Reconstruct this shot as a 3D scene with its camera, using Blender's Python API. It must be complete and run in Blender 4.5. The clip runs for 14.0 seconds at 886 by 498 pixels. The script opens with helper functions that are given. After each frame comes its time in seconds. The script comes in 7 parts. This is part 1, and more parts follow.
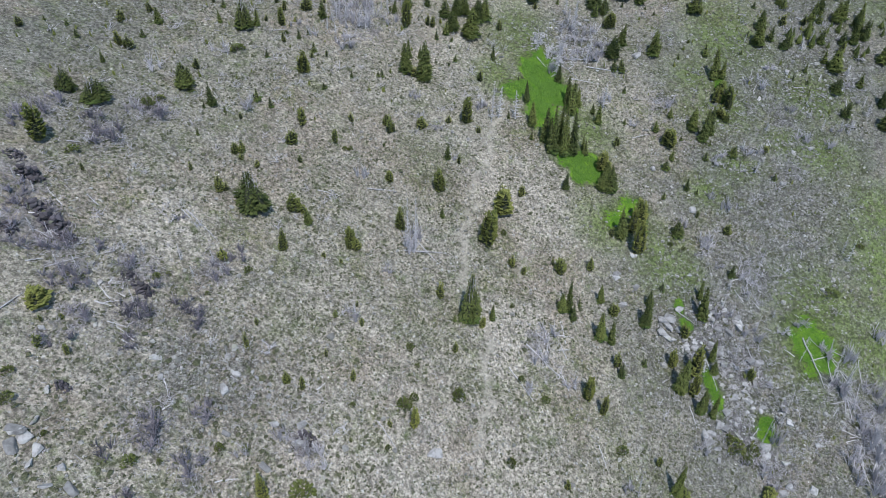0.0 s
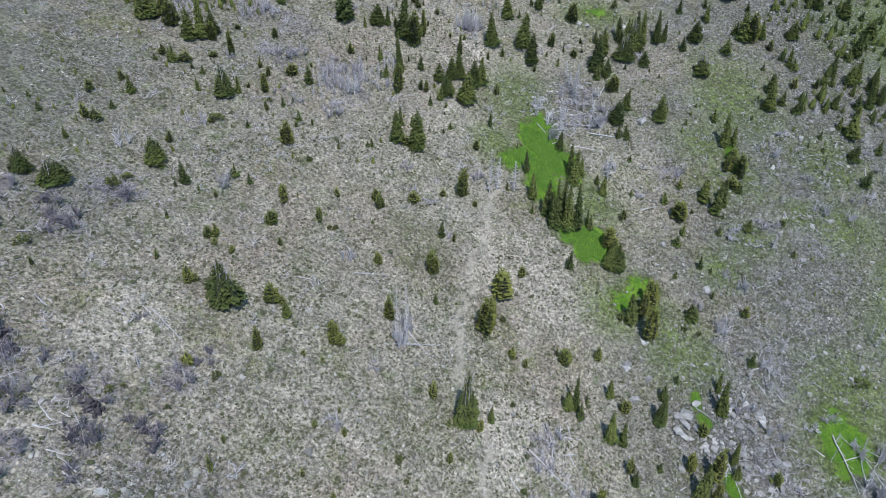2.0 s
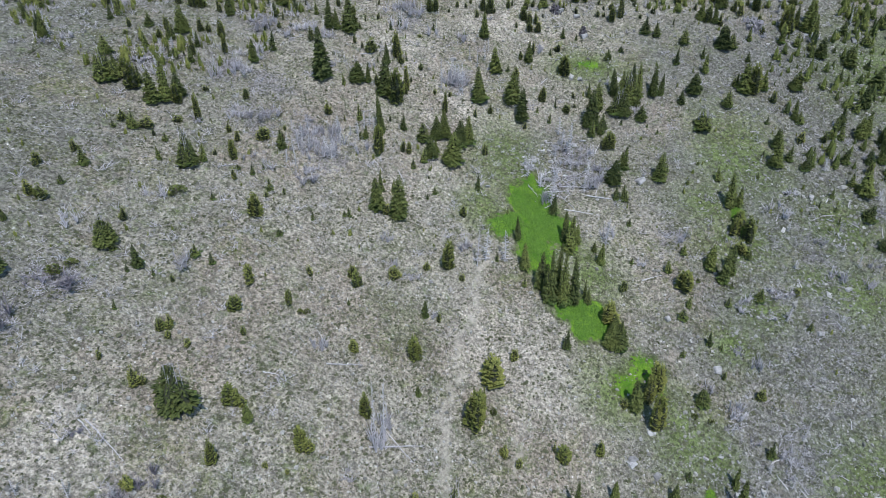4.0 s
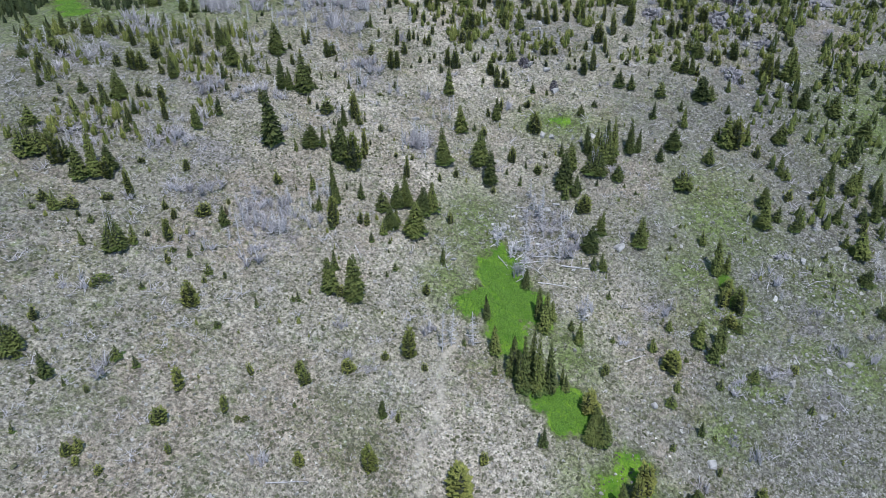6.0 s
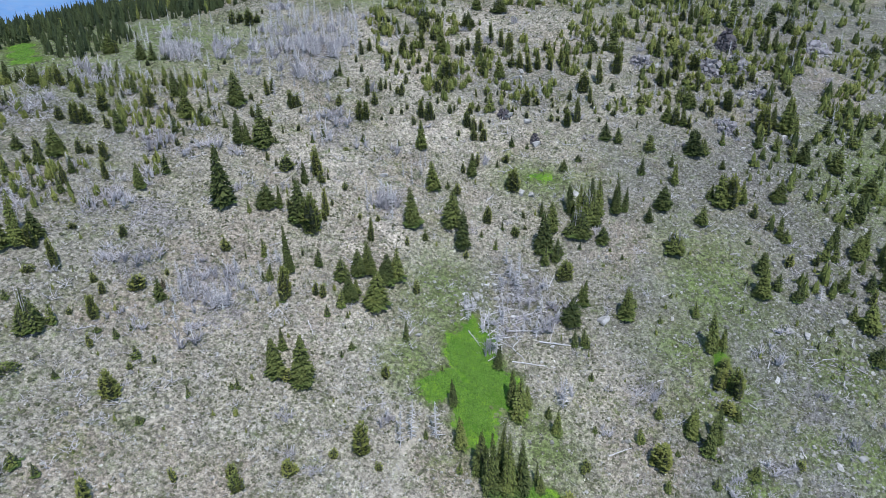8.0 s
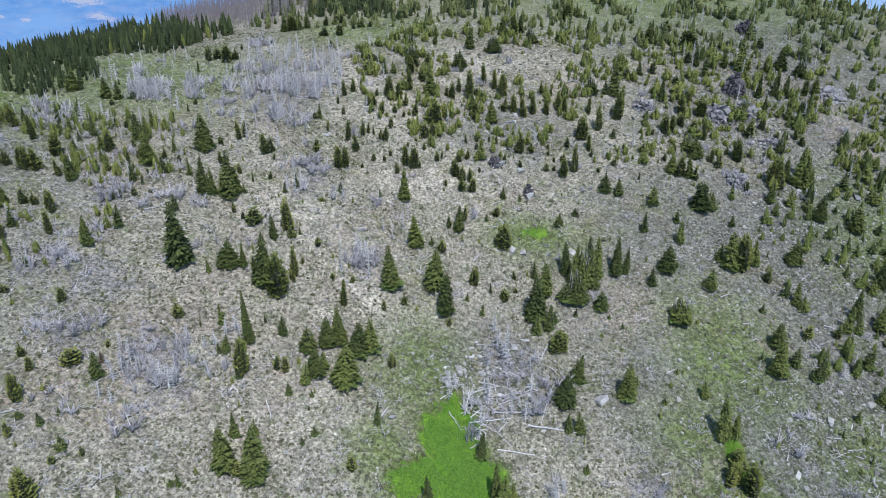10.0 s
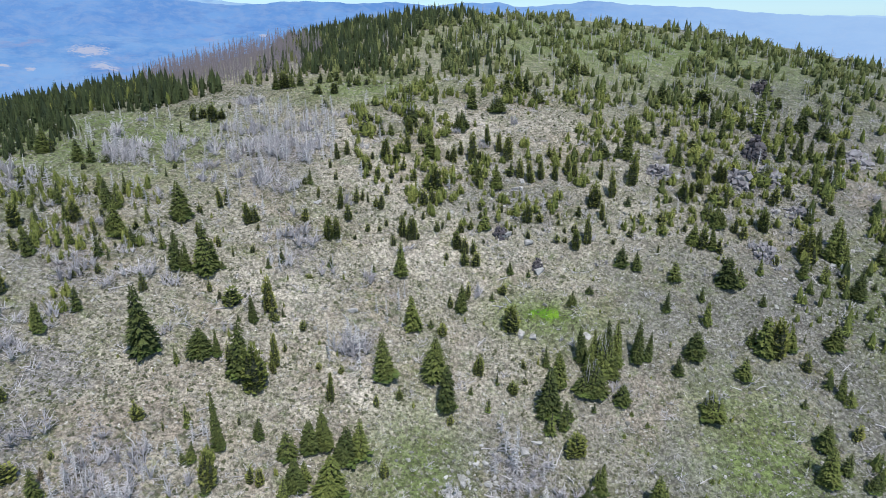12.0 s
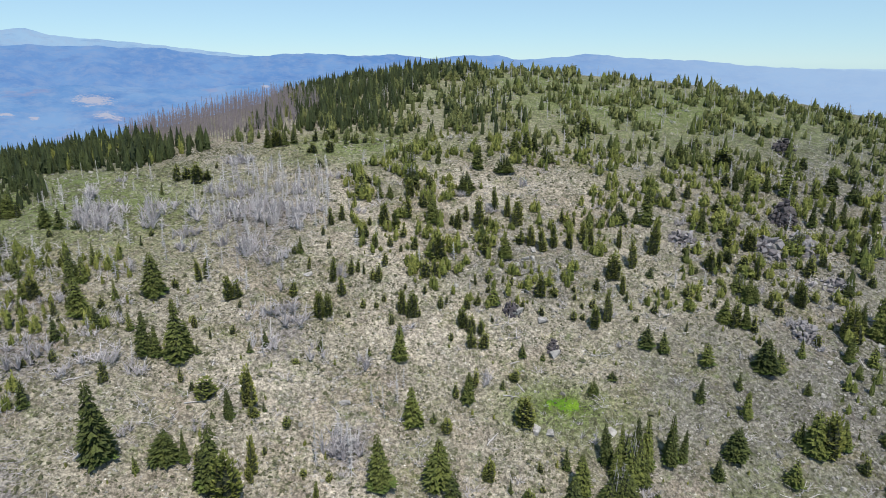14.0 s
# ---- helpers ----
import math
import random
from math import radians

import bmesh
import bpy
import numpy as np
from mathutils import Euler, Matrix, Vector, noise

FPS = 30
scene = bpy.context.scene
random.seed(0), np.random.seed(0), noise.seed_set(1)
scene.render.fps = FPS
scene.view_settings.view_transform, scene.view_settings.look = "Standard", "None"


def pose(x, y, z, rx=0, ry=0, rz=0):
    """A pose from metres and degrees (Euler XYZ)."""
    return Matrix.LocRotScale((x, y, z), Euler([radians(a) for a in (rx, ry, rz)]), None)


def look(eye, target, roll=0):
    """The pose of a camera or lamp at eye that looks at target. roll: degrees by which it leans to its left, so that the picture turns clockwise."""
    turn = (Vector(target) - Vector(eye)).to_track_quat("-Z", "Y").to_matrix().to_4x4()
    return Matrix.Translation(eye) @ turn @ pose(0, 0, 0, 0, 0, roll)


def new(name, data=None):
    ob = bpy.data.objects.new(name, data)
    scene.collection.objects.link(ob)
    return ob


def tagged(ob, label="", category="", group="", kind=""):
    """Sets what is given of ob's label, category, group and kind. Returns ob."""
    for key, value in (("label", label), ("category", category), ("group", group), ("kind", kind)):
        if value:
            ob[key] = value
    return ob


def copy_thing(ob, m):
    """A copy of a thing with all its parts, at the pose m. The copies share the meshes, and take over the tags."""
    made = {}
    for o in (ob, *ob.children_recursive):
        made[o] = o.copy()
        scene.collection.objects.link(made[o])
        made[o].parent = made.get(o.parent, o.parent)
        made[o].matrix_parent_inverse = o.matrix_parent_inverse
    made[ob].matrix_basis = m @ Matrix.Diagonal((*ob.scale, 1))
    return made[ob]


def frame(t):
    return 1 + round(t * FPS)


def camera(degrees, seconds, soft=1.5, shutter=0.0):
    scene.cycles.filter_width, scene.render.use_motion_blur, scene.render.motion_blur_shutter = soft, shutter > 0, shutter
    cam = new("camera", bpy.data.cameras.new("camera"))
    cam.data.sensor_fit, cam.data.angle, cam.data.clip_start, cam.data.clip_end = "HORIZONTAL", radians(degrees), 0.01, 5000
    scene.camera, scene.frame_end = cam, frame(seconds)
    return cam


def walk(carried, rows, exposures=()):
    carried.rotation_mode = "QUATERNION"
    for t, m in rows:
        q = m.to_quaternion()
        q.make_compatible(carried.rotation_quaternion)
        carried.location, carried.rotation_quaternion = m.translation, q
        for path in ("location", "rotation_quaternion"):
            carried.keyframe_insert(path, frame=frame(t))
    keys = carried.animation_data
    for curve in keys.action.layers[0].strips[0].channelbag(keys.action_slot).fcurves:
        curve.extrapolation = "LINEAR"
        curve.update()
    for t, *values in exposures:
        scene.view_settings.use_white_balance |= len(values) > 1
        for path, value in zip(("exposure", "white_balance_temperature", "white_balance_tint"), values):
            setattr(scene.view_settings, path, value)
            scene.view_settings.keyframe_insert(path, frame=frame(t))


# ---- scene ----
cam = camera(65.9, 14.0, soft=0.65)
PATH = [
    (0, (0.197, -1.231, 74.231), (0.193, 0.366, 73.027), -0.3),
    (0.5, (0.359, 2.203, 74.419), (0.357, 3.799, 73.215), -0.2),
    (1, (0.552, 5.834, 74.648), (0.552, 7.44, 73.457), -0.2),
    (1.5, (0.672, 9.292, 74.757), (0.675, 10.924, 73.602), -0.1),
    (2, (0.76, 12.782, 74.909), (0.766, 14.441, 73.793), -0.1),
    (2.5, (1.122, 16.159, 74.93), (1.126, 17.833, 73.835), -0.3),
    (3, (1.687, 19.679, 75.039), (1.69, 21.366, 73.965), -0.4),
    (5.5, (6.629, 37.065, 76.052), (6.676, 38.813, 75.08), -1.4),
    (6, (7.952, 40.831, 76.257), (8.01, 42.592, 75.31), -1.4),
    (6.5, (9.555, 44.223, 76.306), (9.614, 45.998, 75.387), -1.4),
    (7, (11.301, 47.621, 76.237), (11.36, 49.411, 75.346), -1.4),
    (7.5, (13.029, 50.957, 76.225), (13.088, 52.755, 75.352), -1.4),
    (8, (14.741, 54.573, 76.476), (14.8, 56.378, 75.615), -1.3),
    (10.5, (18.679, 71.868, 77.296), (18.741, 73.716, 76.533), -0.3),
    (11, (18.685, 75.438, 77.494), (18.75, 77.299, 76.764), -0.2),
    (11.5, (18.581, 78.909, 77.575), (18.648, 80.783, 76.88), -0.1),
    (12, (18.572, 82.389, 77.7), (18.64, 84.275, 77.037), -0.1),
    (12.5, (18.636, 85.786, 77.868), (18.704, 87.683, 77.238), -0.0),
    (13, (18.597, 89.271, 78.029), (18.666, 91.179, 77.433), -0.0),
    (13.5, (18.521, 92.683, 78.125), (18.59, 94.601, 77.563), 0.1),
    (14, (18.24, 96.102, 78.329), (18.312, 98.029, 77.799), 0.1),
]
EXPOSURES = [(0.0, -0.26, 5900, 12), (3.0, -0.22, 5880, 12), (6.0, -0.15, 5840, 12), (8.0, -0.07, 5840, 12), (11.0, -0.05, 5960, 12), (12.0, -0.06, 6200, 11), (13.0, -0.08, 6500, 11), (14.0, -0.13, 6720, 11)]  # stops, kelvin, tint
walk(cam, [(t, look(eye, target, roll)) for t, eye, target, roll in PATH], EXPOSURES)

# ---- sky and sun ----
SUN_ELEVATION, SUN_AZIMUTH = 57.0, -74.0  # degrees; azimuth counter-clockwise from +x
world = bpy.data.worlds.new("sky")
scene.world = world
world.use_nodes = True
wn = world.node_tree.nodes
sky = wn.new("ShaderNodeTexSky")
sky.sky_type, sky.sun_disc = "NISHITA", False
sky.sun_elevation, sky.sun_rotation = radians(SUN_ELEVATION), radians(90.0 - SUN_AZIMUTH)
sky.altitude, sky.air_density, sky.dust_density, sky.ozone_density = 2000.0, 1.0, 0.0, 3.0
air = wn.new("ShaderNodeMix")
air.data_type, air.blend_type = "RGBA", "MULTIPLY"
air.inputs[0].default_value, air.inputs[7].default_value = 1.0, (0.72, 0.94, 1.16, 1.0)
haze = wn.new("ShaderNodeMix")
haze.data_type = "RGBA"
haze.inputs[0].default_value, haze.inputs[7].default_value = 0.33, (9.2, 13.5, 15.4, 1.0)
world.node_tree.links.new(sky.outputs[0], air.inputs[6])
world.node_tree.links.new(air.outputs[2], haze.inputs[6])
world.node_tree.links.new(haze.outputs[2], wn["Background"].inputs[0])
wn["Background"].inputs[1].default_value = 0.09
sun = new("sun", bpy.data.lights.new("sun", "SUN"))
sun.data.energy, sun.data.angle, sun.data.color = 5.0, radians(0.53), (1.0, 0.945, 0.85)
ca, sa, ce = math.cos(radians(SUN_AZIMUTH)), math.sin(radians(SUN_AZIMUTH)), math.cos(radians(SUN_ELEVATION))
sun.matrix_world = look((400 * ca * ce, 400 * sa * ce, 400 * math.sin(radians(SUN_ELEVATION))), (0, 0, 0))


# ---- materials ----
class Nodes:
    """A small wrapper that keeps node code short."""

    def __init__(self, name):
        self.mat = bpy.data.materials.new(name)
        self.mat.use_nodes = True
        self.tree = self.mat.node_tree
        self.shader = self.tree.nodes["Principled BSDF"]
        self.place = self.tree.nodes.new("ShaderNodeNewGeometry")

    def link(self, a, b):
        self.tree.links.new(a, b)

    def put(self, socket, value):
        if isinstance(value, bpy.types.NodeSocket):
            self.link(value, socket)
        elif isinstance(value, tuple) and len(value) == 3 and socket.type == "RGBA":
            socket.default_value = (*value, 1)
        else:
            socket.default_value = value

    def noise(self, scale, detail=4.0, rough=0.55, at=None):
        n = self.tree.nodes.new("ShaderNodeTexNoise")
        n.inputs["Scale"].default_value, n.inputs["Detail"].default_value, n.inputs["Roughness"].default_value = scale, detail, rough
        self.link(at or self.place.outputs["Position"], n.inputs["Vector"])
        return n.outputs["Fac"]

    def cells(self, scale, feature="F1", out="Distance", at=None, jitter=1.0):
        n = self.tree.nodes.new("ShaderNodeTexVoronoi")
        n.feature = feature
        n.inputs["Scale"].default_value = scale
        n.inputs["Randomness"].default_value = jitter
        self.link(at or self.place.outputs["Position"], n.inputs["Vector"])
        return n.outputs[out]

    def ramp(self, value, lo, hi, a=0.0, b=1.0):
        n = self.tree.nodes.new("ShaderNodeMapRange")
        n.interpolation_type = "SMOOTHSTEP"
        for i, v in enumerate((value, lo, hi, a, b)):
            self.put(n.inputs[i], v)
        return n.outputs[0]

    def math(self, op, a, b=0.0):
        n = self.tree.nodes.new("ShaderNodeMath")
        n.operation = op
        self.put(n.inputs[0], a), self.put(n.inputs[1], b)
        return n.outputs[0]

    def mix(self, fac, a, b):
        n = self.tree.nodes.new("ShaderNodeMix")
        n.data_type = "RGBA"
        self.put(n.inputs[0], fac), self.put(n.inputs[6], a), self.put(n.inputs[7], b)
        return n.outputs[2]

    def attribute(self, name):
        n = self.tree.nodes.new("ShaderNodeAttribute")
        n.attribute_name = name
        return n.outputs["Fac"]

    def object_random(self):
        return self.tree.nodes.new("ShaderNodeObjectInfo").outputs["Random"]

    def local(self):
        return self.tree.nodes.new("ShaderNodeTexCoord").outputs["Object"]

    def bump(self, height, distance, strength=1.0):
        n = self.tree.nodes.new("ShaderNodeBump")
        n.inputs["Strength"].default_value, n.inputs["Distance"].default_value = strength, distance
        self.link(height, n.inputs["Height"])
        self.link(n.outputs[0], self.shader.inputs["Normal"])

    def finish(self, colour, roughness=0.9, gloss=0.25):
        self.put(self.shader.inputs["Base Color"], colour)
        self.put(self.shader.inputs["Roughness"], roughness)
        self.shader.inputs["Specular IOR Level"].default_value = gloss
        return self.mat


def ground_material():
    n = Nodes("mountain_ground")
    at = n.place.outputs["Position"]
    # places are shifted a little, so that no edge of a cell stays straight
    wob = n.tree.nodes.new("ShaderNodeTexNoise")
    wob.inputs["Scale"].default_value, wob.inputs["Detail"].default_value = 1.7, 3.0
    n.link(at, wob.inputs["Vector"])
    shift = n.tree.nodes.new("ShaderNodeVectorMath")
    shift.operation = "MULTIPLY_ADD"
    n.link(wob.outputs["Color"], shift.inputs[0]), n.link(at, shift.inputs[2])
    shift.inputs[1].default_value = (0.9, 0.9, 0.9)
    loose = shift.outputs[0]
    # soil: grey gravel, tan earth, and brown earth in patches of some metres
    # dry earth, with the lens's darker edges painted into the soil's tone
    dry = n.math("ADD", n.attribute("soil_vignette"), n.math("MULTIPLY", n.math("SUBTRACT", n.noise(0.07, 5), 0.5), 0.8))
    pale = n.ramp(dry, 0.95, 1.6)
    dry = n.ramp(dry, 0.1, 0.85)
    soil = n.mix(dry, (0.225, 0.22, 0.197), (0.40, 0.367, 0.308))
    soil = n.mix(pale, soil, (0.56, 0.505, 0.437))
    soil = n.mix(n.ramp(n.noise(0.055, 6, 0.68), 0.47, 0.62, 0.0, 0.7), soil, (0.355, 0.295, 0.245))
    soil = n.mix(n.ramp(n.noise(0.21, 5, 0.7), 0.5, 0.68, 0.0, 0.5), soil, (0.33, 0.315, 0.31))
    grit = n.mix(n.ramp(n.noise(2.6, 6, 0.78), 0.45, 0.57), soil, n.mix(0.5, soil, (0.10, 0.09, 0.07)))
    # dry bunch grass and low sage: thick in some places, nearly none in others
    spread = n.math("ADD", n.math("MULTIPLY", n.math("SUBTRACT", n.noise(0.085, 5, 0.68), 0.5), 0.75), n.math("MULTIPLY", n.attribute("thin_grass"), 0.10))
    clump = n.math("ADD", n.noise(1.5, 6, 0.74), spread)
    sage = n.mix(n.noise(0.5, 4), (0.105, 0.122, 0.058), (0.215, 0.225, 0.13))
    sage = n.mix(n.ramp(n.noise(0.12, 3), 0.45, 0.65, 0.0, 0.7), sage, (0.22, 0.21, 0.125))
    veg = n.mix(n.ramp(clump, 0.54, 0.60, 0.0, 0.6), grit, sage)
    # stones lying in the soil, and a few white ones
    for scale, size, few, amount in ((1.25, 0.27, 0.58, 0.85), (2.3, 0.30, 0.50, 0.85)):
        here = n.math("MULTIPLY", n.ramp(n.cells(scale, at=loose), size - 0.05, size, 1.0, 0.0), n.ramp(n.cells(scale, out="Color", at=loose), few, few + 0.05))
        stone = n.mix(n.ramp(n.noise(0.9, 3), 0.35, 0.65), (0.26, 0.252, 0.245), (0.57, 0.55, 0.525))
        veg = n.mix(n.math("MULTIPLY", here, amount), veg, stone)
    rock_here = here
    white = n.math("MULTIPLY", n.ramp(n.cells(0.9), 0.09, 0.12, 1.0, 0.0), n.ramp(n.cells(0.9, out="Color"), 0.70, 0.74))
    veg = n.mix(n.math("MULTIPLY", white, 0.85), veg, (0.82, 0.81, 0.80))
    scree = n.math("MULTIPLY", n.attribute("scree"), n.ramp(n.noise(0.5, 5, 0.75), 0.38, 0.56))
    chips = n.mix(n.cells(3.0, out="Color", at=loose), (0.12, 0.117, 0.11), (0.54, 0.525, 0.505))
    gap = n.ramp(n.cells(3.0, "DISTANCE_TO_EDGE", at=loose), 0.02, 0.10)
    veg = n.mix(n.math("MULTIPLY", scree, 0.8), veg, n.mix(gap, (0.085, 0.082, 0.075), chips))
    thin = n.math("MULTIPLY", n.attribute("thin_grass"), n.ramp(n.noise(0.8, 6, 0.75), 0.36, 0.53, 0.0, 0.88))
    veg = n.mix(thin, veg, n.mix(n.noise(2.0, 3), (0.115, 0.165, 0.045), (0.20, 0.25, 0.088)))
    # small flushes of greener grass
    flush = n.math("MULTIPLY", n.ramp(n.noise(0.11, 4, 0.6, at=loose), 0.58, 0.68), n.ramp(n.noise(1.3, 5, 0.75), 0.42, 0.6, 0.0, 0.75))
    veg = n.mix(flush, veg, n.mix(n.noise(2.2, 3), (0.125, 0.145, 0.05), (0.21, 0.225, 0.10)))
    edge = n.math("ADD", n.attribute("meadow"), n.math("MULTIPLY", n.math("SUBTRACT", n.noise(0.42, 7, 0.74), 0.5), 2.0))
    lush = n.mix(n.ramp(n.noise(0.35, 5, 0.65), 0.34, 0.66), (0.072, 0.162, 0.015), (0.162, 0.280, 0.026))
    lush = n.mix(n.ramp(n.noise(0.9, 5, 0.7), 0.52, 0.70, 0.0, 0.6), lush, (0.15, 0.21, 0.045))
    lush = n.mix(n.ramp(n.noise(3.4, 4, 0.7), 0.38, 0.62, 0.0, 0.6), lush, (0.035, 0.085, 0.012))
    veg = n.mix(n.ramp(edge, 0.0, 0.46, 0.0, 0.8), veg, n.mix(n.noise(1.6, 4, 0.7), (0.06, 0.105, 0.02), (0.145, 0.18, 0.05)))
    litter = n.math("ADD", n.math("MULTIPLY", n.attribute("brush"), 0.66), n.math("MULTIPLY", n.math("SUBTRACT", n.noise(0.55, 6, 0.78), 0.5), 2.2))
    veg = n.mix(n.ramp(litter, 0.34, 0.64, 0.0, 0.6), veg, n.mix(n.noise(2.2, 4, 0.75), (0.085, 0.078, 0.09), (0.34, 0.32, 0.35)))
    # dark cushions of sage, each the size of a hand to a hat
    for scale, amount, seldom in ((0.9, 0.62, 0.56), (1.5, 0.76, 0.45), (2.3, 0.74, 0.45)):
        spot = n.math("ADD", n.cells(scale, at=loose), n.math("MULTIPLY", n.math("SUBTRACT", n.noise(5.0, 3, 0.6), 0.5), 0.55))
        thick = n.math("SUBTRACT", seldom, n.math("MULTIPLY", spread, 0.9))
        spot = n.math("MULTIPLY", n.ramp(spot, 0.17, 0.29, amount, 0.0), n.math("GREATER_THAN", n.cells(scale, out="Color", at=loose), thick))
        veg = n.mix(spot, veg, n.mix(n.noise(0.3, 3), (0.068, 0.074, 0.045), (0.125, 0.135, 0.072)))
    # gravel and dry grass differ in tone
    grain = n.math("MULTIPLY", n.ramp(n.noise(1.7, 4, 0.74), 0.36, 0.64, 0.40, 1.02), n.ramp(n.cells(5.2, out="Color"), 0.1, 0.9, 0.84, 1.14))
    grain = n.math("MULTIPLY", grain, n.ramp(n.noise(0.33, 5, 0.7), 0.34, 0.66, 0.82, 1.16))
    tone = n.tree.nodes.new("ShaderNodeVectorMath")
    tone.operation = "SCALE"
    n.link(veg, tone.inputs[0]), n.link(grain, tone.inputs["Scale"])
    full = n.mix(n.ramp(edge, 0.46, 0.60), tone.outputs[0], lush)
    path = n.attribute("path")
    full = n.mix(n.math("MULTIPLY", path, n.ramp(n.noise(0.7, 4, 0.7), 0.35, 0.55, 0.0, 0.8)), full, (0.37, 0.34, 0.29))
    height = n.math("ADD", n.math("MULTIPLY", clump, 0.7), n.math("ADD", n.math("MULTIPLY", rock_here, 0.35), n.math("MULTIPLY", n.noise(4.0, 2, 0.6), 0.5)))
    height = n.math("ADD", height, n.math("MULTIPLY", n.math("MULTIPLY", gap, scree), 0.5))
    n.bump(height, 0.16, 1.0)
    return n.finish(full, 0.95, 0.12)


def stone_material(name, dark, light, scale):
    n = Nodes(name)
    at = n.local()
    tone = n.mix(n.tree.nodes.new("ShaderNodeNewGeometry").outputs["Random Per Island"], dark, light)
    tone = n.mix(n.math("MULTIPLY", n.object_random(), 0.5), tone, dark)
    speck = n.mix(n.ramp(n.noise(scale, 5, 0.7), 0.4, 0.65), tone, n.mix(0.55, tone, (0.10, 0.095, 0.09)))
    lichen = n.mix(n.ramp(n.noise(scale * 0.6, 3), 0.6, 0.68, 0.0, 0.5), speck, (0.26, 0.27, 0.19))
    n.bump(n.noise(scale * 1.5, 5, 0.7), 0.12, 0.9)
    return n.finish(lichen, 0.9, 0.2)


def needle_material(name, dark, light, tips=(0.26, 0.29, 0.07)):
    n = Nodes(name)
    island = n.tree.nodes.new("ShaderNodeNewGeometry").outputs["Random Per Island"]
    tone = n.mix(n.math("FRACT", n.math("ADD", n.object_random(), n.attribute("tree_tone"))), dark, light)
    tip = n.mix(n.math("MULTIPLY", island, 0.75), n.mix(0.2, tone, (0.012, 0.02, 0.008)), n.mix(0.3, tone, tips))
    tip = n.mix(n.ramp(n.noise(1.2, 3), 0.35, 0.7, 0.0, 0.45), tip, tone)
    # near-black mottle painted in for the shade between sprays
    tip = n.mix(n.ramp(n.noise(4.6, 4, 0.75), 0.42, 0.60, 0.0, 0.85), tip, n.mix(0.65, tip, (0.010, 0.016, 0.006)))
    return n.finish(tip, 0.75, 0.25)


def wood_material(name, dark, light):
    n = Nodes(name)
    tone = n.mix(n.object_random(), dark, light)
    streak = n.mix(n.ramp(n.noise(6.0, 4, 0.7), 0.35, 0.65), tone, n.mix(0.5, tone, (0.09, 0.08, 0.075)))
    n.bump(n.noise(14.0, 4), 0.03, 0.7)
    return n.finish(streak, 0.85, 0.2)


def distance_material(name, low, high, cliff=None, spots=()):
    """Far country: a plain backdrop whose own glow paints in the haze of miles of air. spots: pale cliffs as place and
    size.
    """
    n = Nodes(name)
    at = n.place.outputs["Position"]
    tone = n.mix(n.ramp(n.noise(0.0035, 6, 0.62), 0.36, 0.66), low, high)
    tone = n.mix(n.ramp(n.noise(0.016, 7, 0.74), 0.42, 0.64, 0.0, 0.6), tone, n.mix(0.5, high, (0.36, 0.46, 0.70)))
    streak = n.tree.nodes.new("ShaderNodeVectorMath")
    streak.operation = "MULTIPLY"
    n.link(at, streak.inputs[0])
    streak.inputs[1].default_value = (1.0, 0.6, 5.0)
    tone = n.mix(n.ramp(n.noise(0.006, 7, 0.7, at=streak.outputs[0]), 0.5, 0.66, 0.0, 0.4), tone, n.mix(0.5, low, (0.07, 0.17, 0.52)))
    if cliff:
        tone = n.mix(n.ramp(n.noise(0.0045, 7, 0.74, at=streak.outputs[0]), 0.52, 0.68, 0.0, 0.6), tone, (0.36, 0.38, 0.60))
    # haze painted into the glow, thicker and paler towards the east
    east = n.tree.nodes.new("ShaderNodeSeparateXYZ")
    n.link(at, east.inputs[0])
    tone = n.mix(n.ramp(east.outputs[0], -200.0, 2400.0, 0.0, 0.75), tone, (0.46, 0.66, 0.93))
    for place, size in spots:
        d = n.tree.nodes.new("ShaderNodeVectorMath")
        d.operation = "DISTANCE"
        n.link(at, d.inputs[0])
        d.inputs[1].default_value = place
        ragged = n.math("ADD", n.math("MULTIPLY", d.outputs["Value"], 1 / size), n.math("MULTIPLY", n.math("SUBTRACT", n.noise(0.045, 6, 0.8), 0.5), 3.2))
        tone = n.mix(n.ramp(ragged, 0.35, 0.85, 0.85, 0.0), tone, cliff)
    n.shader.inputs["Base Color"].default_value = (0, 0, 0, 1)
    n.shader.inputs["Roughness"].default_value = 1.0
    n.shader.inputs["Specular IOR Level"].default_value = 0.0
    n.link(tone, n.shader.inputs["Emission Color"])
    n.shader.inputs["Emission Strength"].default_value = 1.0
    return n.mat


GROUND = ground_material()
STONE = stone_material("pale_stone", (0.14, 0.137, 0.13), (0.46, 0.45, 0.43), 1.6)
CRAG = stone_material("dark_crag_rock", (0.050, 0.045, 0.056), (0.135, 0.122, 0.142), 1.1)
FIR = needle_material("fir_needles", (0.028, 0.045, 0.014), (0.160, 0.188, 0.047), (0.31, 0.34, 0.085))
SKIRT = needle_material("low_fir_needles", (0.070, 0.115, 0.028), (0.128, 0.178, 0.043), (0.20, 0.25, 0.07))
PINE = needle_material("pine_needles", (0.135, 0.165, 0.038), (0.25, 0.265, 0.068), (0.36, 0.36, 0.11))
RUST = needle_material("dead_needles", (0.11, 0.075, 0.07), (0.17, 0.115, 0.10))
LEAF = needle_material("shrub_leaves", (0.11, 0.14, 0.035), (0.17, 0.19, 0.06))
BARK = wood_material("bark", (0.11, 0.085, 0.065), (0.17, 0.14, 0.11))
SILVER = wood_material("weathered_wood", (0.43, 0.415, 0.445), (0.68, 0.66, 0.685))
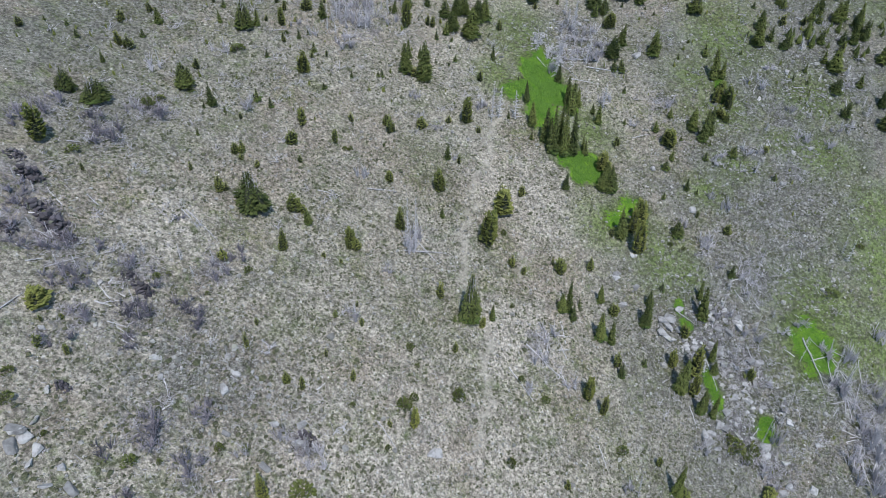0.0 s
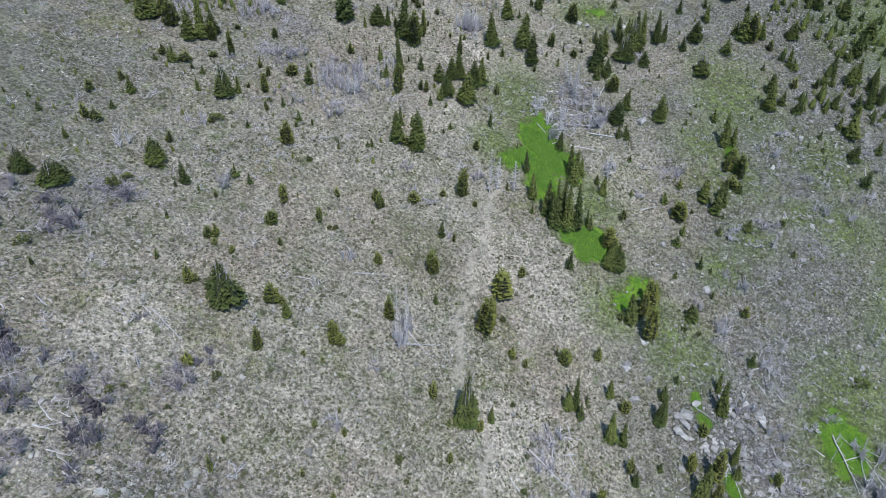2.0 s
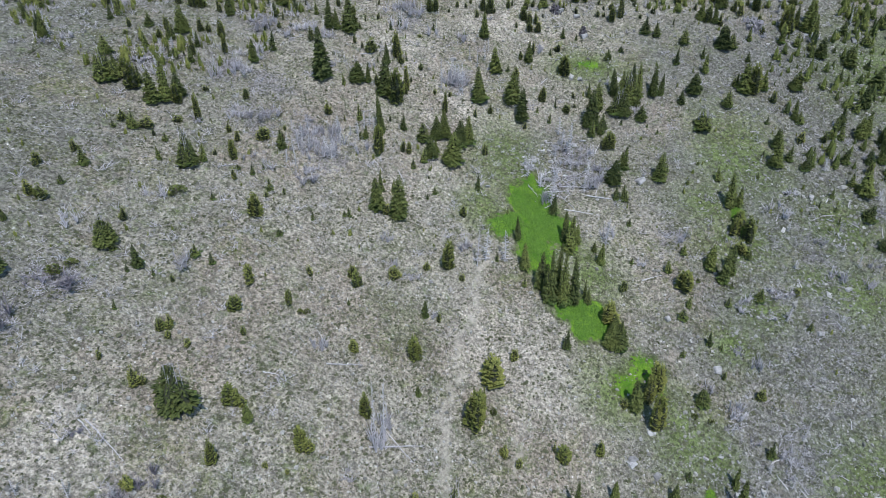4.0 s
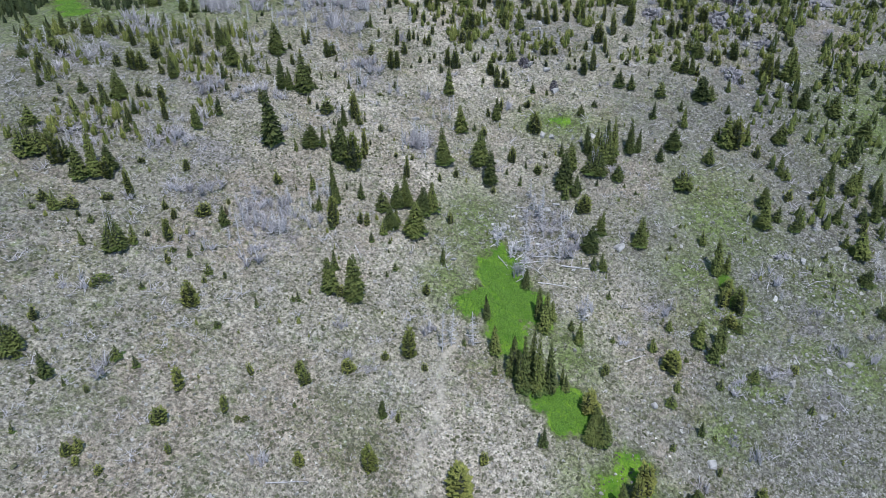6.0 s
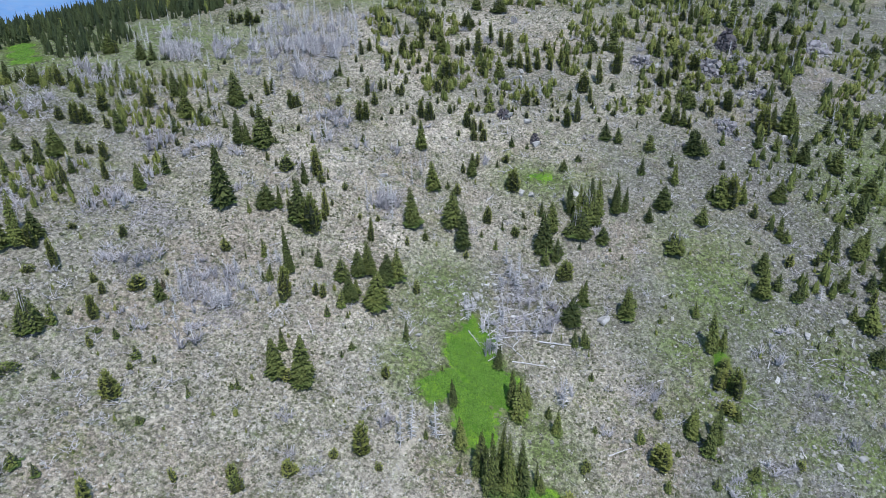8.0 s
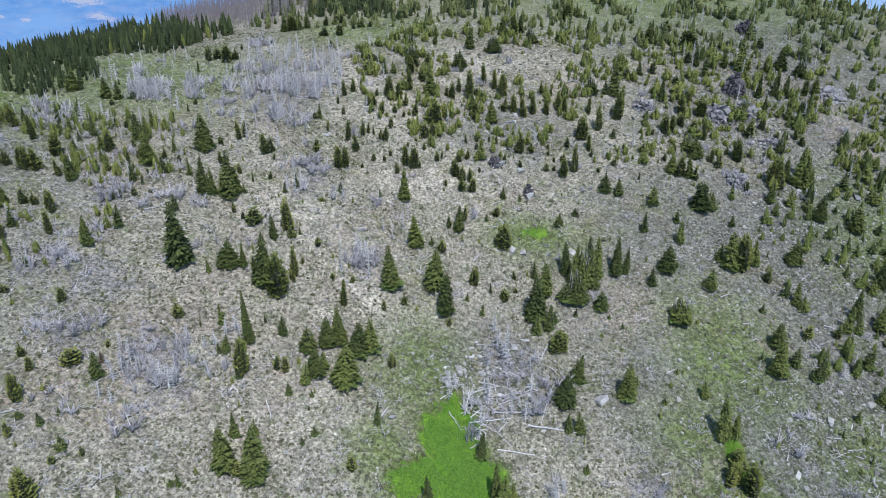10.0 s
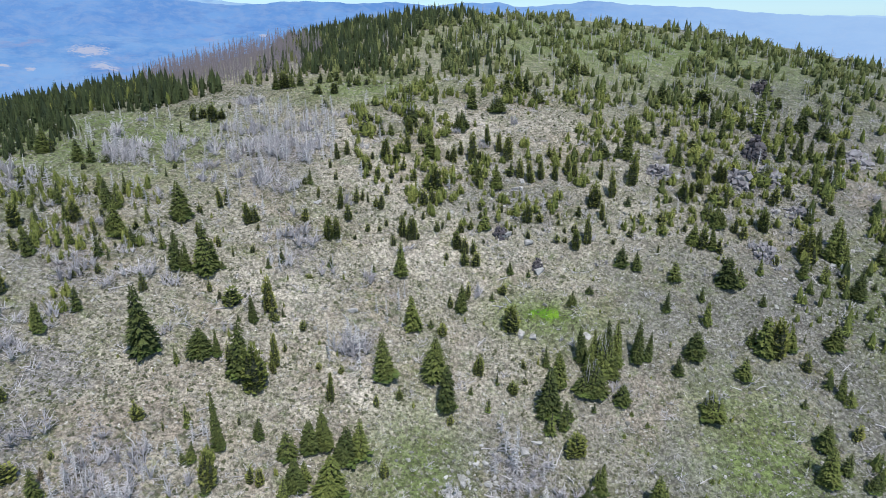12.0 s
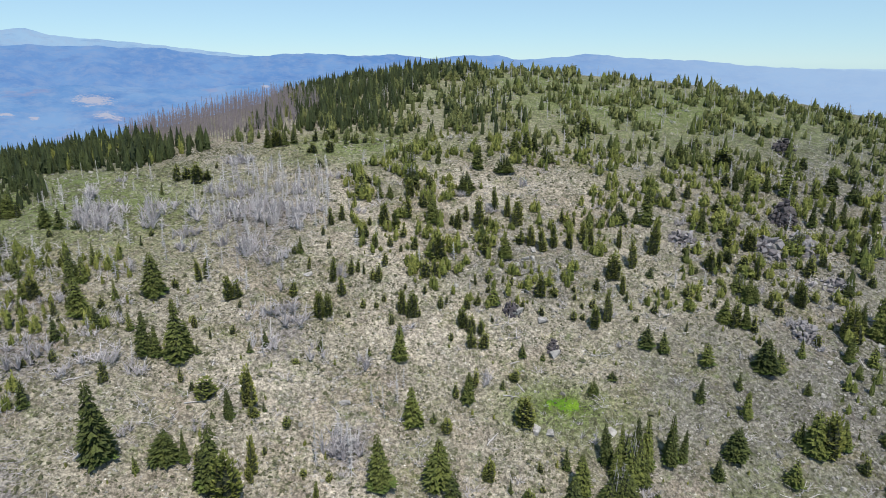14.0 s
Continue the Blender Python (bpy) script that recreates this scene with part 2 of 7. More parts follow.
TUFT = needle_material("bunch_grass", (0.085, 0.09, 0.05), (0.165, 0.165, 0.095), (0.25, 0.235, 0.155))
# pine needles greyed, with the summit's haze put into their colour
HAZY_PINE = needle_material("hazy_pine_needles", (0.098, 0.122, 0.042), (0.205, 0.218, 0.078), (0.33, 0.33, 0.13))
# fir needles darkened: the closed woods' shade is put into the colour
SHADED_FIR = needle_material("shaded_fir_needles", (0.020, 0.033, 0.015), (0.062, 0.082, 0.028), (0.13, 0.15, 0.05))
# inner twigs, coloured near black for the shade inside a crown
CORE_SHADE = wood_material("inner_growth", (0.022, 0.032, 0.013), (0.036, 0.046, 0.019))
PALE = wood_material("dead_twigs", (0.33, 0.315, 0.35), (0.56, 0.54, 0.585))
ROTTEN = wood_material("dead_forest_bark", (0.185, 0.16, 0.185), (0.335, 0.30, 0.335))
OUTCROP = stone_material("grey_outcrop_rock", (0.15, 0.14, 0.16), (0.36, 0.345, 0.375), 1.0)
CHAR = wood_material("dark_dead_twigs", (0.11, 0.105, 0.135), (0.30, 0.287, 0.345))
ASHEN = wood_material("dead_bark", (0.21, 0.185, 0.215), (0.35, 0.315, 0.355))
LUSH = needle_material("meadow_grass", (0.085, 0.19, 0.018), (0.125, 0.245, 0.026), (0.17, 0.28, 0.04))
BOULDER = stone_material("grey_boulder", (0.23, 0.226, 0.23), (0.52, 0.507, 0.51), 1.2)

# ---- the mountain ----
# a smooth hill: polynomial in 100 m / 120 m units, and soft swells on a 40 m grid
HILL = [31.85, 48.82, -7.45, -6.33, 0.93, -12.25, 19.92, -4.58, 1.33, 6.11, -10.65, -1.3, 1.26, 0.99, -1.47]
SWELL = [0.9, 0.3, -0.0, -0.3, -0.5, 0.1, 1.2, 0.3, -0.2, -0.5, 1.5, 0.4, -1.2, -1.3, -0.8, -0.3, 2.2, -0.1, 0.3, 2.6, -1.4, -2.4, 0.4, -1.2, -1.0, 1.0, 1.2, 2.1, -0.5, -1.6, -1.5, 0.3, 1.6, 1.9, 0.6, 0.9, -0.4, -0.3, 0.9, 0.1, -1.0, -0.4]
SWELL_X, SWELL_Y = [a.ravel() for a in np.meshgrid(np.arange(-80.0, 121.0, 40.0), np.arange(60.0, 301.0, 40.0))]
POWERS = [(i, j) for i in range(5) for j in range(5) if i + j <= 4]


def rumple(x, y):
    """Small lumps of the ground."""
    return (0.16 * np.sin(0.83 * x + 1.7 * np.sin(0.31 * y)) * np.sin(0.71 * y + 1.3 * np.sin(0.37 * x))
            + 0.10 * np.sin(1.93 * x + 0.9 * y) * np.sin(1.57 * y - 0.6 * x + 2.0 * np.sin(0.23 * x)))


def hill(x, y):
    """Height of the ground at x, y (arrays or numbers)."""
    x, y = np.asarray(x, float), np.asarray(y, float)
    u, v = (np.clip(x, -130, 180) - 20) / 100, (np.clip(y, 30, 338) - 190) / 120
    z = sum(k * u**i * v**j for k, (i, j) in zip(HILL, POWERS))
    for k, sx, sy in zip(SWELL, SWELL_X, SWELL_Y):
        z = z + k * np.exp(-((x - sx) ** 2 + (y - sy) ** 2) / 1800.0)
    z = z - 3.0 * np.exp(-((x - 160) ** 2 + (y - 325) ** 2) / 1500.0) + 3.6 * np.exp(-(((x - 28) / 48.0) ** 2 + ((y - 336) / 34.0) ** 2))
    away = 0.35 * np.maximum(y - 338, 0) + 0.45 * np.maximum(30 - y, 0) + 0.4 * np.maximum(-130 - x, 0) + 0.3 * np.maximum(x - 180, 0)
    near = np.exp(-away / 20.0)
    return np.maximum(z - away, -900.0) + rumple(x, y) * near


def blob(x, y, cx, cy, rx, ry, turn):
    a = radians(turn)
    p, q = (x - cx) * math.cos(a) + (y - cy) * math.sin(a), (y - cy) * math.cos(a) - (x - cx) * math.sin(a)
    return np.clip(1.25 - np.sqrt((p / rx) ** 2 + (q / ry) ** 2) * 0.75, 0, 1)


def near_one(x, y, blobs):
    return float(most(np.array([x]), np.array([y]), blobs)[0])


def most(x, y, blobs):
    out = np.zeros_like(x)
    for b in blobs:
        out = np.maximum(out, blob(x, y, *b))
    return out


MEADOWS = [(23, 149, 3.6, 6.3, 0), (20.6, 149, 2.8, 4, 0), (25.2, 144, 3.2, 4.5, 10), (15.6, 142.2, 2.6, 2.3, 30), (18.2, 144, 2.0, 2.2, 0), (21.6, 138.5, 3.2, 6, 10), (27.4, 143.2, 2.6, 3.4, 0), (28.6, 140.6, 1.8, 2.4, 0), (29, 126, 4.4, 2.6, 0), (26.4, 127.5, 2.4, 2.6, 0), (31.5, 123.6, 3.0, 2.6, -20), (34.4, 121.4, 1.8, 1.6, 0), (28.4, 122.4, 1.6, 2.0, 0),
           (71.3, 92.5, 4.4, 4.8, 10), (45.3, 96.8, 1.0, 1.6, -10), (46, 93.6, 1.4, 1.5, 0), (58, 77, 2.0, 2.4, 0),
           (49, 83, 1.3, 4, 10), (64.6, 148.8, 1.2, 2.4, 0), (64.8, 145, 1.0, 1.6, 0), (-73, 216, 3.5, 3, 0), (-77, 222, 3.0, 5, 15), (-81, 230, 3.0, 5, 20)]
FADED = [(39, 116.6, 3.4, 2.4, 0), (36.6, 115.2, 1.8, 1.6, 0), (35.2, 113.9, 3.4, 2.2, 30), (40.5, 112.5, 1.3, 2.2, 0), (39.8, 188.8, 3.0, 1.4, 0)]
THIN = [(90, 108, 7, 11, 0), (84, 92, 7, 7, 0), (75.5, 134.5, 5, 3.5, 0), (64, 128.5, 5, 4, 0), (33, 112, 6, 4, 20), (85, 300, 62, 36, 0), (-70, 225, 30, 26, 0), (59, 151, 6, 5, 0), (18, 160, 7, 9, 0), (12, 146, 4, 5, 0), (43, 106, 5, 7, 0), (66, 163, 6, 10, 0), (63, 142, 9, 6, 0), (86, 147, 8, 7, 0),
        (84, 132, 8, 5, 0), (5, 255, 18, 9, 5), (-55, 240, 22, 8, 0), (56, 122, 4, 4, 0), (40, 188, 9, 4, 0), (60, 320, 24, 22, 0), (33, 112, 6, 5, 0), (32.5, 134, 5, 6, 0), (48.5, 103, 3, 6, 0),
        (75, 100, 10, 7, 0), (93, 120, 5, 6, 0), (140, 300, 25, 14, 0), (70, 165, 9, 12, 0), (71, 92, 8, 8, 0), (112, 190, 14, 14, 0), (-45, 225, 22, 16, 0)]
SCREE = [(52, 92, 14, 16, 0), (62, 82, 16, 9, 0), (28, 160, 9, 7, 0), (70, 112, 13, 12, 0), (70, 132, 18, 10, 0), (-32, 62, 10, 7, 0), (85, 150, 22, 20, 0),
         (95, 190, 28, 20, 0), (90, 228, 22, 14, 0), (38, 215, 14, 8, 0), (110, 255, 30, 20, 0)]
PATHS = [((9, 122), (6, 113)), ((6, 113), (3, 96)), ((3, 96), (8, 82)), ((8, 82), (6, 64)), ((9, 122), (12, 136)), ((17, 104), (13, 96))]


BARE = [(30, 200, 16, 11, 0), (45, 208, 12, 8, 0), (14, 118, 8, 9, 0), (-42, 86, 9, 8, 0), (8, 170, 10, 7, 0), (-8, 186, 9, 7, 0), (53, 236, 14, 8, 0), (36, 219, 16, 8, 0), (16, 219, 12, 7, 0), (2, 228, 9, 6, 0), (60, 216, 13, 8, 0), (80, 243, 10, 6, 0), (30, 236, 14, 7, 0), (-20, 151, 9, 7, 0), (0, 150, 7, 5, 0), (40, 140, 8, 12, 0), (20, 112, 9, 12, 0), (16, 85, 10, 10, 0)]
BRUSH = [(-59, 82, 4, 5.2, 0), (-54, 75, 4, 5, 0), (-57, 73, 3, 4, 0), (-51, 72, 3, 4, 0), (-43, 73, 4, 5, 0), (-41, 67, 2.3, 3, 0), (-47, 63, 2.5, 3.3, 0),
         (-34, 79, 3, 4, 0), (-54, 98, 3.6, 4.7, 0), (-50, 107, 4, 5, 0), (-36, 52, 3, 4, 0), (-63, 97, 3.5, 4.6, 0), (78, 76, 6, 8, 0), (74, 86, 4, 5.6, 0), (80, 70, 6, 7, 0), (82, 84, 5, 6, 0)]
LITTER = [(50, 93, 7, 8, 0), (56, 88, 6, 6, 0), (52, 76, 5, 5, 0), (58, 72, 5, 5, 0), (63, 103, 4, 5, 0), (76.6, 141, 4.0, 4.4, 0), (70.4, 143, 2.6, 3.0, 0), (49.6, 143.1, 3.6, 4.0, 0), (67.9, 131.7, 2.4, 2.6, 0), (75.9, 128.4, 2.8, 3.4, 0), (-58, 190, 6, 6, 0), (-31, 165, 5, 5, 0), (-31, 49, 2.4, 3, 0), (-19, 57, 3, 4, 0), (17, 84, 3.5, 4.5, 0), (-40, 166, 4, 5.4, 0), (-21, 154, 4.5, 5.8, 0), (-17, 150, 4, 5, 0), (-11, 220, 8, 10, 0),
          (-32, 155, 4.4, 5.8, 0), (-61, 190, 5, 7, 0), (-55, 207, 4.5, 5.8, 0), (-39, 221, 4, 5.4, 0), (-3, 196, 4.4, 5.7, 0), (-35, 183, 4, 5, 0),
          (33, 162, 4.4, 5.7, 0), (-53, 165, 4, 5.3, 0), (9, 179, 3.5, 4.6, 0)]


def near_path(x, y):
    out = np.zeros_like(x)
    wobble = 0.7 * np.sin(0.5 * y) + 0.4 * np.sin(1.3 * y)
    for (ax, ay), (bx, by) in PATHS:
        dx, dy = bx - ax, by - ay
        s = np.clip(((x - ax) * dx + (y - ay) * dy) / (dx * dx + dy * dy), 0, 1)
        d = np.hypot(x + wobble - ax - s * dx, y - ay - s * dy)
        out = np.maximum(out, np.clip(1.2 - d / 0.7, 0, 1))
    return out


def raw_mesh(name, verts, faces, material, smooth=False):
    """A mesh from arrays of one polygon size."""
    me = bpy.data.meshes.new(name)
    verts, faces = np.asarray(verts, np.float32), np.asarray(faces, np.int32)
    me.vertices.add(len(verts))
    me.vertices.foreach_set("co", verts.ravel())
    k = faces.shape[1]
    me.loops.add(faces.size)
    me.loops.foreach_set("vertex_index", faces.ravel())
    me.polygons.add(len(faces))
    me.polygons.foreach_set("loop_start", np.arange(0, faces.size, k, dtype=np.int32))
    me.polygons.foreach_set("use_smooth", np.full(len(faces), smooth))
    me.update(calc_edges=True)
    me.materials.append(material)
    return me


def build_ground():
    far = np.array([180, 230, 300, 420, 600, 900, 1400])
    xs = np.concatenate([-130 - far[::-1] + 60, np.arange(-130, 181, 1.0), 180 + far - 60])
    ys = np.concatenate([-far[::-1] + 180, np.arange(10, 351, 1.0), 350 + far - 140])
    gx, gy = np.meshgrid(xs, ys)
    verts = np.stack([gx, gy, hill(gx, gy)], -1).reshape(-1, 3)
    i = np.arange(len(ys) - 1)[:, None] * len(xs) + np.arange(len(xs) - 1)[None, :]
    faces = np.stack([i, i + 1, i + 1 + len(xs), i + len(xs)], -1).reshape(-1, 4)
    me = raw_mesh("ground", verts, faces, GROUND, True)
    x, y = verts[:, 0], verts[:, 1]
    for name, values in (("meadow", np.maximum(most(x, y, MEADOWS), 0.72 * most(x, y, FADED))), ("thin_grass", most(x, y, THIN)), ("scree", most(x, y, SCREE)), ("path", near_path(x, y)),
                         ("brush", np.maximum(most(x, y, BRUSH), 0.95 * most(x, y, LITTER))),
                         # tan earth; its fall-off to the sides also paints in the lens's vignette
                         ("soil_vignette", np.maximum(np.exp(-(((x - 4 - 0.06 * (y - 100)) / np.where(x > 4 + 0.06 * (y - 100), 38 + 10 * np.clip((y - 115) / 60, 0, 1), 62 + 30 * np.clip((105 - y) / 25, 0, 1))) ** 2)) * (1 - 0.12 * np.exp(-(((y - 168) / 28) ** 2))), 0.8 * np.clip((y - 180) / 40, 0, 1) * np.clip((x + 25) / 40, 0, 1) * np.clip((130 - x) / 50, 0, 1)) + 0.5 * np.clip((92 - y) / 30, 0, 1) * np.clip((34 - x) / 20, 0, 1) + 0.6 * most(x, y, BARE))):
        me.attributes.new(name, "FLOAT", "POINT").data.foreach_set("value", values.astype(np.float32))
    return tagged(new("ground", me), "stony mountain slope of tan soil and sparse sage", "ground", kind="structure")


build_ground()


def build_backdrop(name, label, radius, depth, ridge, foot, material, span=(-75, 75)):
    """A far range: its face climbs from the foot to the ridge line, over that many degrees each side of +y."""
    angles = np.radians(np.linspace(span[0], span[1], 420))
    rows = np.linspace(0, 1, 26)
    a, s = np.meshgrid(angles, rows)
    top = ridge(np.degrees(a))
    fold = 0.5 + 0.5 * np.sin(a * 31 + 2.2 * np.sin(a * 13)) * np.sin(s * 3.1)
    r = radius - depth * (1 - s) - 0.10 * depth * fold * np.sin(s * math.pi)
    z = foot + (top - foot) * (s ** 0.8) + 14 * np.sin(a * 57 + s * 9) * np.sin(s * math.pi)
    verts = np.stack([18 + r * np.sin(a), 96 + r * np.cos(a), z], -1).reshape(-1, 3)
    i = np.arange(len(rows) - 1)[:, None] * len(angles) + np.arange(len(angles) - 1)[None, :]
    faces = np.stack([i, i + 1, i + 1 + len(angles), i + len(angles)], -1).reshape(-1, 4)
    return tagged(new(name, raw_mesh(name, verts, faces, material, True)), label, "mountains", kind="structure")


def peaks(base, *humps):
    return lambda d: base + sum(h * np.exp(-(((d - c) / w) ** 2)) for c, w, h in humps) + 2.0 * np.sin(d * 2.9 + 1) + 1.2 * np.sin(d * 7.1)


CLIFFS = [((-1153, 2668, -65), 84), ((-1046, 2523, -104), 56), ((-1337, 2436, -97), 30), ((-1262, 2463, -108), 22), ((-597, 2975, -26), 26)]
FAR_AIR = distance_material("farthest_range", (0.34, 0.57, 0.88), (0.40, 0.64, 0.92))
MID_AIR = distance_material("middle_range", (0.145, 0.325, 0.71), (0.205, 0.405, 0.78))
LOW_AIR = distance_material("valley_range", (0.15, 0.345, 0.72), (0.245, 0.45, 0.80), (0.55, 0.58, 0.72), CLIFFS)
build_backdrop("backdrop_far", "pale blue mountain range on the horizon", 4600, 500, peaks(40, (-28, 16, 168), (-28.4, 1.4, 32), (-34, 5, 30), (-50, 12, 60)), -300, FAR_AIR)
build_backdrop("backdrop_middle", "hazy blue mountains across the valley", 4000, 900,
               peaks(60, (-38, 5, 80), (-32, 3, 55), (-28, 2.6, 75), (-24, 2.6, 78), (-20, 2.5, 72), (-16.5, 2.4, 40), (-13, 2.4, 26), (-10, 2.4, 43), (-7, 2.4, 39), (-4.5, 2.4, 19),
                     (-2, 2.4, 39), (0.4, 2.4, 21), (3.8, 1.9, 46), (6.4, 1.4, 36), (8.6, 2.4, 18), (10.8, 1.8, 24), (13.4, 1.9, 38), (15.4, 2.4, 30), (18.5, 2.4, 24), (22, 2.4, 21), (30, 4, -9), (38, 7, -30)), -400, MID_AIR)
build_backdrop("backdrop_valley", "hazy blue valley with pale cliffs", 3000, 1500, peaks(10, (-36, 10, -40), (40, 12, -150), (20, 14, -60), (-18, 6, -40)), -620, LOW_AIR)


# ---- helpers for things ----
def part(name, mesh, parent, label=""):
    ob = new(name, mesh)
    ob.parent = parent
    if label:
        ob["label"] = label
    return ob


class Shape:
    """Collects triangles."""

    def __init__(self):
        self.v, self.f, self.inner = [], [], None

    def whole(self):
        """Vertices and faces with those of the inner core."""
        if not self.inner:
            return np.array(self.v), np.array(self.f)
        return np.array(self.v + self.inner.v), np.array(self.f + [tuple(len(self.v) + i for i in f) for f in self.inner.f])

    def tri(self, a, b, c):
        k = len(self.v)
        self.v += [a, b, c]
        self.f.append((k, k + 1, k + 2))

    def fan(self, points):
        k = len(self.v)
        self.v += points
        self.f += [(k, k + i, k + i + 1) for i in range(1, len(points) - 1)]

    def tube(self, line, radii, sides):
        """A tapered tube along a line of points."""
        k = len(self.v)
        line = [Vector(p) for p in line]
        for i, p in enumerate(line):
            d = (line[min(i + 1, len(line) - 1)] - line[max(i - 1, 0)]).normalized()
            s = d.orthogonal().normalized()
            t = d.cross(s)
            for j in range(sides):
                a = 2 * math.pi * j / sides
                self.v.append(tuple(p + (s * math.cos(a) + t * math.sin(a)) * radii[i]))
        for i in range(len(line) - 1):
            for j in range(sides):
                a, b = k + i * sides + j, k + i * sides + (j + 1) % sides
                self.f += [(a, b, b + sides), (a, b + sides, a + sides)]
        end = k + (len(line) - 1) * sides
        self.f += [(end, end + j, end + j + 1) for j in range(1, sides - 1)]

    def mesh(self, name, material, smooth=False):
        return raw_mesh(name, self.v, self.f, material, smooth)


def trunk_mesh(rnd, height, radius, material=None, sides=6, crook=0.012):
    s = Shape()
    line, x, y = [], 0.0, 0.0
    for i in range(7):
        line.append((x, y, -0.06 + (height + 0.06) * i / 6))
        x, y = x + rnd.uniform(-crook, crook), y + rnd.uniform(-crook, crook)
    s.tube(line, [radius * (1.25 - i / 6 * 1.05) for i in range(7)], sides)
    return s.mesh("trunk", material or BARK, True)


def tuft(s, rnd, c, out, size, loose=0.9, blades=2):
    """A clump of leaves that points outward."""
    for _ in range(blades):
        d = Vector((out[0] + rnd.uniform(-loose, loose), out[1] + rnd.uniform(-loose, loose), out[2] + rnd.uniform(-0.5, 1.0) * loose)).normalized()
        q = d.orthogonal().normalized()
        q.rotate(Matrix.Rotation(rnd.uniform(0, 6.28), 3, d))
        q *= size * rnd.uniform(0.35, 0.6)
        d *= size * rnd.uniform(0.8, 1.3)
        c0 = Vector(c)
        s.fan([tuple(c0 - d * 0.35), tuple(c0 + d * 0.25 - q), tuple(c0 + d), tuple(c0 + d * 0.3 + q)])


def bough(s, rnd, x, y, z, a, inner, outer, rise, width, fringe=True):
    """One branch with its needles: a ragged blade from near the trunk to its tip, and a side spray."""
    c, d = math.cos(a), math.sin(a)
    roll = rnd.uniform(-0.45, 0.45) * width
    mid, tip = inner + (outer - inner) * rnd.uniform(0.45, 0.65), outer
    up = rise * rnd.uniform(0.5, 1.4)
    left = (x + mid * c - width * d, y + mid * d + width * c, max(0.006, z + 0.35 * up + roll))
    right = (x + mid * c + width * d, y + mid * d - width * c, max(0.006, z + 0.35 * up - roll))
    notch = (x + 0.82 * tip * c - 0.5 * width * d, y + 0.82 * tip * d + 0.5 * width * c, max(0.006, z + 0.8 * up + 0.3 * roll))
    end = (x + tip * c, y + tip * d, max(0.008, z + up))
    s.fan([(x + inner * c, y + inner * d, z + 0.012), right, end, notch, left] if fringe else [(x + inner * c, y + inner * d, z + 0.012), right, end, left])
    for _ in range(int(fringe)):
        e = a + rnd.choice((-1, 1)) * rnd.uniform(0.12, 0.5)
        r = tip * rnd.uniform(0.7, 1.02)
        q = (x + r * math.cos(e), y + r * math.sin(e), max(0.01, z + up + rnd.uniform(0.008, 0.03)))
        s.tri((x + 0.6 * mid * c, y + 0.6 * mid * d, z + 0.02), (x + mid * c + 0.5 * width * d, y + mid * d - 0.5 * width * c, z + 0.5 * up), q)


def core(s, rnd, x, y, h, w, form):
    """A closed cone round the trunk for a crown's close inner twigs, which lets little light through."""
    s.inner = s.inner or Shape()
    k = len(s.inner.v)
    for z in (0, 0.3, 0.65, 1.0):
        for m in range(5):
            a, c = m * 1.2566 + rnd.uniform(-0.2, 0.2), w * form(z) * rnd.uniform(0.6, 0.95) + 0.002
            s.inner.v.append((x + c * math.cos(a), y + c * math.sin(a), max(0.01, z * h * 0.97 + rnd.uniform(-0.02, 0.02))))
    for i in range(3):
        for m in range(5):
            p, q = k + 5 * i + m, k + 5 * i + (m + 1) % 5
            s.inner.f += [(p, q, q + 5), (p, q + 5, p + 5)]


def pine_crown(rnd, levels, spires=4, tall=True, around=6, fringe=True):
    """A bushy conifer of several leaders with upswept branches, grown from one base."""
    s = Shape()
    cones = []
    for k in range(spires):
        a, r = rnd.uniform(0, 6.28), 0.0 if k == 0 else rnd.uniform(0.10, 0.24)
        h = 1.0 if k == 0 else rnd.uniform(0.5, 0.95)
        cones.append((r * math.cos(a), r * math.sin(a), h if tall else 0.7 * h + 0.25, rnd.uniform(0.27, 0.36) if tall else 0.38))
    form = (lambda z: (1.0 - z) ** 0.40 * (0.62 + 0.38 * min(1.0, 3.0 * z))) if tall else (lambda z: (1.0 - z) ** 0.42)
    for x, y, h, w in cones:
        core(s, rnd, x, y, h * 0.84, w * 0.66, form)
        n = max(3, int(levels * h))
        for i in range(n):
            z = 0.02 + 0.93 * (i + rnd.uniform(-0.3, 0.3)) / n
            z = min(max(z, 0.01), 0.95)
            r = w * form(z) * rnd.uniform(0.72, 1.15) + 0.012
            turn = rnd.uniform(0, 6.28)
            for m in range(max(3, int(around * (0.55 + 0.6 * (1 - z))))):
                a = turn + 6.283 * m / max(3, int(around * (0.55 + 0.6 * (1 - z)))) + rnd.uniform(-0.3, 0.3)
                q = r * rnd.uniform(0.72, 1.12)
                bough(s, rnd, x, y, z * h, a, 0.22 * q, q, 0.10 * h * rnd.uniform(0.3, 1.2), q * rnd.uniform(0.20, 0.34), fringe)
    return s


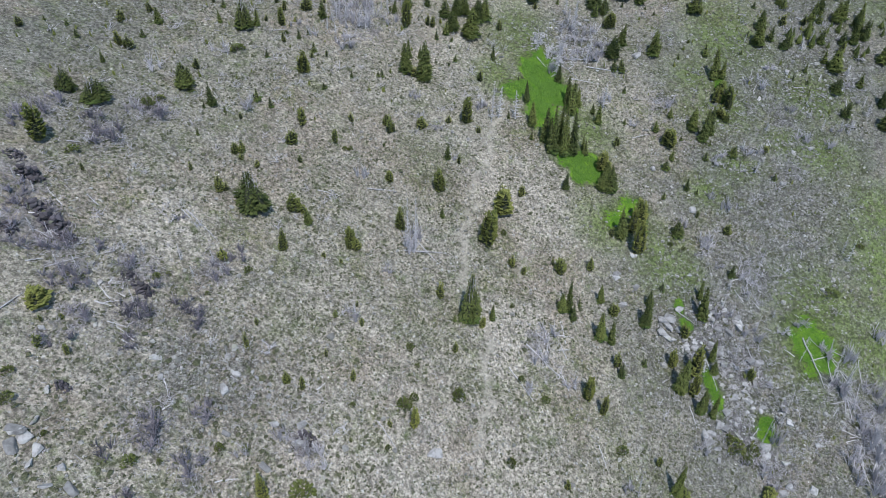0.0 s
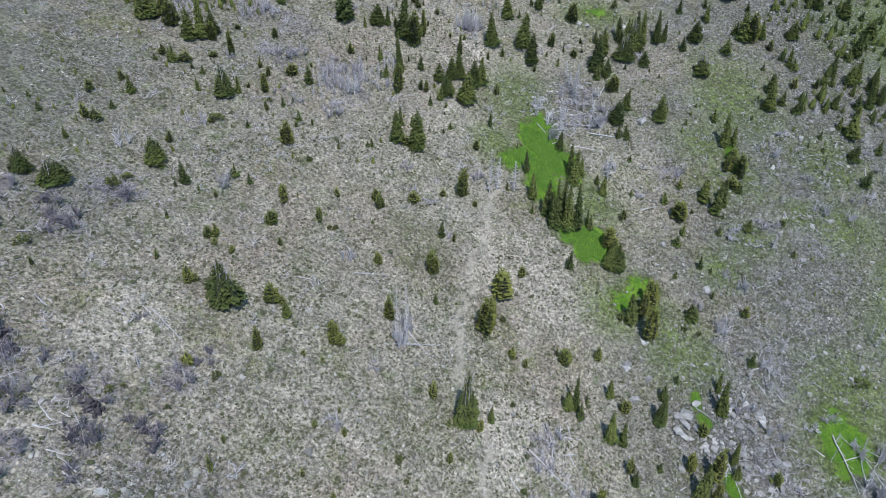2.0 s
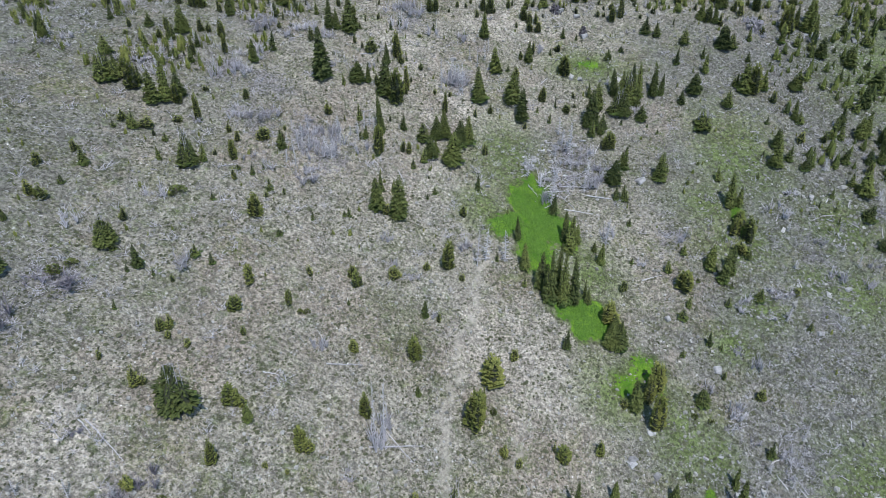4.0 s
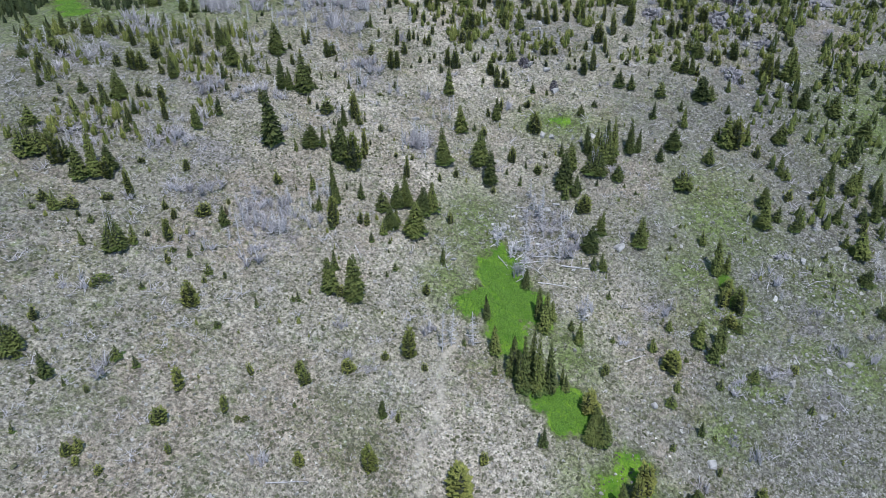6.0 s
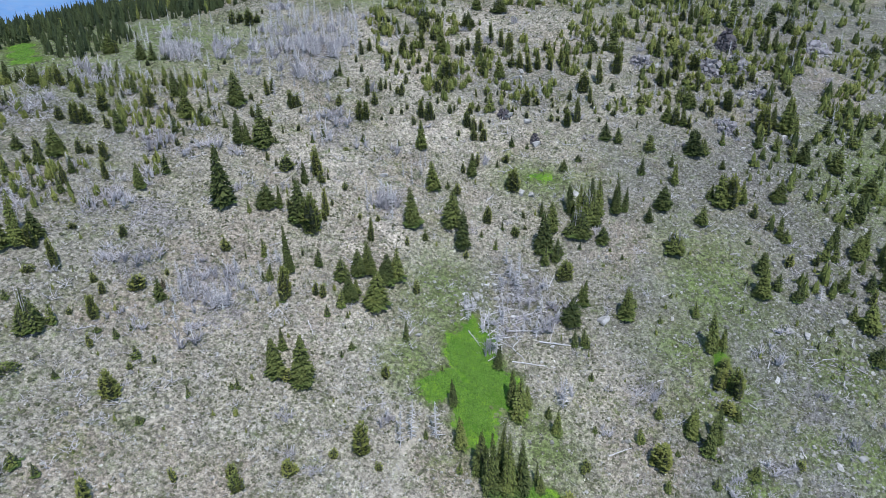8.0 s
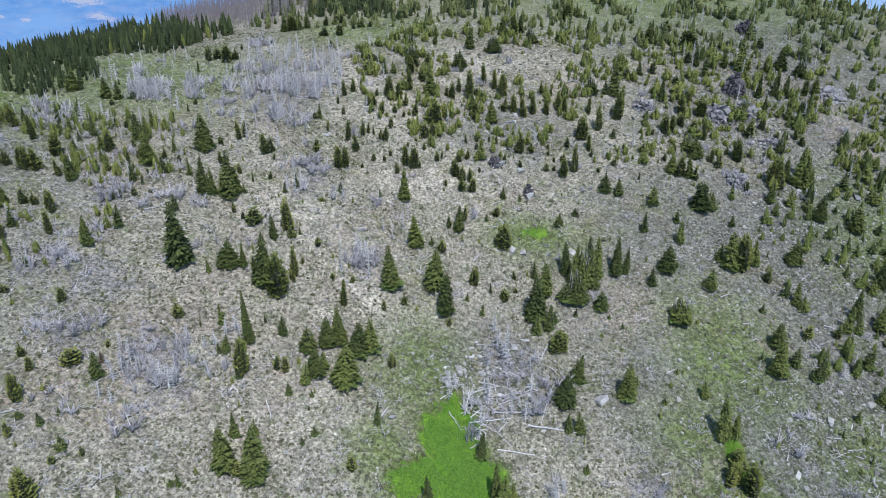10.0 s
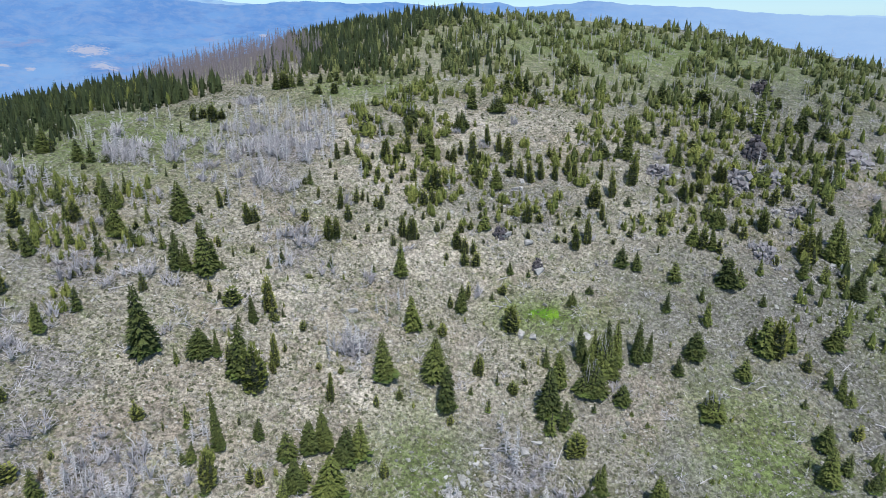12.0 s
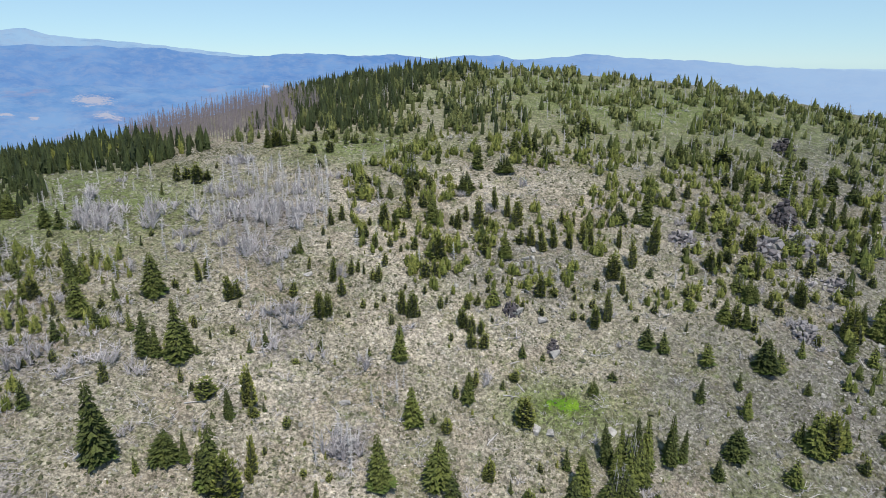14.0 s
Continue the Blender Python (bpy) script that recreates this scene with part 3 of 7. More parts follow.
def fir_crown(rnd, levels, spires=1, around=9, spread=0.2, skirt=26, fringe=True):
    """Full cones of drooping whorls over a wide low skirt; the crown and the skirt come apart."""
    s, low = Shape(), Shape()
    lean = rnd.uniform(0.62, 0.84)
    form = lambda z: (1 - z) ** lean * (0.80 + 0.20 * min(1.0, 6 * z))
    for k in range(spires):
        a, r = rnd.uniform(0, 6.28), 0.0 if k == 0 else spread * rnd.uniform(0.5, 1.2)
        h = 1.0 if k == 0 else rnd.uniform(0.5, 0.92)
        w = (0.46 if spires == 1 else rnd.uniform(0.28, 0.37)) * rnd.uniform(0.9, 1.08)
        x, y = r * math.cos(a), r * math.sin(a)
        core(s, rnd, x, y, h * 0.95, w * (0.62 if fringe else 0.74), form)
        n = max(4, int(levels * (0.35 + 0.65 * h)))
        gaps = [rnd.uniform(0, 6.28) for _ in range(2)]
        side, fork = rnd.uniform(0, 6.28), rnd.uniform(0, 6.28)
        for i in range(n):
            z = min(0.96, max(0.0, (i + rnd.uniform(-0.28, 0.28)) / n * 0.96))
            reach = w * form(z) * (0.86 + 0.26 * (i % 2)) * (rnd.uniform(0.9, 1.08) if fringe else rnd.uniform(0.68, 1.2)) + 0.014
            count = max(3, int(around * (0.38 + 0.72 * (1 - z))))
            turn = rnd.uniform(0, 6.28)
            for m in range(count):
                if rnd.random() < 0.10:
                    continue
                a = turn + 6.283 * m / count + rnd.uniform(-0.25, 0.25)
                q = reach * (rnd.uniform(0.78, 1.1) if fringe else rnd.uniform(0.55, 1.15)) * (1 + 0.14 * math.sin(a + side) + 0.10 * math.sin(2 * a + fork + 5 * z)) * (0.8 if any(abs((a - g + 3.14) % 6.283 - 3.14) < 0.35 for g in gaps) else 1.0)
                bough(s, rnd, x, y, z * h + 0.025 * (1 - z), a, 0.3 * q, q, -0.045 * h * (1 - 0.8 * z) * rnd.uniform(0.2, 1.3), min(q * rnd.uniform(0.14, 0.22), 0.058 if fringe else 1.0), fringe)
        s.tri((x + 0.016, y, h * 0.93), (x - 0.012, y + 0.012, h * 0.93), (x, y, h))
    core(low, rnd, 0, 0, 0.10, 0.40, lambda z: math.sqrt(max(0.0, 1 - z * z)))
    for m in range(skirt):
        a, u = m * 2.4 + rnd.uniform(-0.3, 0.3), math.sqrt((m + 0.5) / skirt)
        q = 0.5 * u * (0.86 + 0.16 * math.sin(3 * a + spires)) + 0.03
        bough(low, rnd, 0, 0, 0.13 * math.sqrt(max(0.0, 1 - u * u)) + 0.015, a, 0.55 * q, q, 0.015, 0.085 * rnd.uniform(0.7, 1.2))
    return s, low


def make_tree(name, crown, crown_material, trunk_radius, trunk_height, rnd):
    root = new(name)
    part("trunk", trunk_mesh(rnd, trunk_height, trunk_radius), root)
    crown, low = crown if isinstance(crown, tuple) else (crown, None)
    part("inner_growth", crown.inner.mesh("inner_growth", CORE_SHADE), root)
    part("crown", crown.mesh("crown", crown_material), root)
    if low:
        part("skirt", raw_mesh("skirt", *low.whole(), SKIRT), root, "brighter green low skirt of branches")
    return root


TEMPLATES = []


def template(ob):
    """Keeps a model to copy from; the models themselves are taken away at the end."""
    TEMPLATES.append(ob)
    return ob


def fir_models(name, first, number, levels, around, radius, spires, skirt, fringe=1):
    return [template(make_tree(name, fir_crown(random.Random(first + i), levels, spires[i % len(spires)], around, skirt=skirt, fringe=fringe), FIR, radius, 0.85, random.Random(i))) for i in range(number)]


firs_big = fir_models("fir_tree", 10, 8, 28, 20, 0.02, (1, 1, 2, 1, 3, 1, 1, 2), 34, 2)
firs_mid = fir_models("fir_tree", 20, 7, 19, 16, 0.02, (1, 2, 1, 3, 1, 1, 1), 24)
firs_small = fir_models("young_fir", 30, 5, 10, 10, 0.03, (1, 1, 2, 1, 1), 14)
pines_big = [template(make_tree("pine_tree", pine_crown(random.Random(50 + i), 14, 3 + i % 4, around=10), PINE, 0.03, 0.75, random.Random(i))) for i in range(6)]
pines_mid = [template(make_tree("pine_tree", pine_crown(random.Random(60 + i), 10, 3 + i % 3, around=9), PINE, 0.03, 0.75, random.Random(i))) for i in range(5)]
pines_small = [template(make_tree("young_pine", pine_crown(random.Random(70 + i), 7, 2 + i % 3, around=7), PINE, 0.035, 0.7, random.Random(i))) for i in range(4)]
clumps = [template(make_tree("fir_clump", fir_crown(random.Random(90 + i), 20, 7 + i, 12, 0.25, 70), FIR, 0.012, 0.8, random.Random(i))) for i in range(3)]


def dead_tops(root, seed):
    """Bare grey leaders that stick out of a clump's crown."""
    rnd, s = random.Random(seed), Shape()
    for k in range(7):
        a, r, h = rnd.uniform(0, 6.28), rnd.uniform(0.02, 0.2), rnd.uniform(0.7, 1.08)
        x, y = r * math.cos(a), r * math.sin(a)
        s.tube([(x, y, 0.4), (x + 0.01, y, 0.5 * h + 0.2), (x + rnd.uniform(-0.02, 0.02), y, h)], [0.010, 0.008, 0.003], 3)
        for m in range(9):
            z, e, w = rnd.uniform(0.5 * h, 0.95 * h), rnd.uniform(0, 6.28), rnd.uniform(0.03, 0.085)
            s.tube([(x, y, z), (x + w * math.cos(e), y + w * math.sin(e), z + rnd.uniform(-0.02, 0.03))], [0.006, 0.003], 3)
    tagged(part("dead_top", s.mesh("dead_top", PALE), root, "bare grey-brown dead leaders"), kind="stuff")


for i, clump in enumerate(clumps):
    dead_tops(clump, 95 + i)
rounds = [template(make_tree("round_pine", pine_crown(random.Random(110 + i), 11, 5, False, 10), PINE, 0.03, 0.6, random.Random(i))) for i in range(2)]


def shrub_model(i):
    rnd = random.Random(130 + i)
    s = Shape()
    for _ in range(150):
        a, r = rnd.uniform(0, 6.28), 0.45 * math.sqrt(rnd.random())
        z = rnd.uniform(0.05, 0.9) * (1 - (r / 0.5) ** 2) + 0.05
        tuft(s, rnd, (r * math.cos(a), r * math.sin(a), z), (math.cos(a), math.sin(a), 1), 0.11)
    root = new("shrub")
    t = Shape()
    for _ in range(6):
        a = rnd.uniform(0, 6.28)
        t.tube([(0, 0, -0.05), (0.15 * math.cos(a), 0.15 * math.sin(a), 0.35), (0.3 * math.cos(a), 0.3 * math.sin(a), 0.7)], [0.02, 0.014, 0.006], 3)
    part("stem", t.mesh("stem", BARK), root)
    part("leaves", s.mesh("leaves", LEAF), root)
    return root


firs_rusty = [template(make_tree("dying_fir", fir_crown(random.Random(45 + i), 13, 1 + i, 10)[0], RUST, 0.024, 0.9, random.Random(i))) for i in range(2)]
shrub_models = [template(shrub_model(i)) for i in range(3)]


def snag_model(i):
    """A dead conifer: its bare trunk, and thin limbs in a cone, each with twigs."""
    rnd = random.Random(150 + i)
    root = new("dead_tree")
    trunk = part("trunk", trunk_mesh(rnd, 1.0, 0.030, SILVER, 6, 0.03), root)
    s = Shape()
    for k in range(36):
        z = 0.06 + 0.9 * (k + rnd.random()) / 36
        a, r = k * 2.4 + rnd.uniform(-0.5, 0.5), 0.44 * (1.05 - z) * rnd.uniform(0.45, 1.1) + 0.03
        up = rnd.uniform(-0.07, 0.05)
        c, d = math.cos(a), math.sin(a)
        s.tube([(0, 0, z), (r * 0.55 * c, r * 0.55 * d, z + up * 0.3), (r * c, r * d, z + up)], [0.017, 0.012, 0.005], 3)
        for m in range(1 + k % 2):
            u, e = rnd.uniform(0.35, 0.8), a + rnd.choice((-1, 1)) * rnd.uniform(0.4, 0.9)
            w = r * rnd.uniform(0.25, 0.5)
            s.tube([(r * u * c, r * u * d, z + up * u * 0.7), (r * u * c + w * math.cos(e), r * u * d + w * math.sin(e), z + up * u + rnd.uniform(-0.03, 0.03))], [0.009, 0.004], 3)
    tagged(part("branchwork", s.mesh("branchwork", SILVER), trunk, "fine bleached dead limbs"), kind="stuff")
    return root


def thicket_model(i, stems, twigs):
    """Dead scrub: fans of bare curved twigs from several roots, some leaning trunks, and fallen bits between them."""
    rnd = random.Random(170 + i)
    root = new("dead_thicket")
    s, t = Shape(), Shape()
    roots = 5 + i % 3
    for k in range(roots):
        a, r = rnd.uniform(0, 6.28), 0.36 * math.sqrt(rnd.random())
        x, y = r * math.cos(a), r * math.sin(a)
        h = rnd.uniform(0.35, 0.8)
        for m in range(8):
            e, w = m * 0.785 + rnd.uniform(-0.35, 0.35), rnd.uniform(0.06, 0.27)
            c, d, top = math.cos(e), math.sin(e), h * rnd.uniform(0.35, 1.15)
            bend = (x + 0.45 * w * c, y + 0.45 * w * d, top * rnd.uniform(0.5, 0.7))
            t.tube([(x + 0.02 * c, y + 0.02 * d, -0.03), bend, (x + w * c, y + w * d, top)], [0.0155, 0.012, 0.004], 3)
            f, v = e + rnd.choice((-1, 1)) * rnd.uniform(0.4, 1.0), rnd.uniform(0.04, 0.11)
            t.tube([bend, (bend[0] + v * math.cos(f), bend[1] + v * math.sin(f), bend[2] + rnd.uniform(0.0, 0.16))], [0.009, 0.0035], 3)
        if k % 2 == 0:
            lean, e = rnd.uniform(0.0, 0.5) ** 1.3, rnd.uniform(0, 6.28)
            p = [(x, y, -0.05), (x + lean * 0.3 * math.cos(e), y + lean * 0.3 * math.sin(e), 0.35), (x + lean * math.cos(e), y + lean * math.sin(e), rnd.uniform(0.4, 1.1))]
            s.tube(p, [0.018, 0.014, 0.006], 4)
            for m in range(7):
                u, e, w = rnd.uniform(0.0, 0.9), rnd.uniform(0, 6.28), rnd.uniform(0.04, 0.13)
                q = [p[1][j] * (1 - u) + p[2][j] * u for j in range(3)]
                s.tube([q, (q[0] + w * math.cos(e), q[1] + w * math.sin(e), q[2] + rnd.uniform(-0.05, 0.12))], [0.007, 0.003], 3)
    for k in range(26):
        a, b = rnd.uniform(0, 6.28), rnd.uniform(0, 6.28)
        r, w = 0.5 * math.sqrt(rnd.random()), rnd.uniform(0.06, 0.22)
        t.tube([(r * math.cos(a), r * math.sin(a), 0.03), (r * math.cos(a) + w * math.cos(b), r * math.sin(a) + w * math.sin(b), rnd.uniform(0.02, 0.12))], [0.010, 0.005], 3)
    tagged(part("deadwood", s.mesh("deadwood", stems), root), kind="stuff")
    tagged(part("brushwood", t.mesh("brushwood", twigs), root), kind="stuff")
    return root


def log_model(i):
    """A fallen trunk of unit length along x."""
    rnd = random.Random(190 + i)
    root = new("fallen_log")
    s, t = Shape(), Shape()
    line, y, z = [], 0.0, 0.0
    for k in range(8):
        line.append((-0.5 + k / 7, y, 0.02 + z))
        y, z = y + rnd.uniform(-0.035, 0.035), z + rnd.uniform(-0.003, 0.007)
    s.tube(line, [0.026 * (1.2 - 0.12 * k) for k in range(8)], 7)
    for k in range(12):
        u = rnd.uniform(-0.3, 0.48)
        a = rnd.uniform(-1.2, 1.2)
        w = rnd.uniform(0.05, 0.2)
        side = rnd.choice((-1, 1))
        t.tube([(u, 0, 0.03), (u + w * 0.6, side * w * math.cos(a), 0.03 + abs(w * math.sin(a)) * 0.6)], [0.008, 0.002], 3)
    part("trunk", s.mesh("trunk", SILVER, True), root)
    tagged(part("branchwork", t.mesh("branchwork", SILVER), root), kind="stuff")
    return root


snag_models = [template(snag_model(i)) for i in range(4)]
thicket_models = [template(thicket_model(i, SILVER, PALE)) for i in range(5)]
dark_thickets = [template(thicket_model(i, ASHEN, CHAR)) for i in range(4)]
log_models = [template(log_model(i)) for i in range(4)]


def rock_mesh(name, seed, material, points=16, rough=0.3):
    """A broken block: the hull of some points, its edges worn off."""
    rnd = random.Random(1000 + seed)
    bm = bmesh.new()
    for _ in range(points):
        d = Vector([0.5 * rnd.choice((-1, 1)) * rnd.uniform(1 - 2.2 * rough, 1) for _ in range(3)]) * 0.92
        bm.verts.new(d)
    out = bmesh.ops.convex_hull(bm, input=bm.verts)
    bmesh.ops.delete(bm, geom=[v for v in out["geom_interior"] if isinstance(v, bmesh.types.BMVert)], context="VERTS")
    bmesh.ops.bevel(bm, geom=bm.edges[:], offset=0.022, segments=1, affect="EDGES")
    bmesh.ops.recalc_face_normals(bm, faces=bm.faces[:])
    me = bpy.data.meshes.new(name)
    bm.to_mesh(me)
    bm.free()
    me.materials.append(material)
    return me


rock_models = [template(new("boulder", rock_mesh("boulder", i, BOULDER))) for i in range(6)]
pick = random.Random(5)


def stand(rows, models, small, limit, label, small_label, category, group, middle=None, tall=0.0, wide=1.3):
    """Copies of the models at x, y with height h and width w."""
    for x, y, h, w in rows:
        young = small is not None and h < limit
        ob = copy_thing(pick.choice(small if young else middle if middle and h < tall else models), pose(x, y, float(hill(x, y)), pick.uniform(-4, 4), pick.uniform(-4, 4), pick.uniform(0, 360)))
        ob.scale = (w * wide, w * wide, h)
        tagged(ob, small_label if young else label, category, group)


def firs(rows):
    """High on the bench every third of them is a pine."""
    pines([(x, y, 0.85 * h, 1.1 * w) for i, (x, y, h, w) in enumerate(rows) if y > 203 and i % 3 == 1])
    rows = [r for i, r in enumerate(rows) if r[1] <= 203 or i % 3 != 1]
    stand(rows, firs_big, firs_small, 2.6, "dark green subalpine fir with a pointed crown on the slope", "small dark green young fir among stones", "fir tree", "firs on the slope", firs_mid, 4.6)


def rusty_firs(rows):
    stand(rows, firs_rusty, None, 0, "dying fir with rusty red-brown needles", "", "fir tree", "dying firs")


def pines(rows):
    stand(rows, pines_big, pines_small, 2.3, "yellow-green bushy mountain pine on stony ground", "small yellow-green young pine on stony ground", "pine tree", "pines on the slope", pines_mid, 3.8, 1.4)


def fir_clumps(rows):
    stand(rows, clumps, None, 0, "dense fir clump with several spires over a low skirt", "", "fir clump", "fir clumps", wide=1.15)


def round_pines(rows):
    stand(rows, rounds, None, 0, "round dense dark green bushy conifer on the slope", "", "conifer", "round conifers")


def shrubs(rows):
    stand(rows, shrub_models, None, 0, "low yellow-green leafy shrub on dry stony ground", "", "shrub", "shrubs on the slope")


def dead_thickets(rows):
    """Bleached on the upper slope, dark and gnarled at the foot of the slope to the west."""
    rows = [(x, y, 0.62 * h, 1.1 * w) for x, y, h, w in rows]
    dark = [(x, y, h, 1.2 * w) for x, y, h, w in rows if x < -26 and y < 112]
    rows = [r for r in rows if r[0] >= -26 or r[1] >= 112]
    stand(dark, dark_thickets, None, 0, "dark purplish thicket of gnarled dead stems", "", "dead thicket", "dark dead thickets")
    stand(rows, thicket_models, None, 0, "grey thicket of dead weathered branches and stems", "", "dead thicket", "dead thickets")


def snags(rows):
    stand(rows, snag_models, None, 0, "bare silver-grey standing dead tree with broken limbs", "", "dead tree", "standing dead trees")


def boulders(rows):
    for x, y, d in rows:
        d = min(d, 0.7 + 0.5 * d)
        ob = copy_thing(pick.choice(rock_models), pose(x, y, float(hill(x, y)) + d * 0.10, pick.uniform(-15, 15), pick.uniform(-15, 15), pick.uniform(0, 360)))
        ob.scale = (d * 1.1, d * pick.uniform(0.7, 0.95), d * pick.uniform(0.45, 0.7))
        tagged(ob, "pale grey lichen-spotted boulder set in the slope", "boulder", "boulders on the slope")


def logs(rows):
    for ax, ay, bx, by in rows:
        length = math.hypot(bx - ax, by - ay)
        za, zb = float(hill(ax, ay)), float(hill(bx, by))
        m = pose((ax + bx) / 2, (ay + by) / 2, (za + zb) / 2 + 0.05, 0, -math.degrees(math.atan2(zb - za, length)), math.degrees(math.atan2(by - ay, bx - ax)))
        ob = copy_thing(pick.choice(log_models), m)
        thick = min(max(length * 0.55, 3.2), 6.0)
        ob.scale = (math.hypot(length, zb - za), thick, thick)
        tagged(ob, "bleached fallen log with broken branches on the slope", "log", "fallen logs")


# ---- things on the slope ----
# foot of the slope
firs([(38.2, 64.5, 8.3, 1.9)])
# lower slope
firs([(-23.0, 94.4, 3.0, 1.7), (1.9, 84.5, 1.8, 0.8), (8.6, 86.9, 4.0, 1.4), (21.8, 91.8, 4.9, 1.7), (23.0, 92.1, 7.6, 1.5), (23.7, 90.6, 3.9, 1.4),
    (25.2, 93.7, 2.2, 0.8), (28.6, 88.3, 7.0, 2.7), (30.6, 87.8, 5.6, 1.4), (31.6, 82.0, 4.0, 1.4), (36.3, 84.9, 2.0, 1.2), (37.6, 92.2, 7.0, 2.3),
    (42.5, 81.8, 8.6, 2.6), (45.5, 78.3, 7.3, 1.8), (47.8, 77.9, 5.8, 1.4), (49.7, 85.6, 3.4, 1.7), (49.7, 87.7, 5.7, 1.3)])
# slope below the meadow
firs([(-60.7, 104.2, 1.5, 0.9), (-59.8, 114.8, 2.6, 1.0), (-43.1, 112.7, 1.5, 0.8), (-42.3, 105.1, 1.7, 0.8), (-42.1, 114.2, 4.5, 2.1), (-39.7, 113.3, 1.5, 0.7),
    (-0.1, 105.2, 2.6, 1.0), (29.4, 95.4, 4.7, 1.5), (35.7, 109.7, 6.9, 2.5), (39.2, 96.5, 4.2, 1.9), (42.2, 99.7, 2.2, 1.5), (47.4, 111.2, 4.1, 2.5),
    (49.5, 95.3, 8.4, 2.2), (49.8, 99.1, 4.7, 1.3), (57.2, 103.9, 3.3, 1.6)])
# beside the meadow
firs([(-71.0, 120.8, 1.1, 0.8), (-67.8, 121.7, 1.2, 0.9), (-65.5, 119.4, 1.6, 1.4), (-56.6, 126.2, 1.8, 1.5), (-55.4, 132.0, 3.6, 2.0), (-46.0, 115.9, 1.5, 1.4),
    (-35.4, 132.6, 1.6, 1.1), (-35.3, 119.6, 2.5, 2.1), (-32.7, 118.9, 2.3, 1.5), (-24.0, 128.7, 1.4, 1.6), (-19.0, 134.0, 2.5, 0.9), (-11.6, 118.4, 1.2, 0.7),
    (1.0, 119.5, 3.9, 1.4), (14.2, 134.0, 1.9, 0.9), (18.9, 129.4, 1.9, 1.1), (19.2, 133.3, 5.9, 2.2), (21.9, 129.7, 8.1, 2.4), (22.6, 128.1, 8.1, 1.9),
    (23.5, 126.9, 11.4, 2.6), (24.7, 129.6, 10.8, 2.4), (25.3, 118.6, 4.1, 1.6), (25.7, 126.9, 12.1, 2.9), (27.5, 127.6, 10.8, 2.4), (29.9, 129.0, 4.1, 1.0)])
firs([(30.5, 127.7, 4.1, 1.5), (33.0, 119.9, 5.4, 2.4), (34.1, 121.8, 4.9, 2.4), (34.8, 119.5, 6.8, 2.8), (46.1, 119.4, 1.6, 1.1), (47.8, 126.3, 2.2, 2.2),
    (49.5, 128.7, 2.7, 1.2), (51.4, 121.6, 3.3, 1.2), (52.5, 133.8, 1.1, 1.0), (53.5, 120.9, 1.6, 1.0), (56.9, 129.0, 2.2, 1.5), (57.2, 133.8, 8.1, 2.5),
    (58.8, 132.8, 1.6, 1.0), (63.3, 130.3, 3.0, 2.2), (71.3, 125.2, 2.4, 1.5)])
# head of the meadow
firs([(-54.4, 143.2, 1.5, 1.2), (-51.4, 144.3, 3.4, 2.3), (-51.4, 152.0, 1.9, 1.3), (-45.7, 143.2, 1.9, 1.3), (-45.3, 138.1, 3.2, 0.9), (-38.6, 140.7, 3.9, 1.4),
    (-32.9, 141.2, 0.8, 1.3), (-30.3, 140.8, 2.2, 1.2), (-28.7, 142.6, 1.2, 1.0), (-27.0, 138.5, 2.4, 1.7), (-26.2, 149.0, 4.2, 2.0), (-13.7, 136.6, 1.3, 1.0),
    (-12.8, 136.9, 2.3, 1.0), (-8.0, 140.1, 6.6, 3.2), (-7.5, 144.6, 4.4, 1.7), (-5.0, 145.3, 3.1, 1.3), (-4.1, 139.5, 8.8, 3.7), (1.4, 145.2, 1.3, 0.8),
    (2.8, 146.8, 1.6, 1.3), (11.4, 149.9, 4.0, 1.3), (17.1, 145.4, 1.2, 0.9), (18.6, 139.7, 5.4, 1.5), (26.4, 146.9, 4.6, 2.1), (27.8, 140.7, 6.8, 2.0)])
firs([(28.4, 138.4, 8.1, 2.3), (30.2, 140.3, 4.7, 1.5), (33.4, 139.2, 2.7, 1.3), (34.3, 136.3, 4.9, 1.8), (40.0, 151.5, 3.6, 1.5), (40.4, 137.0, 1.6, 1.0),
    (41.6, 151.6, 3.8, 1.9), (41.6, 145.6, 1.9, 1.2), (47.2, 135.6, 3.0, 1.5), (51.1, 139.3, 2.7, 1.3), (55.6, 136.6, 5.4, 2.8), (59.5, 135.6, 6.7, 2.0),
    (63.5, 150.7, 8.1, 2.4), (63.6, 139.1, 2.7, 1.8), (65.5, 150.7, 4.9, 1.6), (82.2, 150.8, 1.9, 1.1), (82.5, 145.7, 1.1, 0.8), (84.9, 147.1, 2.4, 0.8),
    (85.5, 150.2, 1.3, 1.1), (92.1, 148.5, 4.0, 3.2), (92.1, 142.0, 4.0, 2.1), (98.3, 150.6, 4.0, 1.9), (100.9, 140.1, 6.5, 2.8), (102.1, 145.7, 5.2, 2.4)])
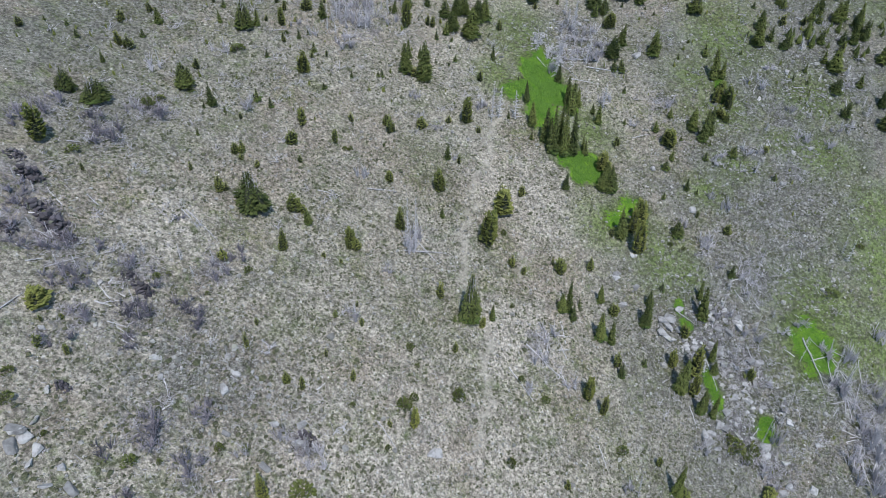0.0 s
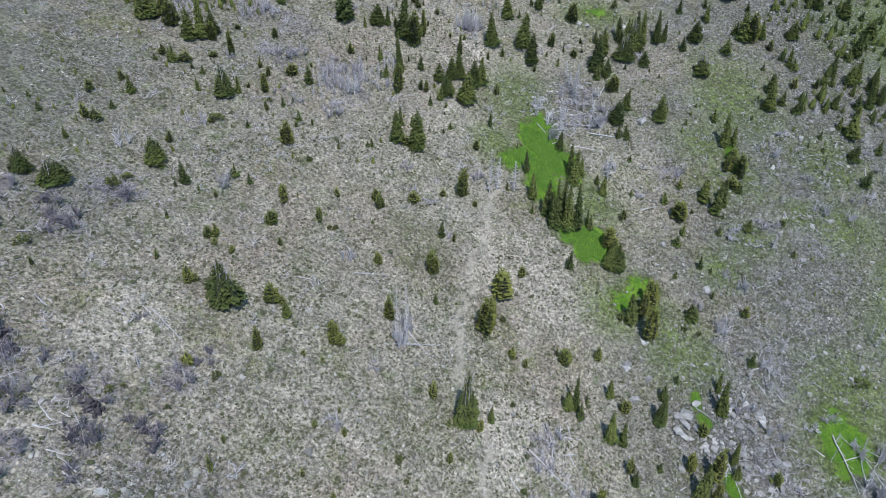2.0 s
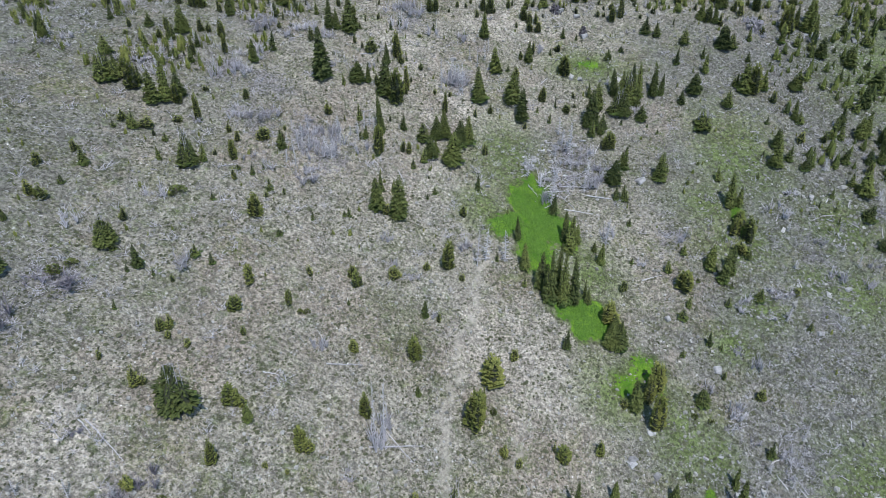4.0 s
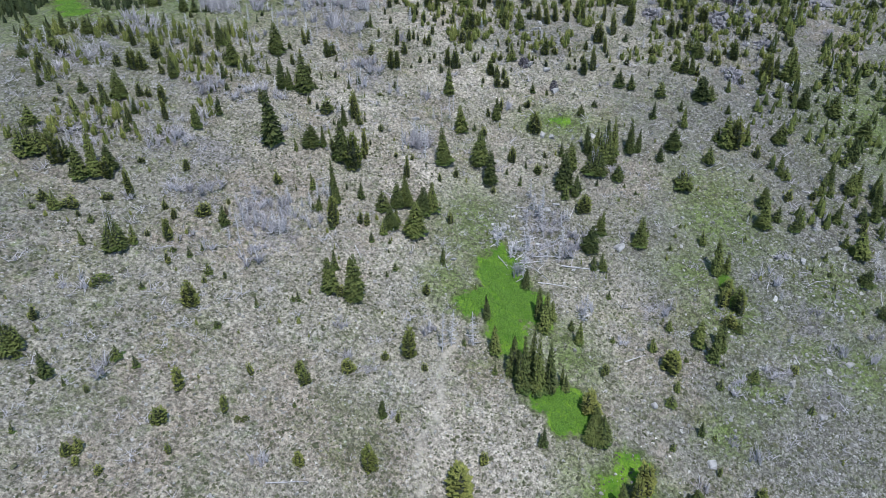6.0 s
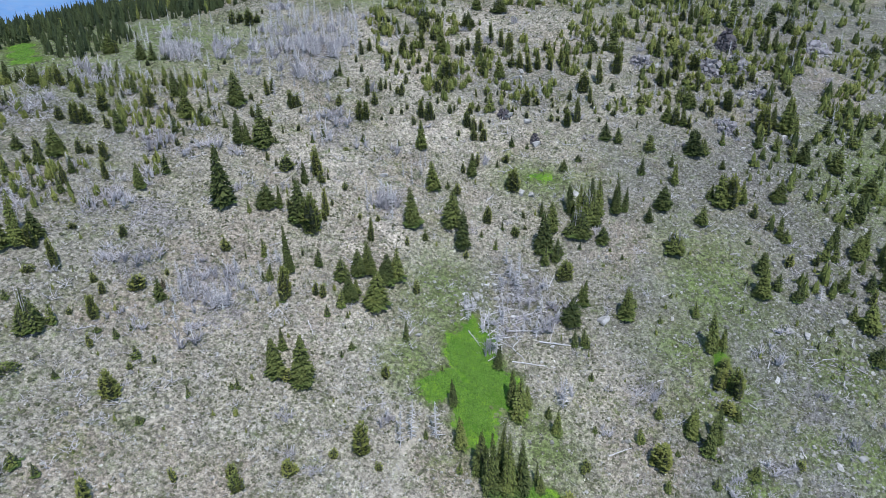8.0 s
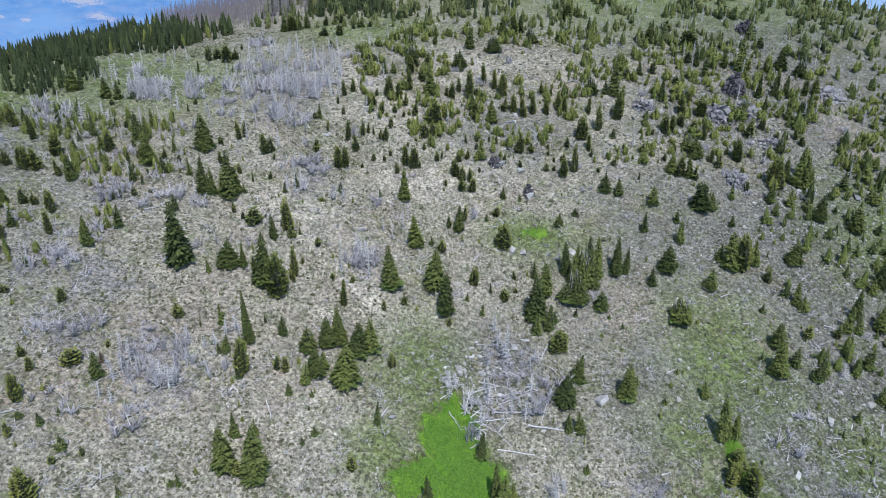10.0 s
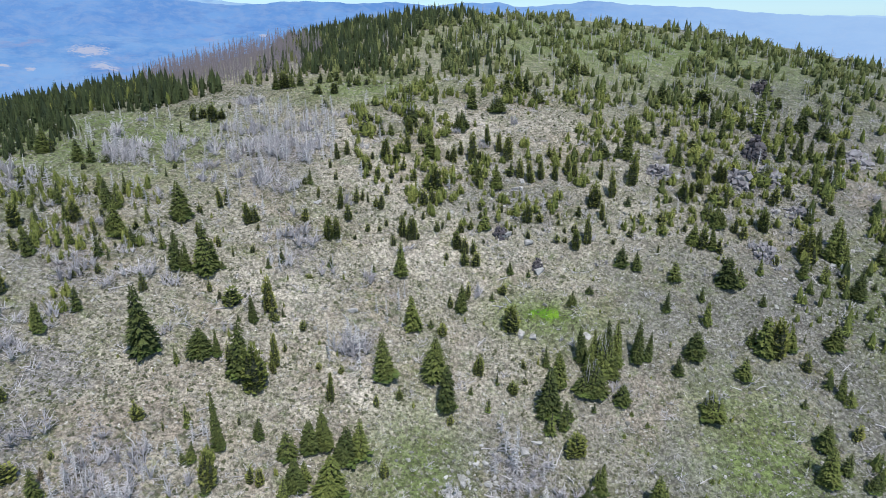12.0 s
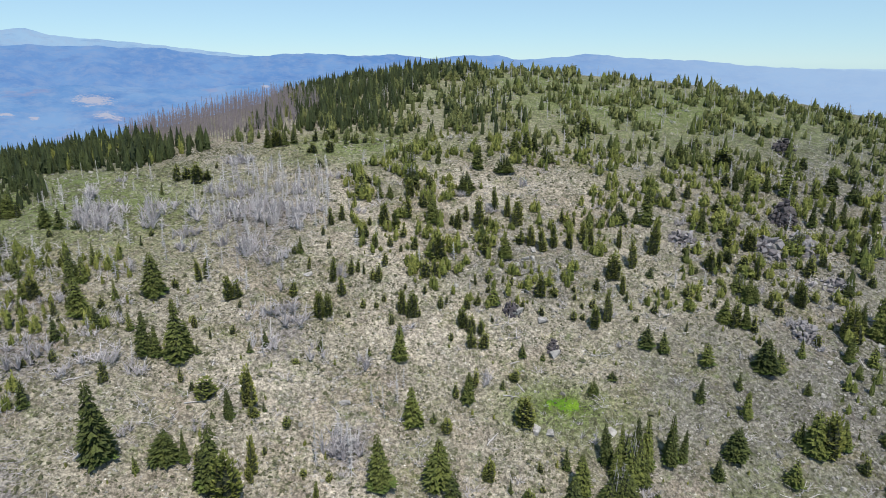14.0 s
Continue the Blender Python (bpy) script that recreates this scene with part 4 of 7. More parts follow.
# slope over the meadow
firs([(-61.8, 163.5, 3.9, 3.0), (-53.5, 156.7, 3.9, 1.4), (-49.8, 152.3, 6.8, 3.2), (-48.3, 153.5, 9.4, 2.9), (-46.4, 155.5, 5.0, 2.9), (-12.5, 161.3, 4.1, 1.3),
    (-11.1, 157.1, 2.2, 1.6), (-8.1, 159.2, 9.1, 1.9), (-3.5, 161.9, 3.5, 1.7), (-1.4, 152.3, 2.4, 1.3), (0.8, 154.4, 3.9, 1.6), (1.9, 152.5, 1.3, 0.8),
    (40.2, 156.2, 5.5, 3.5), (43.1, 159.8, 5.5, 2.2), (50.2, 157.2, 6.6, 3.2), (52.4, 159.5, 1.9, 1.1), (56.1, 156.2, 1.4, 1.1),
    (59.6, 161.5, 1.1, 0.8), (62.7, 157.3, 3.5, 1.6), (71.5, 157.9, 1.6, 1.1), (74.5, 163.6, 1.7, 0.9), (76.4, 161.2, 6.2, 3.3), (79.9, 162.8, 4.0, 2.2)])
firs([(82.5, 160.2, 4.3, 2.5), (85.9, 153.4, 2.7, 1.1), (86.1, 164.4, 2.4, 1.4), (91.4, 156.6, 3.6, 1.8), (92.6, 162.7, 4.3, 2.2), (93.4, 154.9, 5.6, 3.8),
    (98.0, 162.9, 4.0, 2.2), (100.8, 163.4, 7.3, 2.7), (104.0, 164.9, 5.3, 2.5), (106.9, 158.7, 5.3, 3.6)])
# middle slope
firs([(-64.8, 175.9, 3.1, 1.5), (-57.1, 175.8, 3.2, 2.2), (-55.5, 168.0, 3.5, 1.4), (-50.4, 175.3, 5.9, 3.5), (-20.7, 170.8, 11.4, 4.1), (-16.3, 170.2, 2.8, 0.9),
    (-13.5, 172.7, 4.7, 3.3), (-11.3, 172.9, 4.7, 1.6), (-9.6, 179.6, 1.4, 0.9), (-7.9, 170.3, 8.8, 3.8), (13.2, 174.6, 8.1, 4.4), (20.6, 175.7, 7.5, 3.7),
    (22.2, 170.7, 7.4, 3.2), (26.1, 173.6, 1.7, 0.9), (28.5, 171.0, 2.5, 1.1), (30.3, 175.4, 2.3, 0.9), (37.4, 168.1, 4.1, 2.0), (37.7, 171.0, 8.8, 3.9),
    (38.7, 179.3, 3.8, 1.4), (39.7, 169.0, 5.0, 1.8), (40.2, 176.0, 6.3, 2.8), (40.9, 170.6, 2.2, 1.7), (44.9, 171.9, 1.8, 0.9), (46.4, 179.1, 7.6, 2.4)])
firs([(48.3, 179.2, 8.9, 2.6), (49.4, 173.4, 3.8, 2.8), (50.3, 179.9, 8.4, 2.4), (50.7, 171.6, 1.1, 0.8), (52.5, 169.6, 1.1, 0.8), (60.1, 178.5, 3.8, 1.9),
    (70.7, 177.7, 4.3, 2.9), (78.3, 173.0, 1.9, 1.3), (78.4, 166.1, 4.9, 2.7), (85.2, 174.9, 5.0, 1.7), (86.0, 173.5, 3.4, 2.0), (91.4, 166.7, 2.5, 1.6),
    (92.1, 169.4, 5.4, 2.0), (94.0, 169.3, 3.7, 1.6), (94.8, 172.3, 6.2, 1.9), (98.9, 170.1, 5.1, 2.8), (100.3, 171.0, 6.2, 3.3), (101.1, 177.8, 3.3, 2.0),
    (102.8, 168.6, 4.0, 1.7), (103.2, 166.9, 6.1, 2.3), (103.8, 179.4, 6.3, 2.7), (104.9, 170.6, 5.3, 2.8)])
# slope below the bench
firs([(-72.2, 186.1, 3.2, 2.7), (-57.4, 189.0, 3.3, 1.2), (-40.3, 193.8, 3.5, 1.5), (-31.5, 192.0, 6.1, 3.1), (-23.9, 191.0, 3.5, 1.3), (-20.8, 187.1, 6.9, 2.1),
    (-19.1, 187.4, 5.2, 1.9), (-17.4, 187.6, 4.3, 1.8), (-16.1, 187.1, 9.1, 3.2), (-15.4, 188.8, 5.3, 2.1), (-13.9, 189.1, 1.7, 1.2), (-7.4, 180.2, 4.8, 1.6),
    (-7.0, 191.0, 2.2, 1.2), (-5.0, 192.8, 3.0, 1.2), (-3.2, 182.1, 1.7, 0.9), (3.1, 193.7, 1.8, 1.5), (10.5, 194.0, 1.8, 1.0), (15.2, 193.8, 6.4, 2.3),
    (17.4, 183.8, 6.3, 2.9), (20.3, 184.5, 1.8, 1.2), (25.4, 188.2, 5.1, 2.2), (30.9, 190.6, 1.8, 1.0), (44.6, 180.6, 6.4, 2.2), (45.0, 190.9, 2.6, 1.8)])
firs([(48.7, 193.7, 1.6, 1.8), (53.9, 180.7, 7.7, 2.7), (55.7, 181.0, 5.6, 1.7), (61.5, 190.2, 4.4, 1.8), (63.6, 181.5, 5.1, 3.7), (68.0, 187.9, 4.7, 2.0),
    (68.8, 192.8, 3.1, 1.5), (74.4, 184.0, 3.9, 1.7), (76.0, 182.4, 7.7, 3.7), (79.8, 192.4, 2.6, 1.5), (80.9, 183.3, 5.1, 2.5), (88.8, 183.9, 4.6, 3.5),
    (99.0, 195.1, 5.3, 3.4), (101.0, 187.4, 3.6, 1.8), (101.3, 192.6, 1.8, 1.3), (102.6, 186.7, 2.8, 1.5), (105.4, 192.7, 5.2, 3.7), (109.6, 186.1, 5.1, 3.3),
    (109.8, 192.0, 2.6, 1.8)])
# bench
firs([(-73.1, 200.4, 2.8, 1.2), (-67.5, 200.8, 3.5, 1.7), (-64.0, 199.4, 4.6, 2.5), (-57.6, 201.7, 3.5, 1.7), (-45.3, 196.4, 2.3, 1.5), (-44.6, 215.0, 4.0, 2.2),
    (-43.7, 199.0, 4.5, 2.3), (-35.5, 199.1, 5.5, 2.1), (-34.2, 199.4, 4.6, 1.9), (-29.2, 210.9, 2.0, 0.8), (-28.1, 196.6, 3.6, 1.4), (-23.0, 199.2, 7.4, 3.9),
    (-2.6, 213.4, 3.5, 1.4), (21.8, 214.9, 6.4, 2.7), (22.6, 215.0, 3.8, 2.0), (31.2, 206.0, 4.1, 2.5), (34.7, 196.4, 2.6, 1.5), (38.1, 196.3, 1.6, 1.0),
    (55.9, 199.9, 4.5, 2.9), (58.5, 199.1, 4.0, 2.1), (65.0, 196.9, 4.0, 2.6), (71.6, 205.8, 4.8, 2.2), (73.1, 205.2, 5.8, 2.4), (74.5, 196.5, 6.1, 3.9)])
firs([(75.0, 204.9, 5.2, 2.0), (75.9, 204.2, 4.1, 1.4), (77.2, 196.6, 4.0, 2.6), (78.0, 211.0, 4.9, 3.1), (81.3, 210.0, 4.3, 1.4), (82.3, 199.6, 4.0, 1.6),
    (90.4, 199.2, 5.3, 2.4), (94.2, 198.5, 4.0, 2.1), (96.5, 206.1, 5.4, 2.2), (98.2, 204.5, 9.4, 2.6), (99.3, 202.5, 8.0, 2.7), (103.3, 197.1, 1.9, 1.3),
    (108.3, 203.8, 4.0, 2.7), (112.9, 200.1, 4.0, 2.7), (119.4, 202.0, 3.2, 1.6), (119.6, 206.8, 4.0, 3.3)])
# upper slope
firs([(-58.6, 230.8, 3.3, 2.2), (-56.0, 232.2, 2.2, 1.1), (-55.8, 219.7, 5.1, 2.5), (-54.1, 232.9, 1.6, 0.7), (-47.4, 223.1, 1.9, 0.8), (-47.3, 215.5, 4.6, 2.4),
    (-41.8, 215.2, 1.6, 2.0), (-39.8, 224.9, 1.5, 0.9), (-31.9, 230.2, 2.7, 0.9), (-24.2, 230.4, 1.3, 0.7), (0.9, 218.5, 2.3, 1.2), (10.6, 231.5, 3.4, 2.0),
    (12.6, 231.6, 3.2, 2.0), (16.7, 232.0, 4.6, 1.8), (21.0, 224.4, 6.7, 3.0), (34.1, 216.8, 4.8, 2.9), (58.2, 216.8, 7.7, 1.9), (60.9, 215.1, 2.2, 1.7),
    (62.3, 229.6, 4.0, 1.6), (63.2, 221.0, 9.0, 2.4), (64.3, 229.1, 9.3, 2.5), (75.7, 229.1, 5.6, 2.3), (79.2, 224.7, 5.8, 2.7), (100.1, 226.9, 4.7, 1.6)])
firs([(100.7, 232.9, 6.0, 1.9), (104.3, 219.1, 3.2, 1.5), (105.1, 234.1, 4.9, 1.7), (105.4, 225.7, 5.4, 2.1), (113.4, 234.6, 5.4, 1.9), (115.9, 234.7, 4.9, 2.2)])
# summit slope
firs([(-16.0, 255.3, 4.6, 2.3), (-14.2, 255.7, 5.2, 2.3), (-12.3, 256.2, 4.4, 2.1), (-10.5, 257.1, 4.4, 1.8), (-5.5, 258.4, 3.9, 1.9), (-3.5, 258.9, 3.4, 1.6),
    (-2.9, 243.6, 1.9, 2.2), (-1.6, 259.5, 3.2, 1.6), (1.7, 255.6, 1.8, 1.8), (3.7, 256.2, 2.6, 2.1), (5.9, 256.4, 2.1, 1.8), (15.2, 247.2, 3.7, 1.7),
    (16.7, 246.7, 4.2, 1.7), (18.3, 235.1, 2.4, 1.2), (22.7, 245.8, 5.0, 1.2), (31.3, 244.1, 5.4, 2.5), (34.5, 252.6, 2.6, 1.6), (38.8, 324.2, 4.3, 1.5),
    (40.7, 252.9, 5.2, 2.6), (43.1, 253.3, 6.5, 2.9), (45.4, 254.9, 4.7, 2.1), (47.7, 253.2, 2.9, 2.4), (59.9, 266.2, 6.1, 2.8), (63.7, 270.2, 4.3, 2.6)])
firs([(73.0, 238.8, 3.7, 1.9), (76.9, 240.4, 4.2, 2.0), (77.3, 256.0, 4.0, 3.0), (79.9, 255.6, 5.6, 3.5), (81.3, 236.1, 3.7, 1.7), (82.4, 256.8, 4.0, 2.2),
    (85.9, 253.2, 1.9, 1.3), (87.8, 246.3, 4.4, 2.6), (89.4, 245.4, 5.1, 2.3), (89.8, 240.2, 5.0, 2.0), (90.4, 254.3, 5.6, 4.3), (96.5, 245.1, 5.1, 2.0),
    (99.9, 243.3, 9.6, 2.5), (102.2, 243.5, 4.3, 1.8), (106.9, 243.8, 3.8, 1.8), (108.8, 235.2, 4.9, 1.7), (110.3, 255.6, 4.0, 2.2), (111.6, 245.2, 5.6, 3.6),
    (144.4, 298.0, 3.3, 2.4), (147.1, 299.0, 3.0, 2.4)])
# foot of the slope
pines([(-49.6, 60.8, 1.0, 0.8), (-48.6, 57.3, 2.2, 1.5), (-47.9, 62.2, 1.0, 1.0), (-45.8, 57.7, 1.8, 1.2), (-27.9, 67.8, 3.3, 1.1), (-27.3, 72.0, 1.5, 1.0),
    (-22.4, 48.2, 4.7, 1.6), (-22.2, 64.7, 3.0, 1.1), (-20.0, 64.5, 3.0, 0.8), (-17.6, 70.9, 1.7, 0.8), (-13.4, 68.7, 2.4, 1.0), (-13.1, 59.2, 1.1, 0.6),
    (-7.9, 63.3, 2.0, 1.0), (-4.3, 64.7, 4.2, 1.9), (19.4, 61.6, 2.7, 0.9), (27.1, 74.7, 4.9, 1.3), (35.9, 68.3, 2.7, 0.9), (39.1, 64.0, 3.0, 2.1),
    (55.3, 66.4, 3.0, 2.5)])
# lower slope
pines([(-60.7, 90.4, 5.7, 3.4), (-54.1, 87.8, 1.6, 0.8), (-36.9, 94.6, 3.6, 1.5), (-33.6, 81.2, 2.5, 1.6), (-25.9, 87.1, 4.5, 1.6), (-19.7, 88.7, 1.3, 0.8),
    (-17.1, 88.6, 1.1, 0.7), (-16.9, 78.3, 1.4, 1.2), (-16.1, 92.6, 4.3, 2.3), (-14.8, 92.4, 2.4, 1.6), (-13.9, 81.4, 1.4, 0.7), (-13.0, 78.4, 1.7, 1.3),
    (-0.5, 88.4, 3.6, 1.6), (2.0, 78.9, 2.4, 1.0), (6.8, 85.0, 2.4, 1.4), (24.7, 77.0, 5.4, 2.3), (31.0, 83.7, 3.7, 1.4), (31.6, 93.1, 3.3, 1.7),
    (41.8, 85.6, 4.3, 1.7), (44.8, 81.2, 5.8, 1.8), (45.0, 91.6, 3.4, 1.9), (45.5, 84.7, 8.0, 2.7), (56.6, 85.6, 3.1, 1.7)])
# slope below the meadow
pines([(-41.5, 96.7, 1.7, 0.9), (-36.9, 113.2, 1.5, 1.0), (-36.3, 104.0, 2.6, 1.2), (-35.8, 95.0, 1.9, 1.3), (-35.2, 105.0, 2.4, 1.4), (-35.0, 103.2, 1.3, 1.2),
    (-32.4, 102.6, 1.6, 1.2), (-27.9, 111.3, 3.2, 2.1), (-26.0, 107.8, 1.6, 1.4), (-25.6, 96.1, 3.4, 2.5), (-24.6, 96.2, 3.0, 2.1), (-10.1, 110.1, 2.5, 1.7),
    (-7.7, 99.9, 5.0, 2.0), (-0.5, 111.2, 4.9, 2.2), (8.5, 102.3, 7.9, 3.4), (10.0, 105.0, 5.3, 1.3), (12.7, 98.7, 2.7, 1.4), (15.0, 97.4, 2.2, 1.3),
    (15.6, 114.7, 2.7, 1.4), (20.8, 100.8, 2.2, 0.9), (22.3, 99.7, 3.5, 2.4), (28.4, 101.9, 3.3, 1.5), (33.8, 109.6, 2.2, 1.4), (38.1, 111.2, 6.2, 2.5)])
pines([(38.5, 106.9, 7.6, 2.7), (39.8, 113.3, 6.2, 3.2), (58.1, 112.6, 2.7, 1.6)])
# beside the meadow
pines([(-73.0, 116.0, 2.2, 1.6), (-61.3, 128.9, 2.3, 1.7), (-59.5, 121.9, 2.8, 1.7), (-57.8, 121.6, 2.7, 1.9), (-57.5, 134.5, 2.3, 1.3), (-46.3, 122.3, 2.7, 1.7),
    (-28.3, 131.4, 4.8, 2.5), (-26.6, 117.3, 3.7, 2.2), (-20.5, 115.4, 2.9, 1.5), (-18.2, 122.1, 2.2, 1.3), (-11.5, 123.8, 3.0, 1.4), (-10.4, 122.3, 3.5, 1.8),
    (-4.2, 125.7, 2.8, 2.1), (1.3, 129.2, 1.8, 1.7), (3.2, 119.1, 2.3, 1.1), (5.4, 130.3, 6.0, 2.9), (7.3, 128.3, 1.8, 1.1), (34.0, 124.8, 4.3, 3.4),
    (37.6, 131.1, 2.4, 1.5), (49.7, 132.2, 4.1, 3.5), (52.5, 115.9, 1.9, 1.2), (71.0, 131.5, 1.9, 1.5)])
# head of the meadow
pines([(-53.5, 145.5, 2.4, 1.6), (-49.3, 145.7, 2.1, 3.1), (-47.8, 143.7, 1.3, 1.1), (-45.2, 148.7, 1.4, 1.9), (-41.4, 150.3, 6.0, 1.5), (-37.1, 143.0, 1.6, 1.1),
    (-36.0, 149.5, 2.4, 1.1), (-34.2, 147.6, 2.4, 1.1), (-34.0, 143.3, 4.3, 1.9), (-33.2, 138.6, 2.4, 1.4), (-29.8, 149.6, 2.9, 2.5), (-27.2, 136.1, 1.7, 1.2),
    (-24.4, 138.0, 1.7, 1.0), (-6.0, 139.5, 2.3, 1.7), (1.7, 150.3, 0.9, 0.6), (8.3, 142.7, 2.9, 2.0), (62.4, 144.3, 4.0, 2.3), (62.4, 140.1, 3.2, 2.6),
    (64.2, 146.7, 3.2, 2.9), (64.7, 142.9, 5.9, 2.6)])
# slope over the meadow
pines([(-56.5, 157.2, 4.3, 2.1), (-54.4, 154.9, 5.8, 2.9), (-45.8, 153.6, 4.0, 2.5), (-42.2, 158.9, 1.2, 1.8), (-34.6, 159.5, 2.5, 1.4), (-26.3, 153.7, 1.3, 1.0),
    (-18.7, 161.0, 3.1, 1.7), (-15.4, 160.4, 1.6, 0.6), (-8.4, 154.1, 6.4, 2.3), (-6.3, 163.0, 1.8, 0.6), (-3.4, 155.7, 3.1, 1.6), (-2.4, 155.7, 2.9, 1.3),
    (13.4, 159.5, 2.9, 1.3), (40.6, 164.9, 4.1, 3.0), (96.7, 159.9, 3.6, 1.6)])
# middle slope
pines([(-60.5, 173.9, 2.1, 1.9), (-60.4, 171.1, 1.0, 1.5), (-53.9, 172.0, 2.5, 1.7), (-53.3, 174.9, 3.2, 1.5), (-48.1, 167.7, 1.5, 1.0), (-46.7, 176.7, 3.3, 1.5),
    (-46.3, 168.2, 4.2, 1.3), (-45.2, 177.1, 2.6, 1.3), (-42.4, 176.1, 3.9, 1.8), (-40.7, 171.5, 4.3, 1.7), (-5.0, 168.9, 8.2, 3.7), (-3.2, 173.0, 6.0, 1.8),
    (3.2, 174.2, 1.2, 1.4), (5.4, 169.4, 4.8, 1.3), (6.4, 173.9, 1.5, 1.1), (11.9, 169.6, 2.2, 1.4), (15.3, 171.1, 2.5, 1.0), (22.8, 168.3, 1.7, 1.4),
    (27.4, 176.9, 3.8, 1.7), (32.5, 174.4, 2.3, 1.9), (34.8, 176.0, 1.0, 1.2), (34.8, 178.6, 2.0, 1.1), (82.0, 179.7, 3.1, 1.7), (84.4, 167.9, 3.0, 1.8)])
pines([(89.8, 168.0, 3.0, 1.9)])
# slope below the bench
pines([(-67.2, 182.0, 4.2, 2.2), (-65.6, 188.8, 3.3, 2.3), (-64.5, 180.3, 3.2, 1.5), (-53.7, 186.1, 3.3, 1.6), (-53.0, 194.9, 4.6, 1.9), (-50.3, 185.8, 4.5, 2.3),
    (-48.8, 186.1, 4.0, 2.3), (-46.8, 191.1, 4.6, 2.8), (-44.6, 185.0, 3.4, 1.6), (-38.8, 194.1, 4.4, 2.5), (-34.7, 191.2, 3.1, 1.1), (-34.2, 181.4, 1.6, 1.0),
    (-33.5, 190.0, 1.7, 0.8), (-33.3, 182.1, 1.9, 0.7), (-31.2, 183.2, 2.0, 1.1), (-30.9, 189.5, 1.2, 0.8), (-30.8, 186.2, 2.0, 0.8), (-30.3, 192.9, 1.8, 1.0),
    (-29.3, 194.4, 2.3, 1.2), (-29.2, 184.5, 0.8, 0.8), (-26.5, 193.9, 2.1, 1.0), (-24.3, 181.6, 3.3, 1.4), (-19.4, 195.6, 2.7, 1.2), (-15.5, 193.7, 2.4, 1.0)])
pines([(-14.9, 184.0, 2.6, 0.8), (-13.2, 183.0, 1.7, 1.2), (-12.9, 192.1, 2.2, 0.7), (-10.9, 182.4, 3.4, 3.0), (-9.9, 193.8, 2.0, 1.2), (-5.2, 182.7, 6.1, 2.4),
    (-4.5, 180.7, 2.4, 1.9), (-0.1, 190.7, 0.7, 1.5), (0.1, 180.6, 1.7, 1.9), (22.1, 183.3, 2.3, 1.9), (23.5, 188.8, 2.6, 1.5), (26.7, 190.7, 3.3, 1.8),
    (33.0, 192.3, 2.3, 2.3), (33.7, 185.2, 5.1, 3.2), (78.2, 182.2, 7.7, 3.7), (96.9, 186.4, 1.5, 1.0)])
# bench
pines([(-58.8, 200.0, 4.7, 2.0), (-44.7, 211.7, 1.8, 1.2), (-41.3, 203.9, 1.5, 0.9), (-38.5, 202.4, 2.8, 1.3), (-35.4, 196.3, 2.1, 1.2), (-28.5, 214.1, 1.4, 1.4),
    (-20.6, 201.1, 2.3, 1.1), (-17.5, 203.4, 3.8, 1.7), (-16.6, 204.7, 3.5, 1.5), (-12.1, 200.4, 4.2, 2.3), (-10.9, 201.0, 3.4, 1.8), (-10.0, 199.1, 1.7, 0.9),
    (-3.5, 213.0, 1.9, 1.2), (-2.4, 203.1, 2.9, 1.5), (-0.6, 209.9, 2.4, 1.0), (2.2, 199.8, 4.8, 2.2), (3.7, 200.1, 4.3, 1.8), (3.7, 207.3, 4.4, 1.7),
    (5.4, 205.0, 3.4, 1.9), (6.6, 209.7, 3.7, 1.4), (7.0, 200.1, 1.4, 0.9), (7.8, 210.5, 2.5, 1.2), (8.8, 210.0, 2.1, 1.0), (9.0, 202.7, 2.0, 1.3)])
pines([(10.4, 208.9, 2.5, 1.2), (11.1, 203.0, 1.4, 1.1), (11.5, 208.8, 3.5, 2.0), (12.2, 212.4, 2.5, 1.4), (12.5, 204.3, 1.6, 1.1), (13.7, 200.0, 2.2, 1.1),
    (15.5, 202.5, 4.4, 1.9), (15.9, 207.5, 1.2, 1.0), (17.0, 202.1, 4.8, 2.1), (18.3, 202.3, 1.6, 1.1), (19.3, 207.0, 2.0, 1.0), (19.6, 210.7, 3.7, 2.2),
    (21.2, 211.5, 3.1, 1.6), (21.9, 204.4, 2.4, 1.3), (22.9, 205.1, 1.8, 1.0), (23.4, 198.2, 1.8, 1.3), (25.6, 201.0, 3.9, 1.8), (26.4, 204.7, 2.4, 1.5),
    (26.6, 197.4, 3.4, 1.8), (26.9, 200.1, 3.6, 1.7), (28.1, 209.8, 2.1, 0.8), (28.2, 205.7, 2.4, 1.3), (28.3, 200.0, 3.0, 1.5), (28.5, 197.6, 3.1, 1.8)])
pines([(30.4, 202.5, 1.4, 0.8), (30.4, 208.2, 1.7, 1.2), (30.6, 210.6, 2.1, 1.2), (33.2, 210.9, 1.5, 1.0), (34.6, 210.1, 2.1, 1.2), (36.0, 205.3, 2.5, 1.5),
    (38.9, 204.4, 2.0, 1.2), (39.4, 208.5, 4.2, 2.0), (41.9, 208.7, 2.5, 1.8), (44.6, 204.4, 2.0, 1.5), (45.6, 208.2, 1.5, 1.0), (45.7, 210.3, 1.3, 1.0),
    (46.2, 204.3, 1.6, 1.3), (46.5, 206.4, 1.4, 1.2), (48.0, 203.0, 4.1, 2.1), (48.6, 207.0, 2.1, 1.4), (49.9, 210.7, 2.5, 1.2), (50.4, 204.3, 6.2, 1.5),
    (53.7, 213.6, 5.4, 2.7), (54.5, 210.5, 4.2, 1.4), (54.8, 208.7, 2.1, 1.2), (55.4, 204.7, 1.4, 0.9), (59.5, 206.7, 1.9, 1.4), (62.7, 212.0, 1.5, 1.0)])
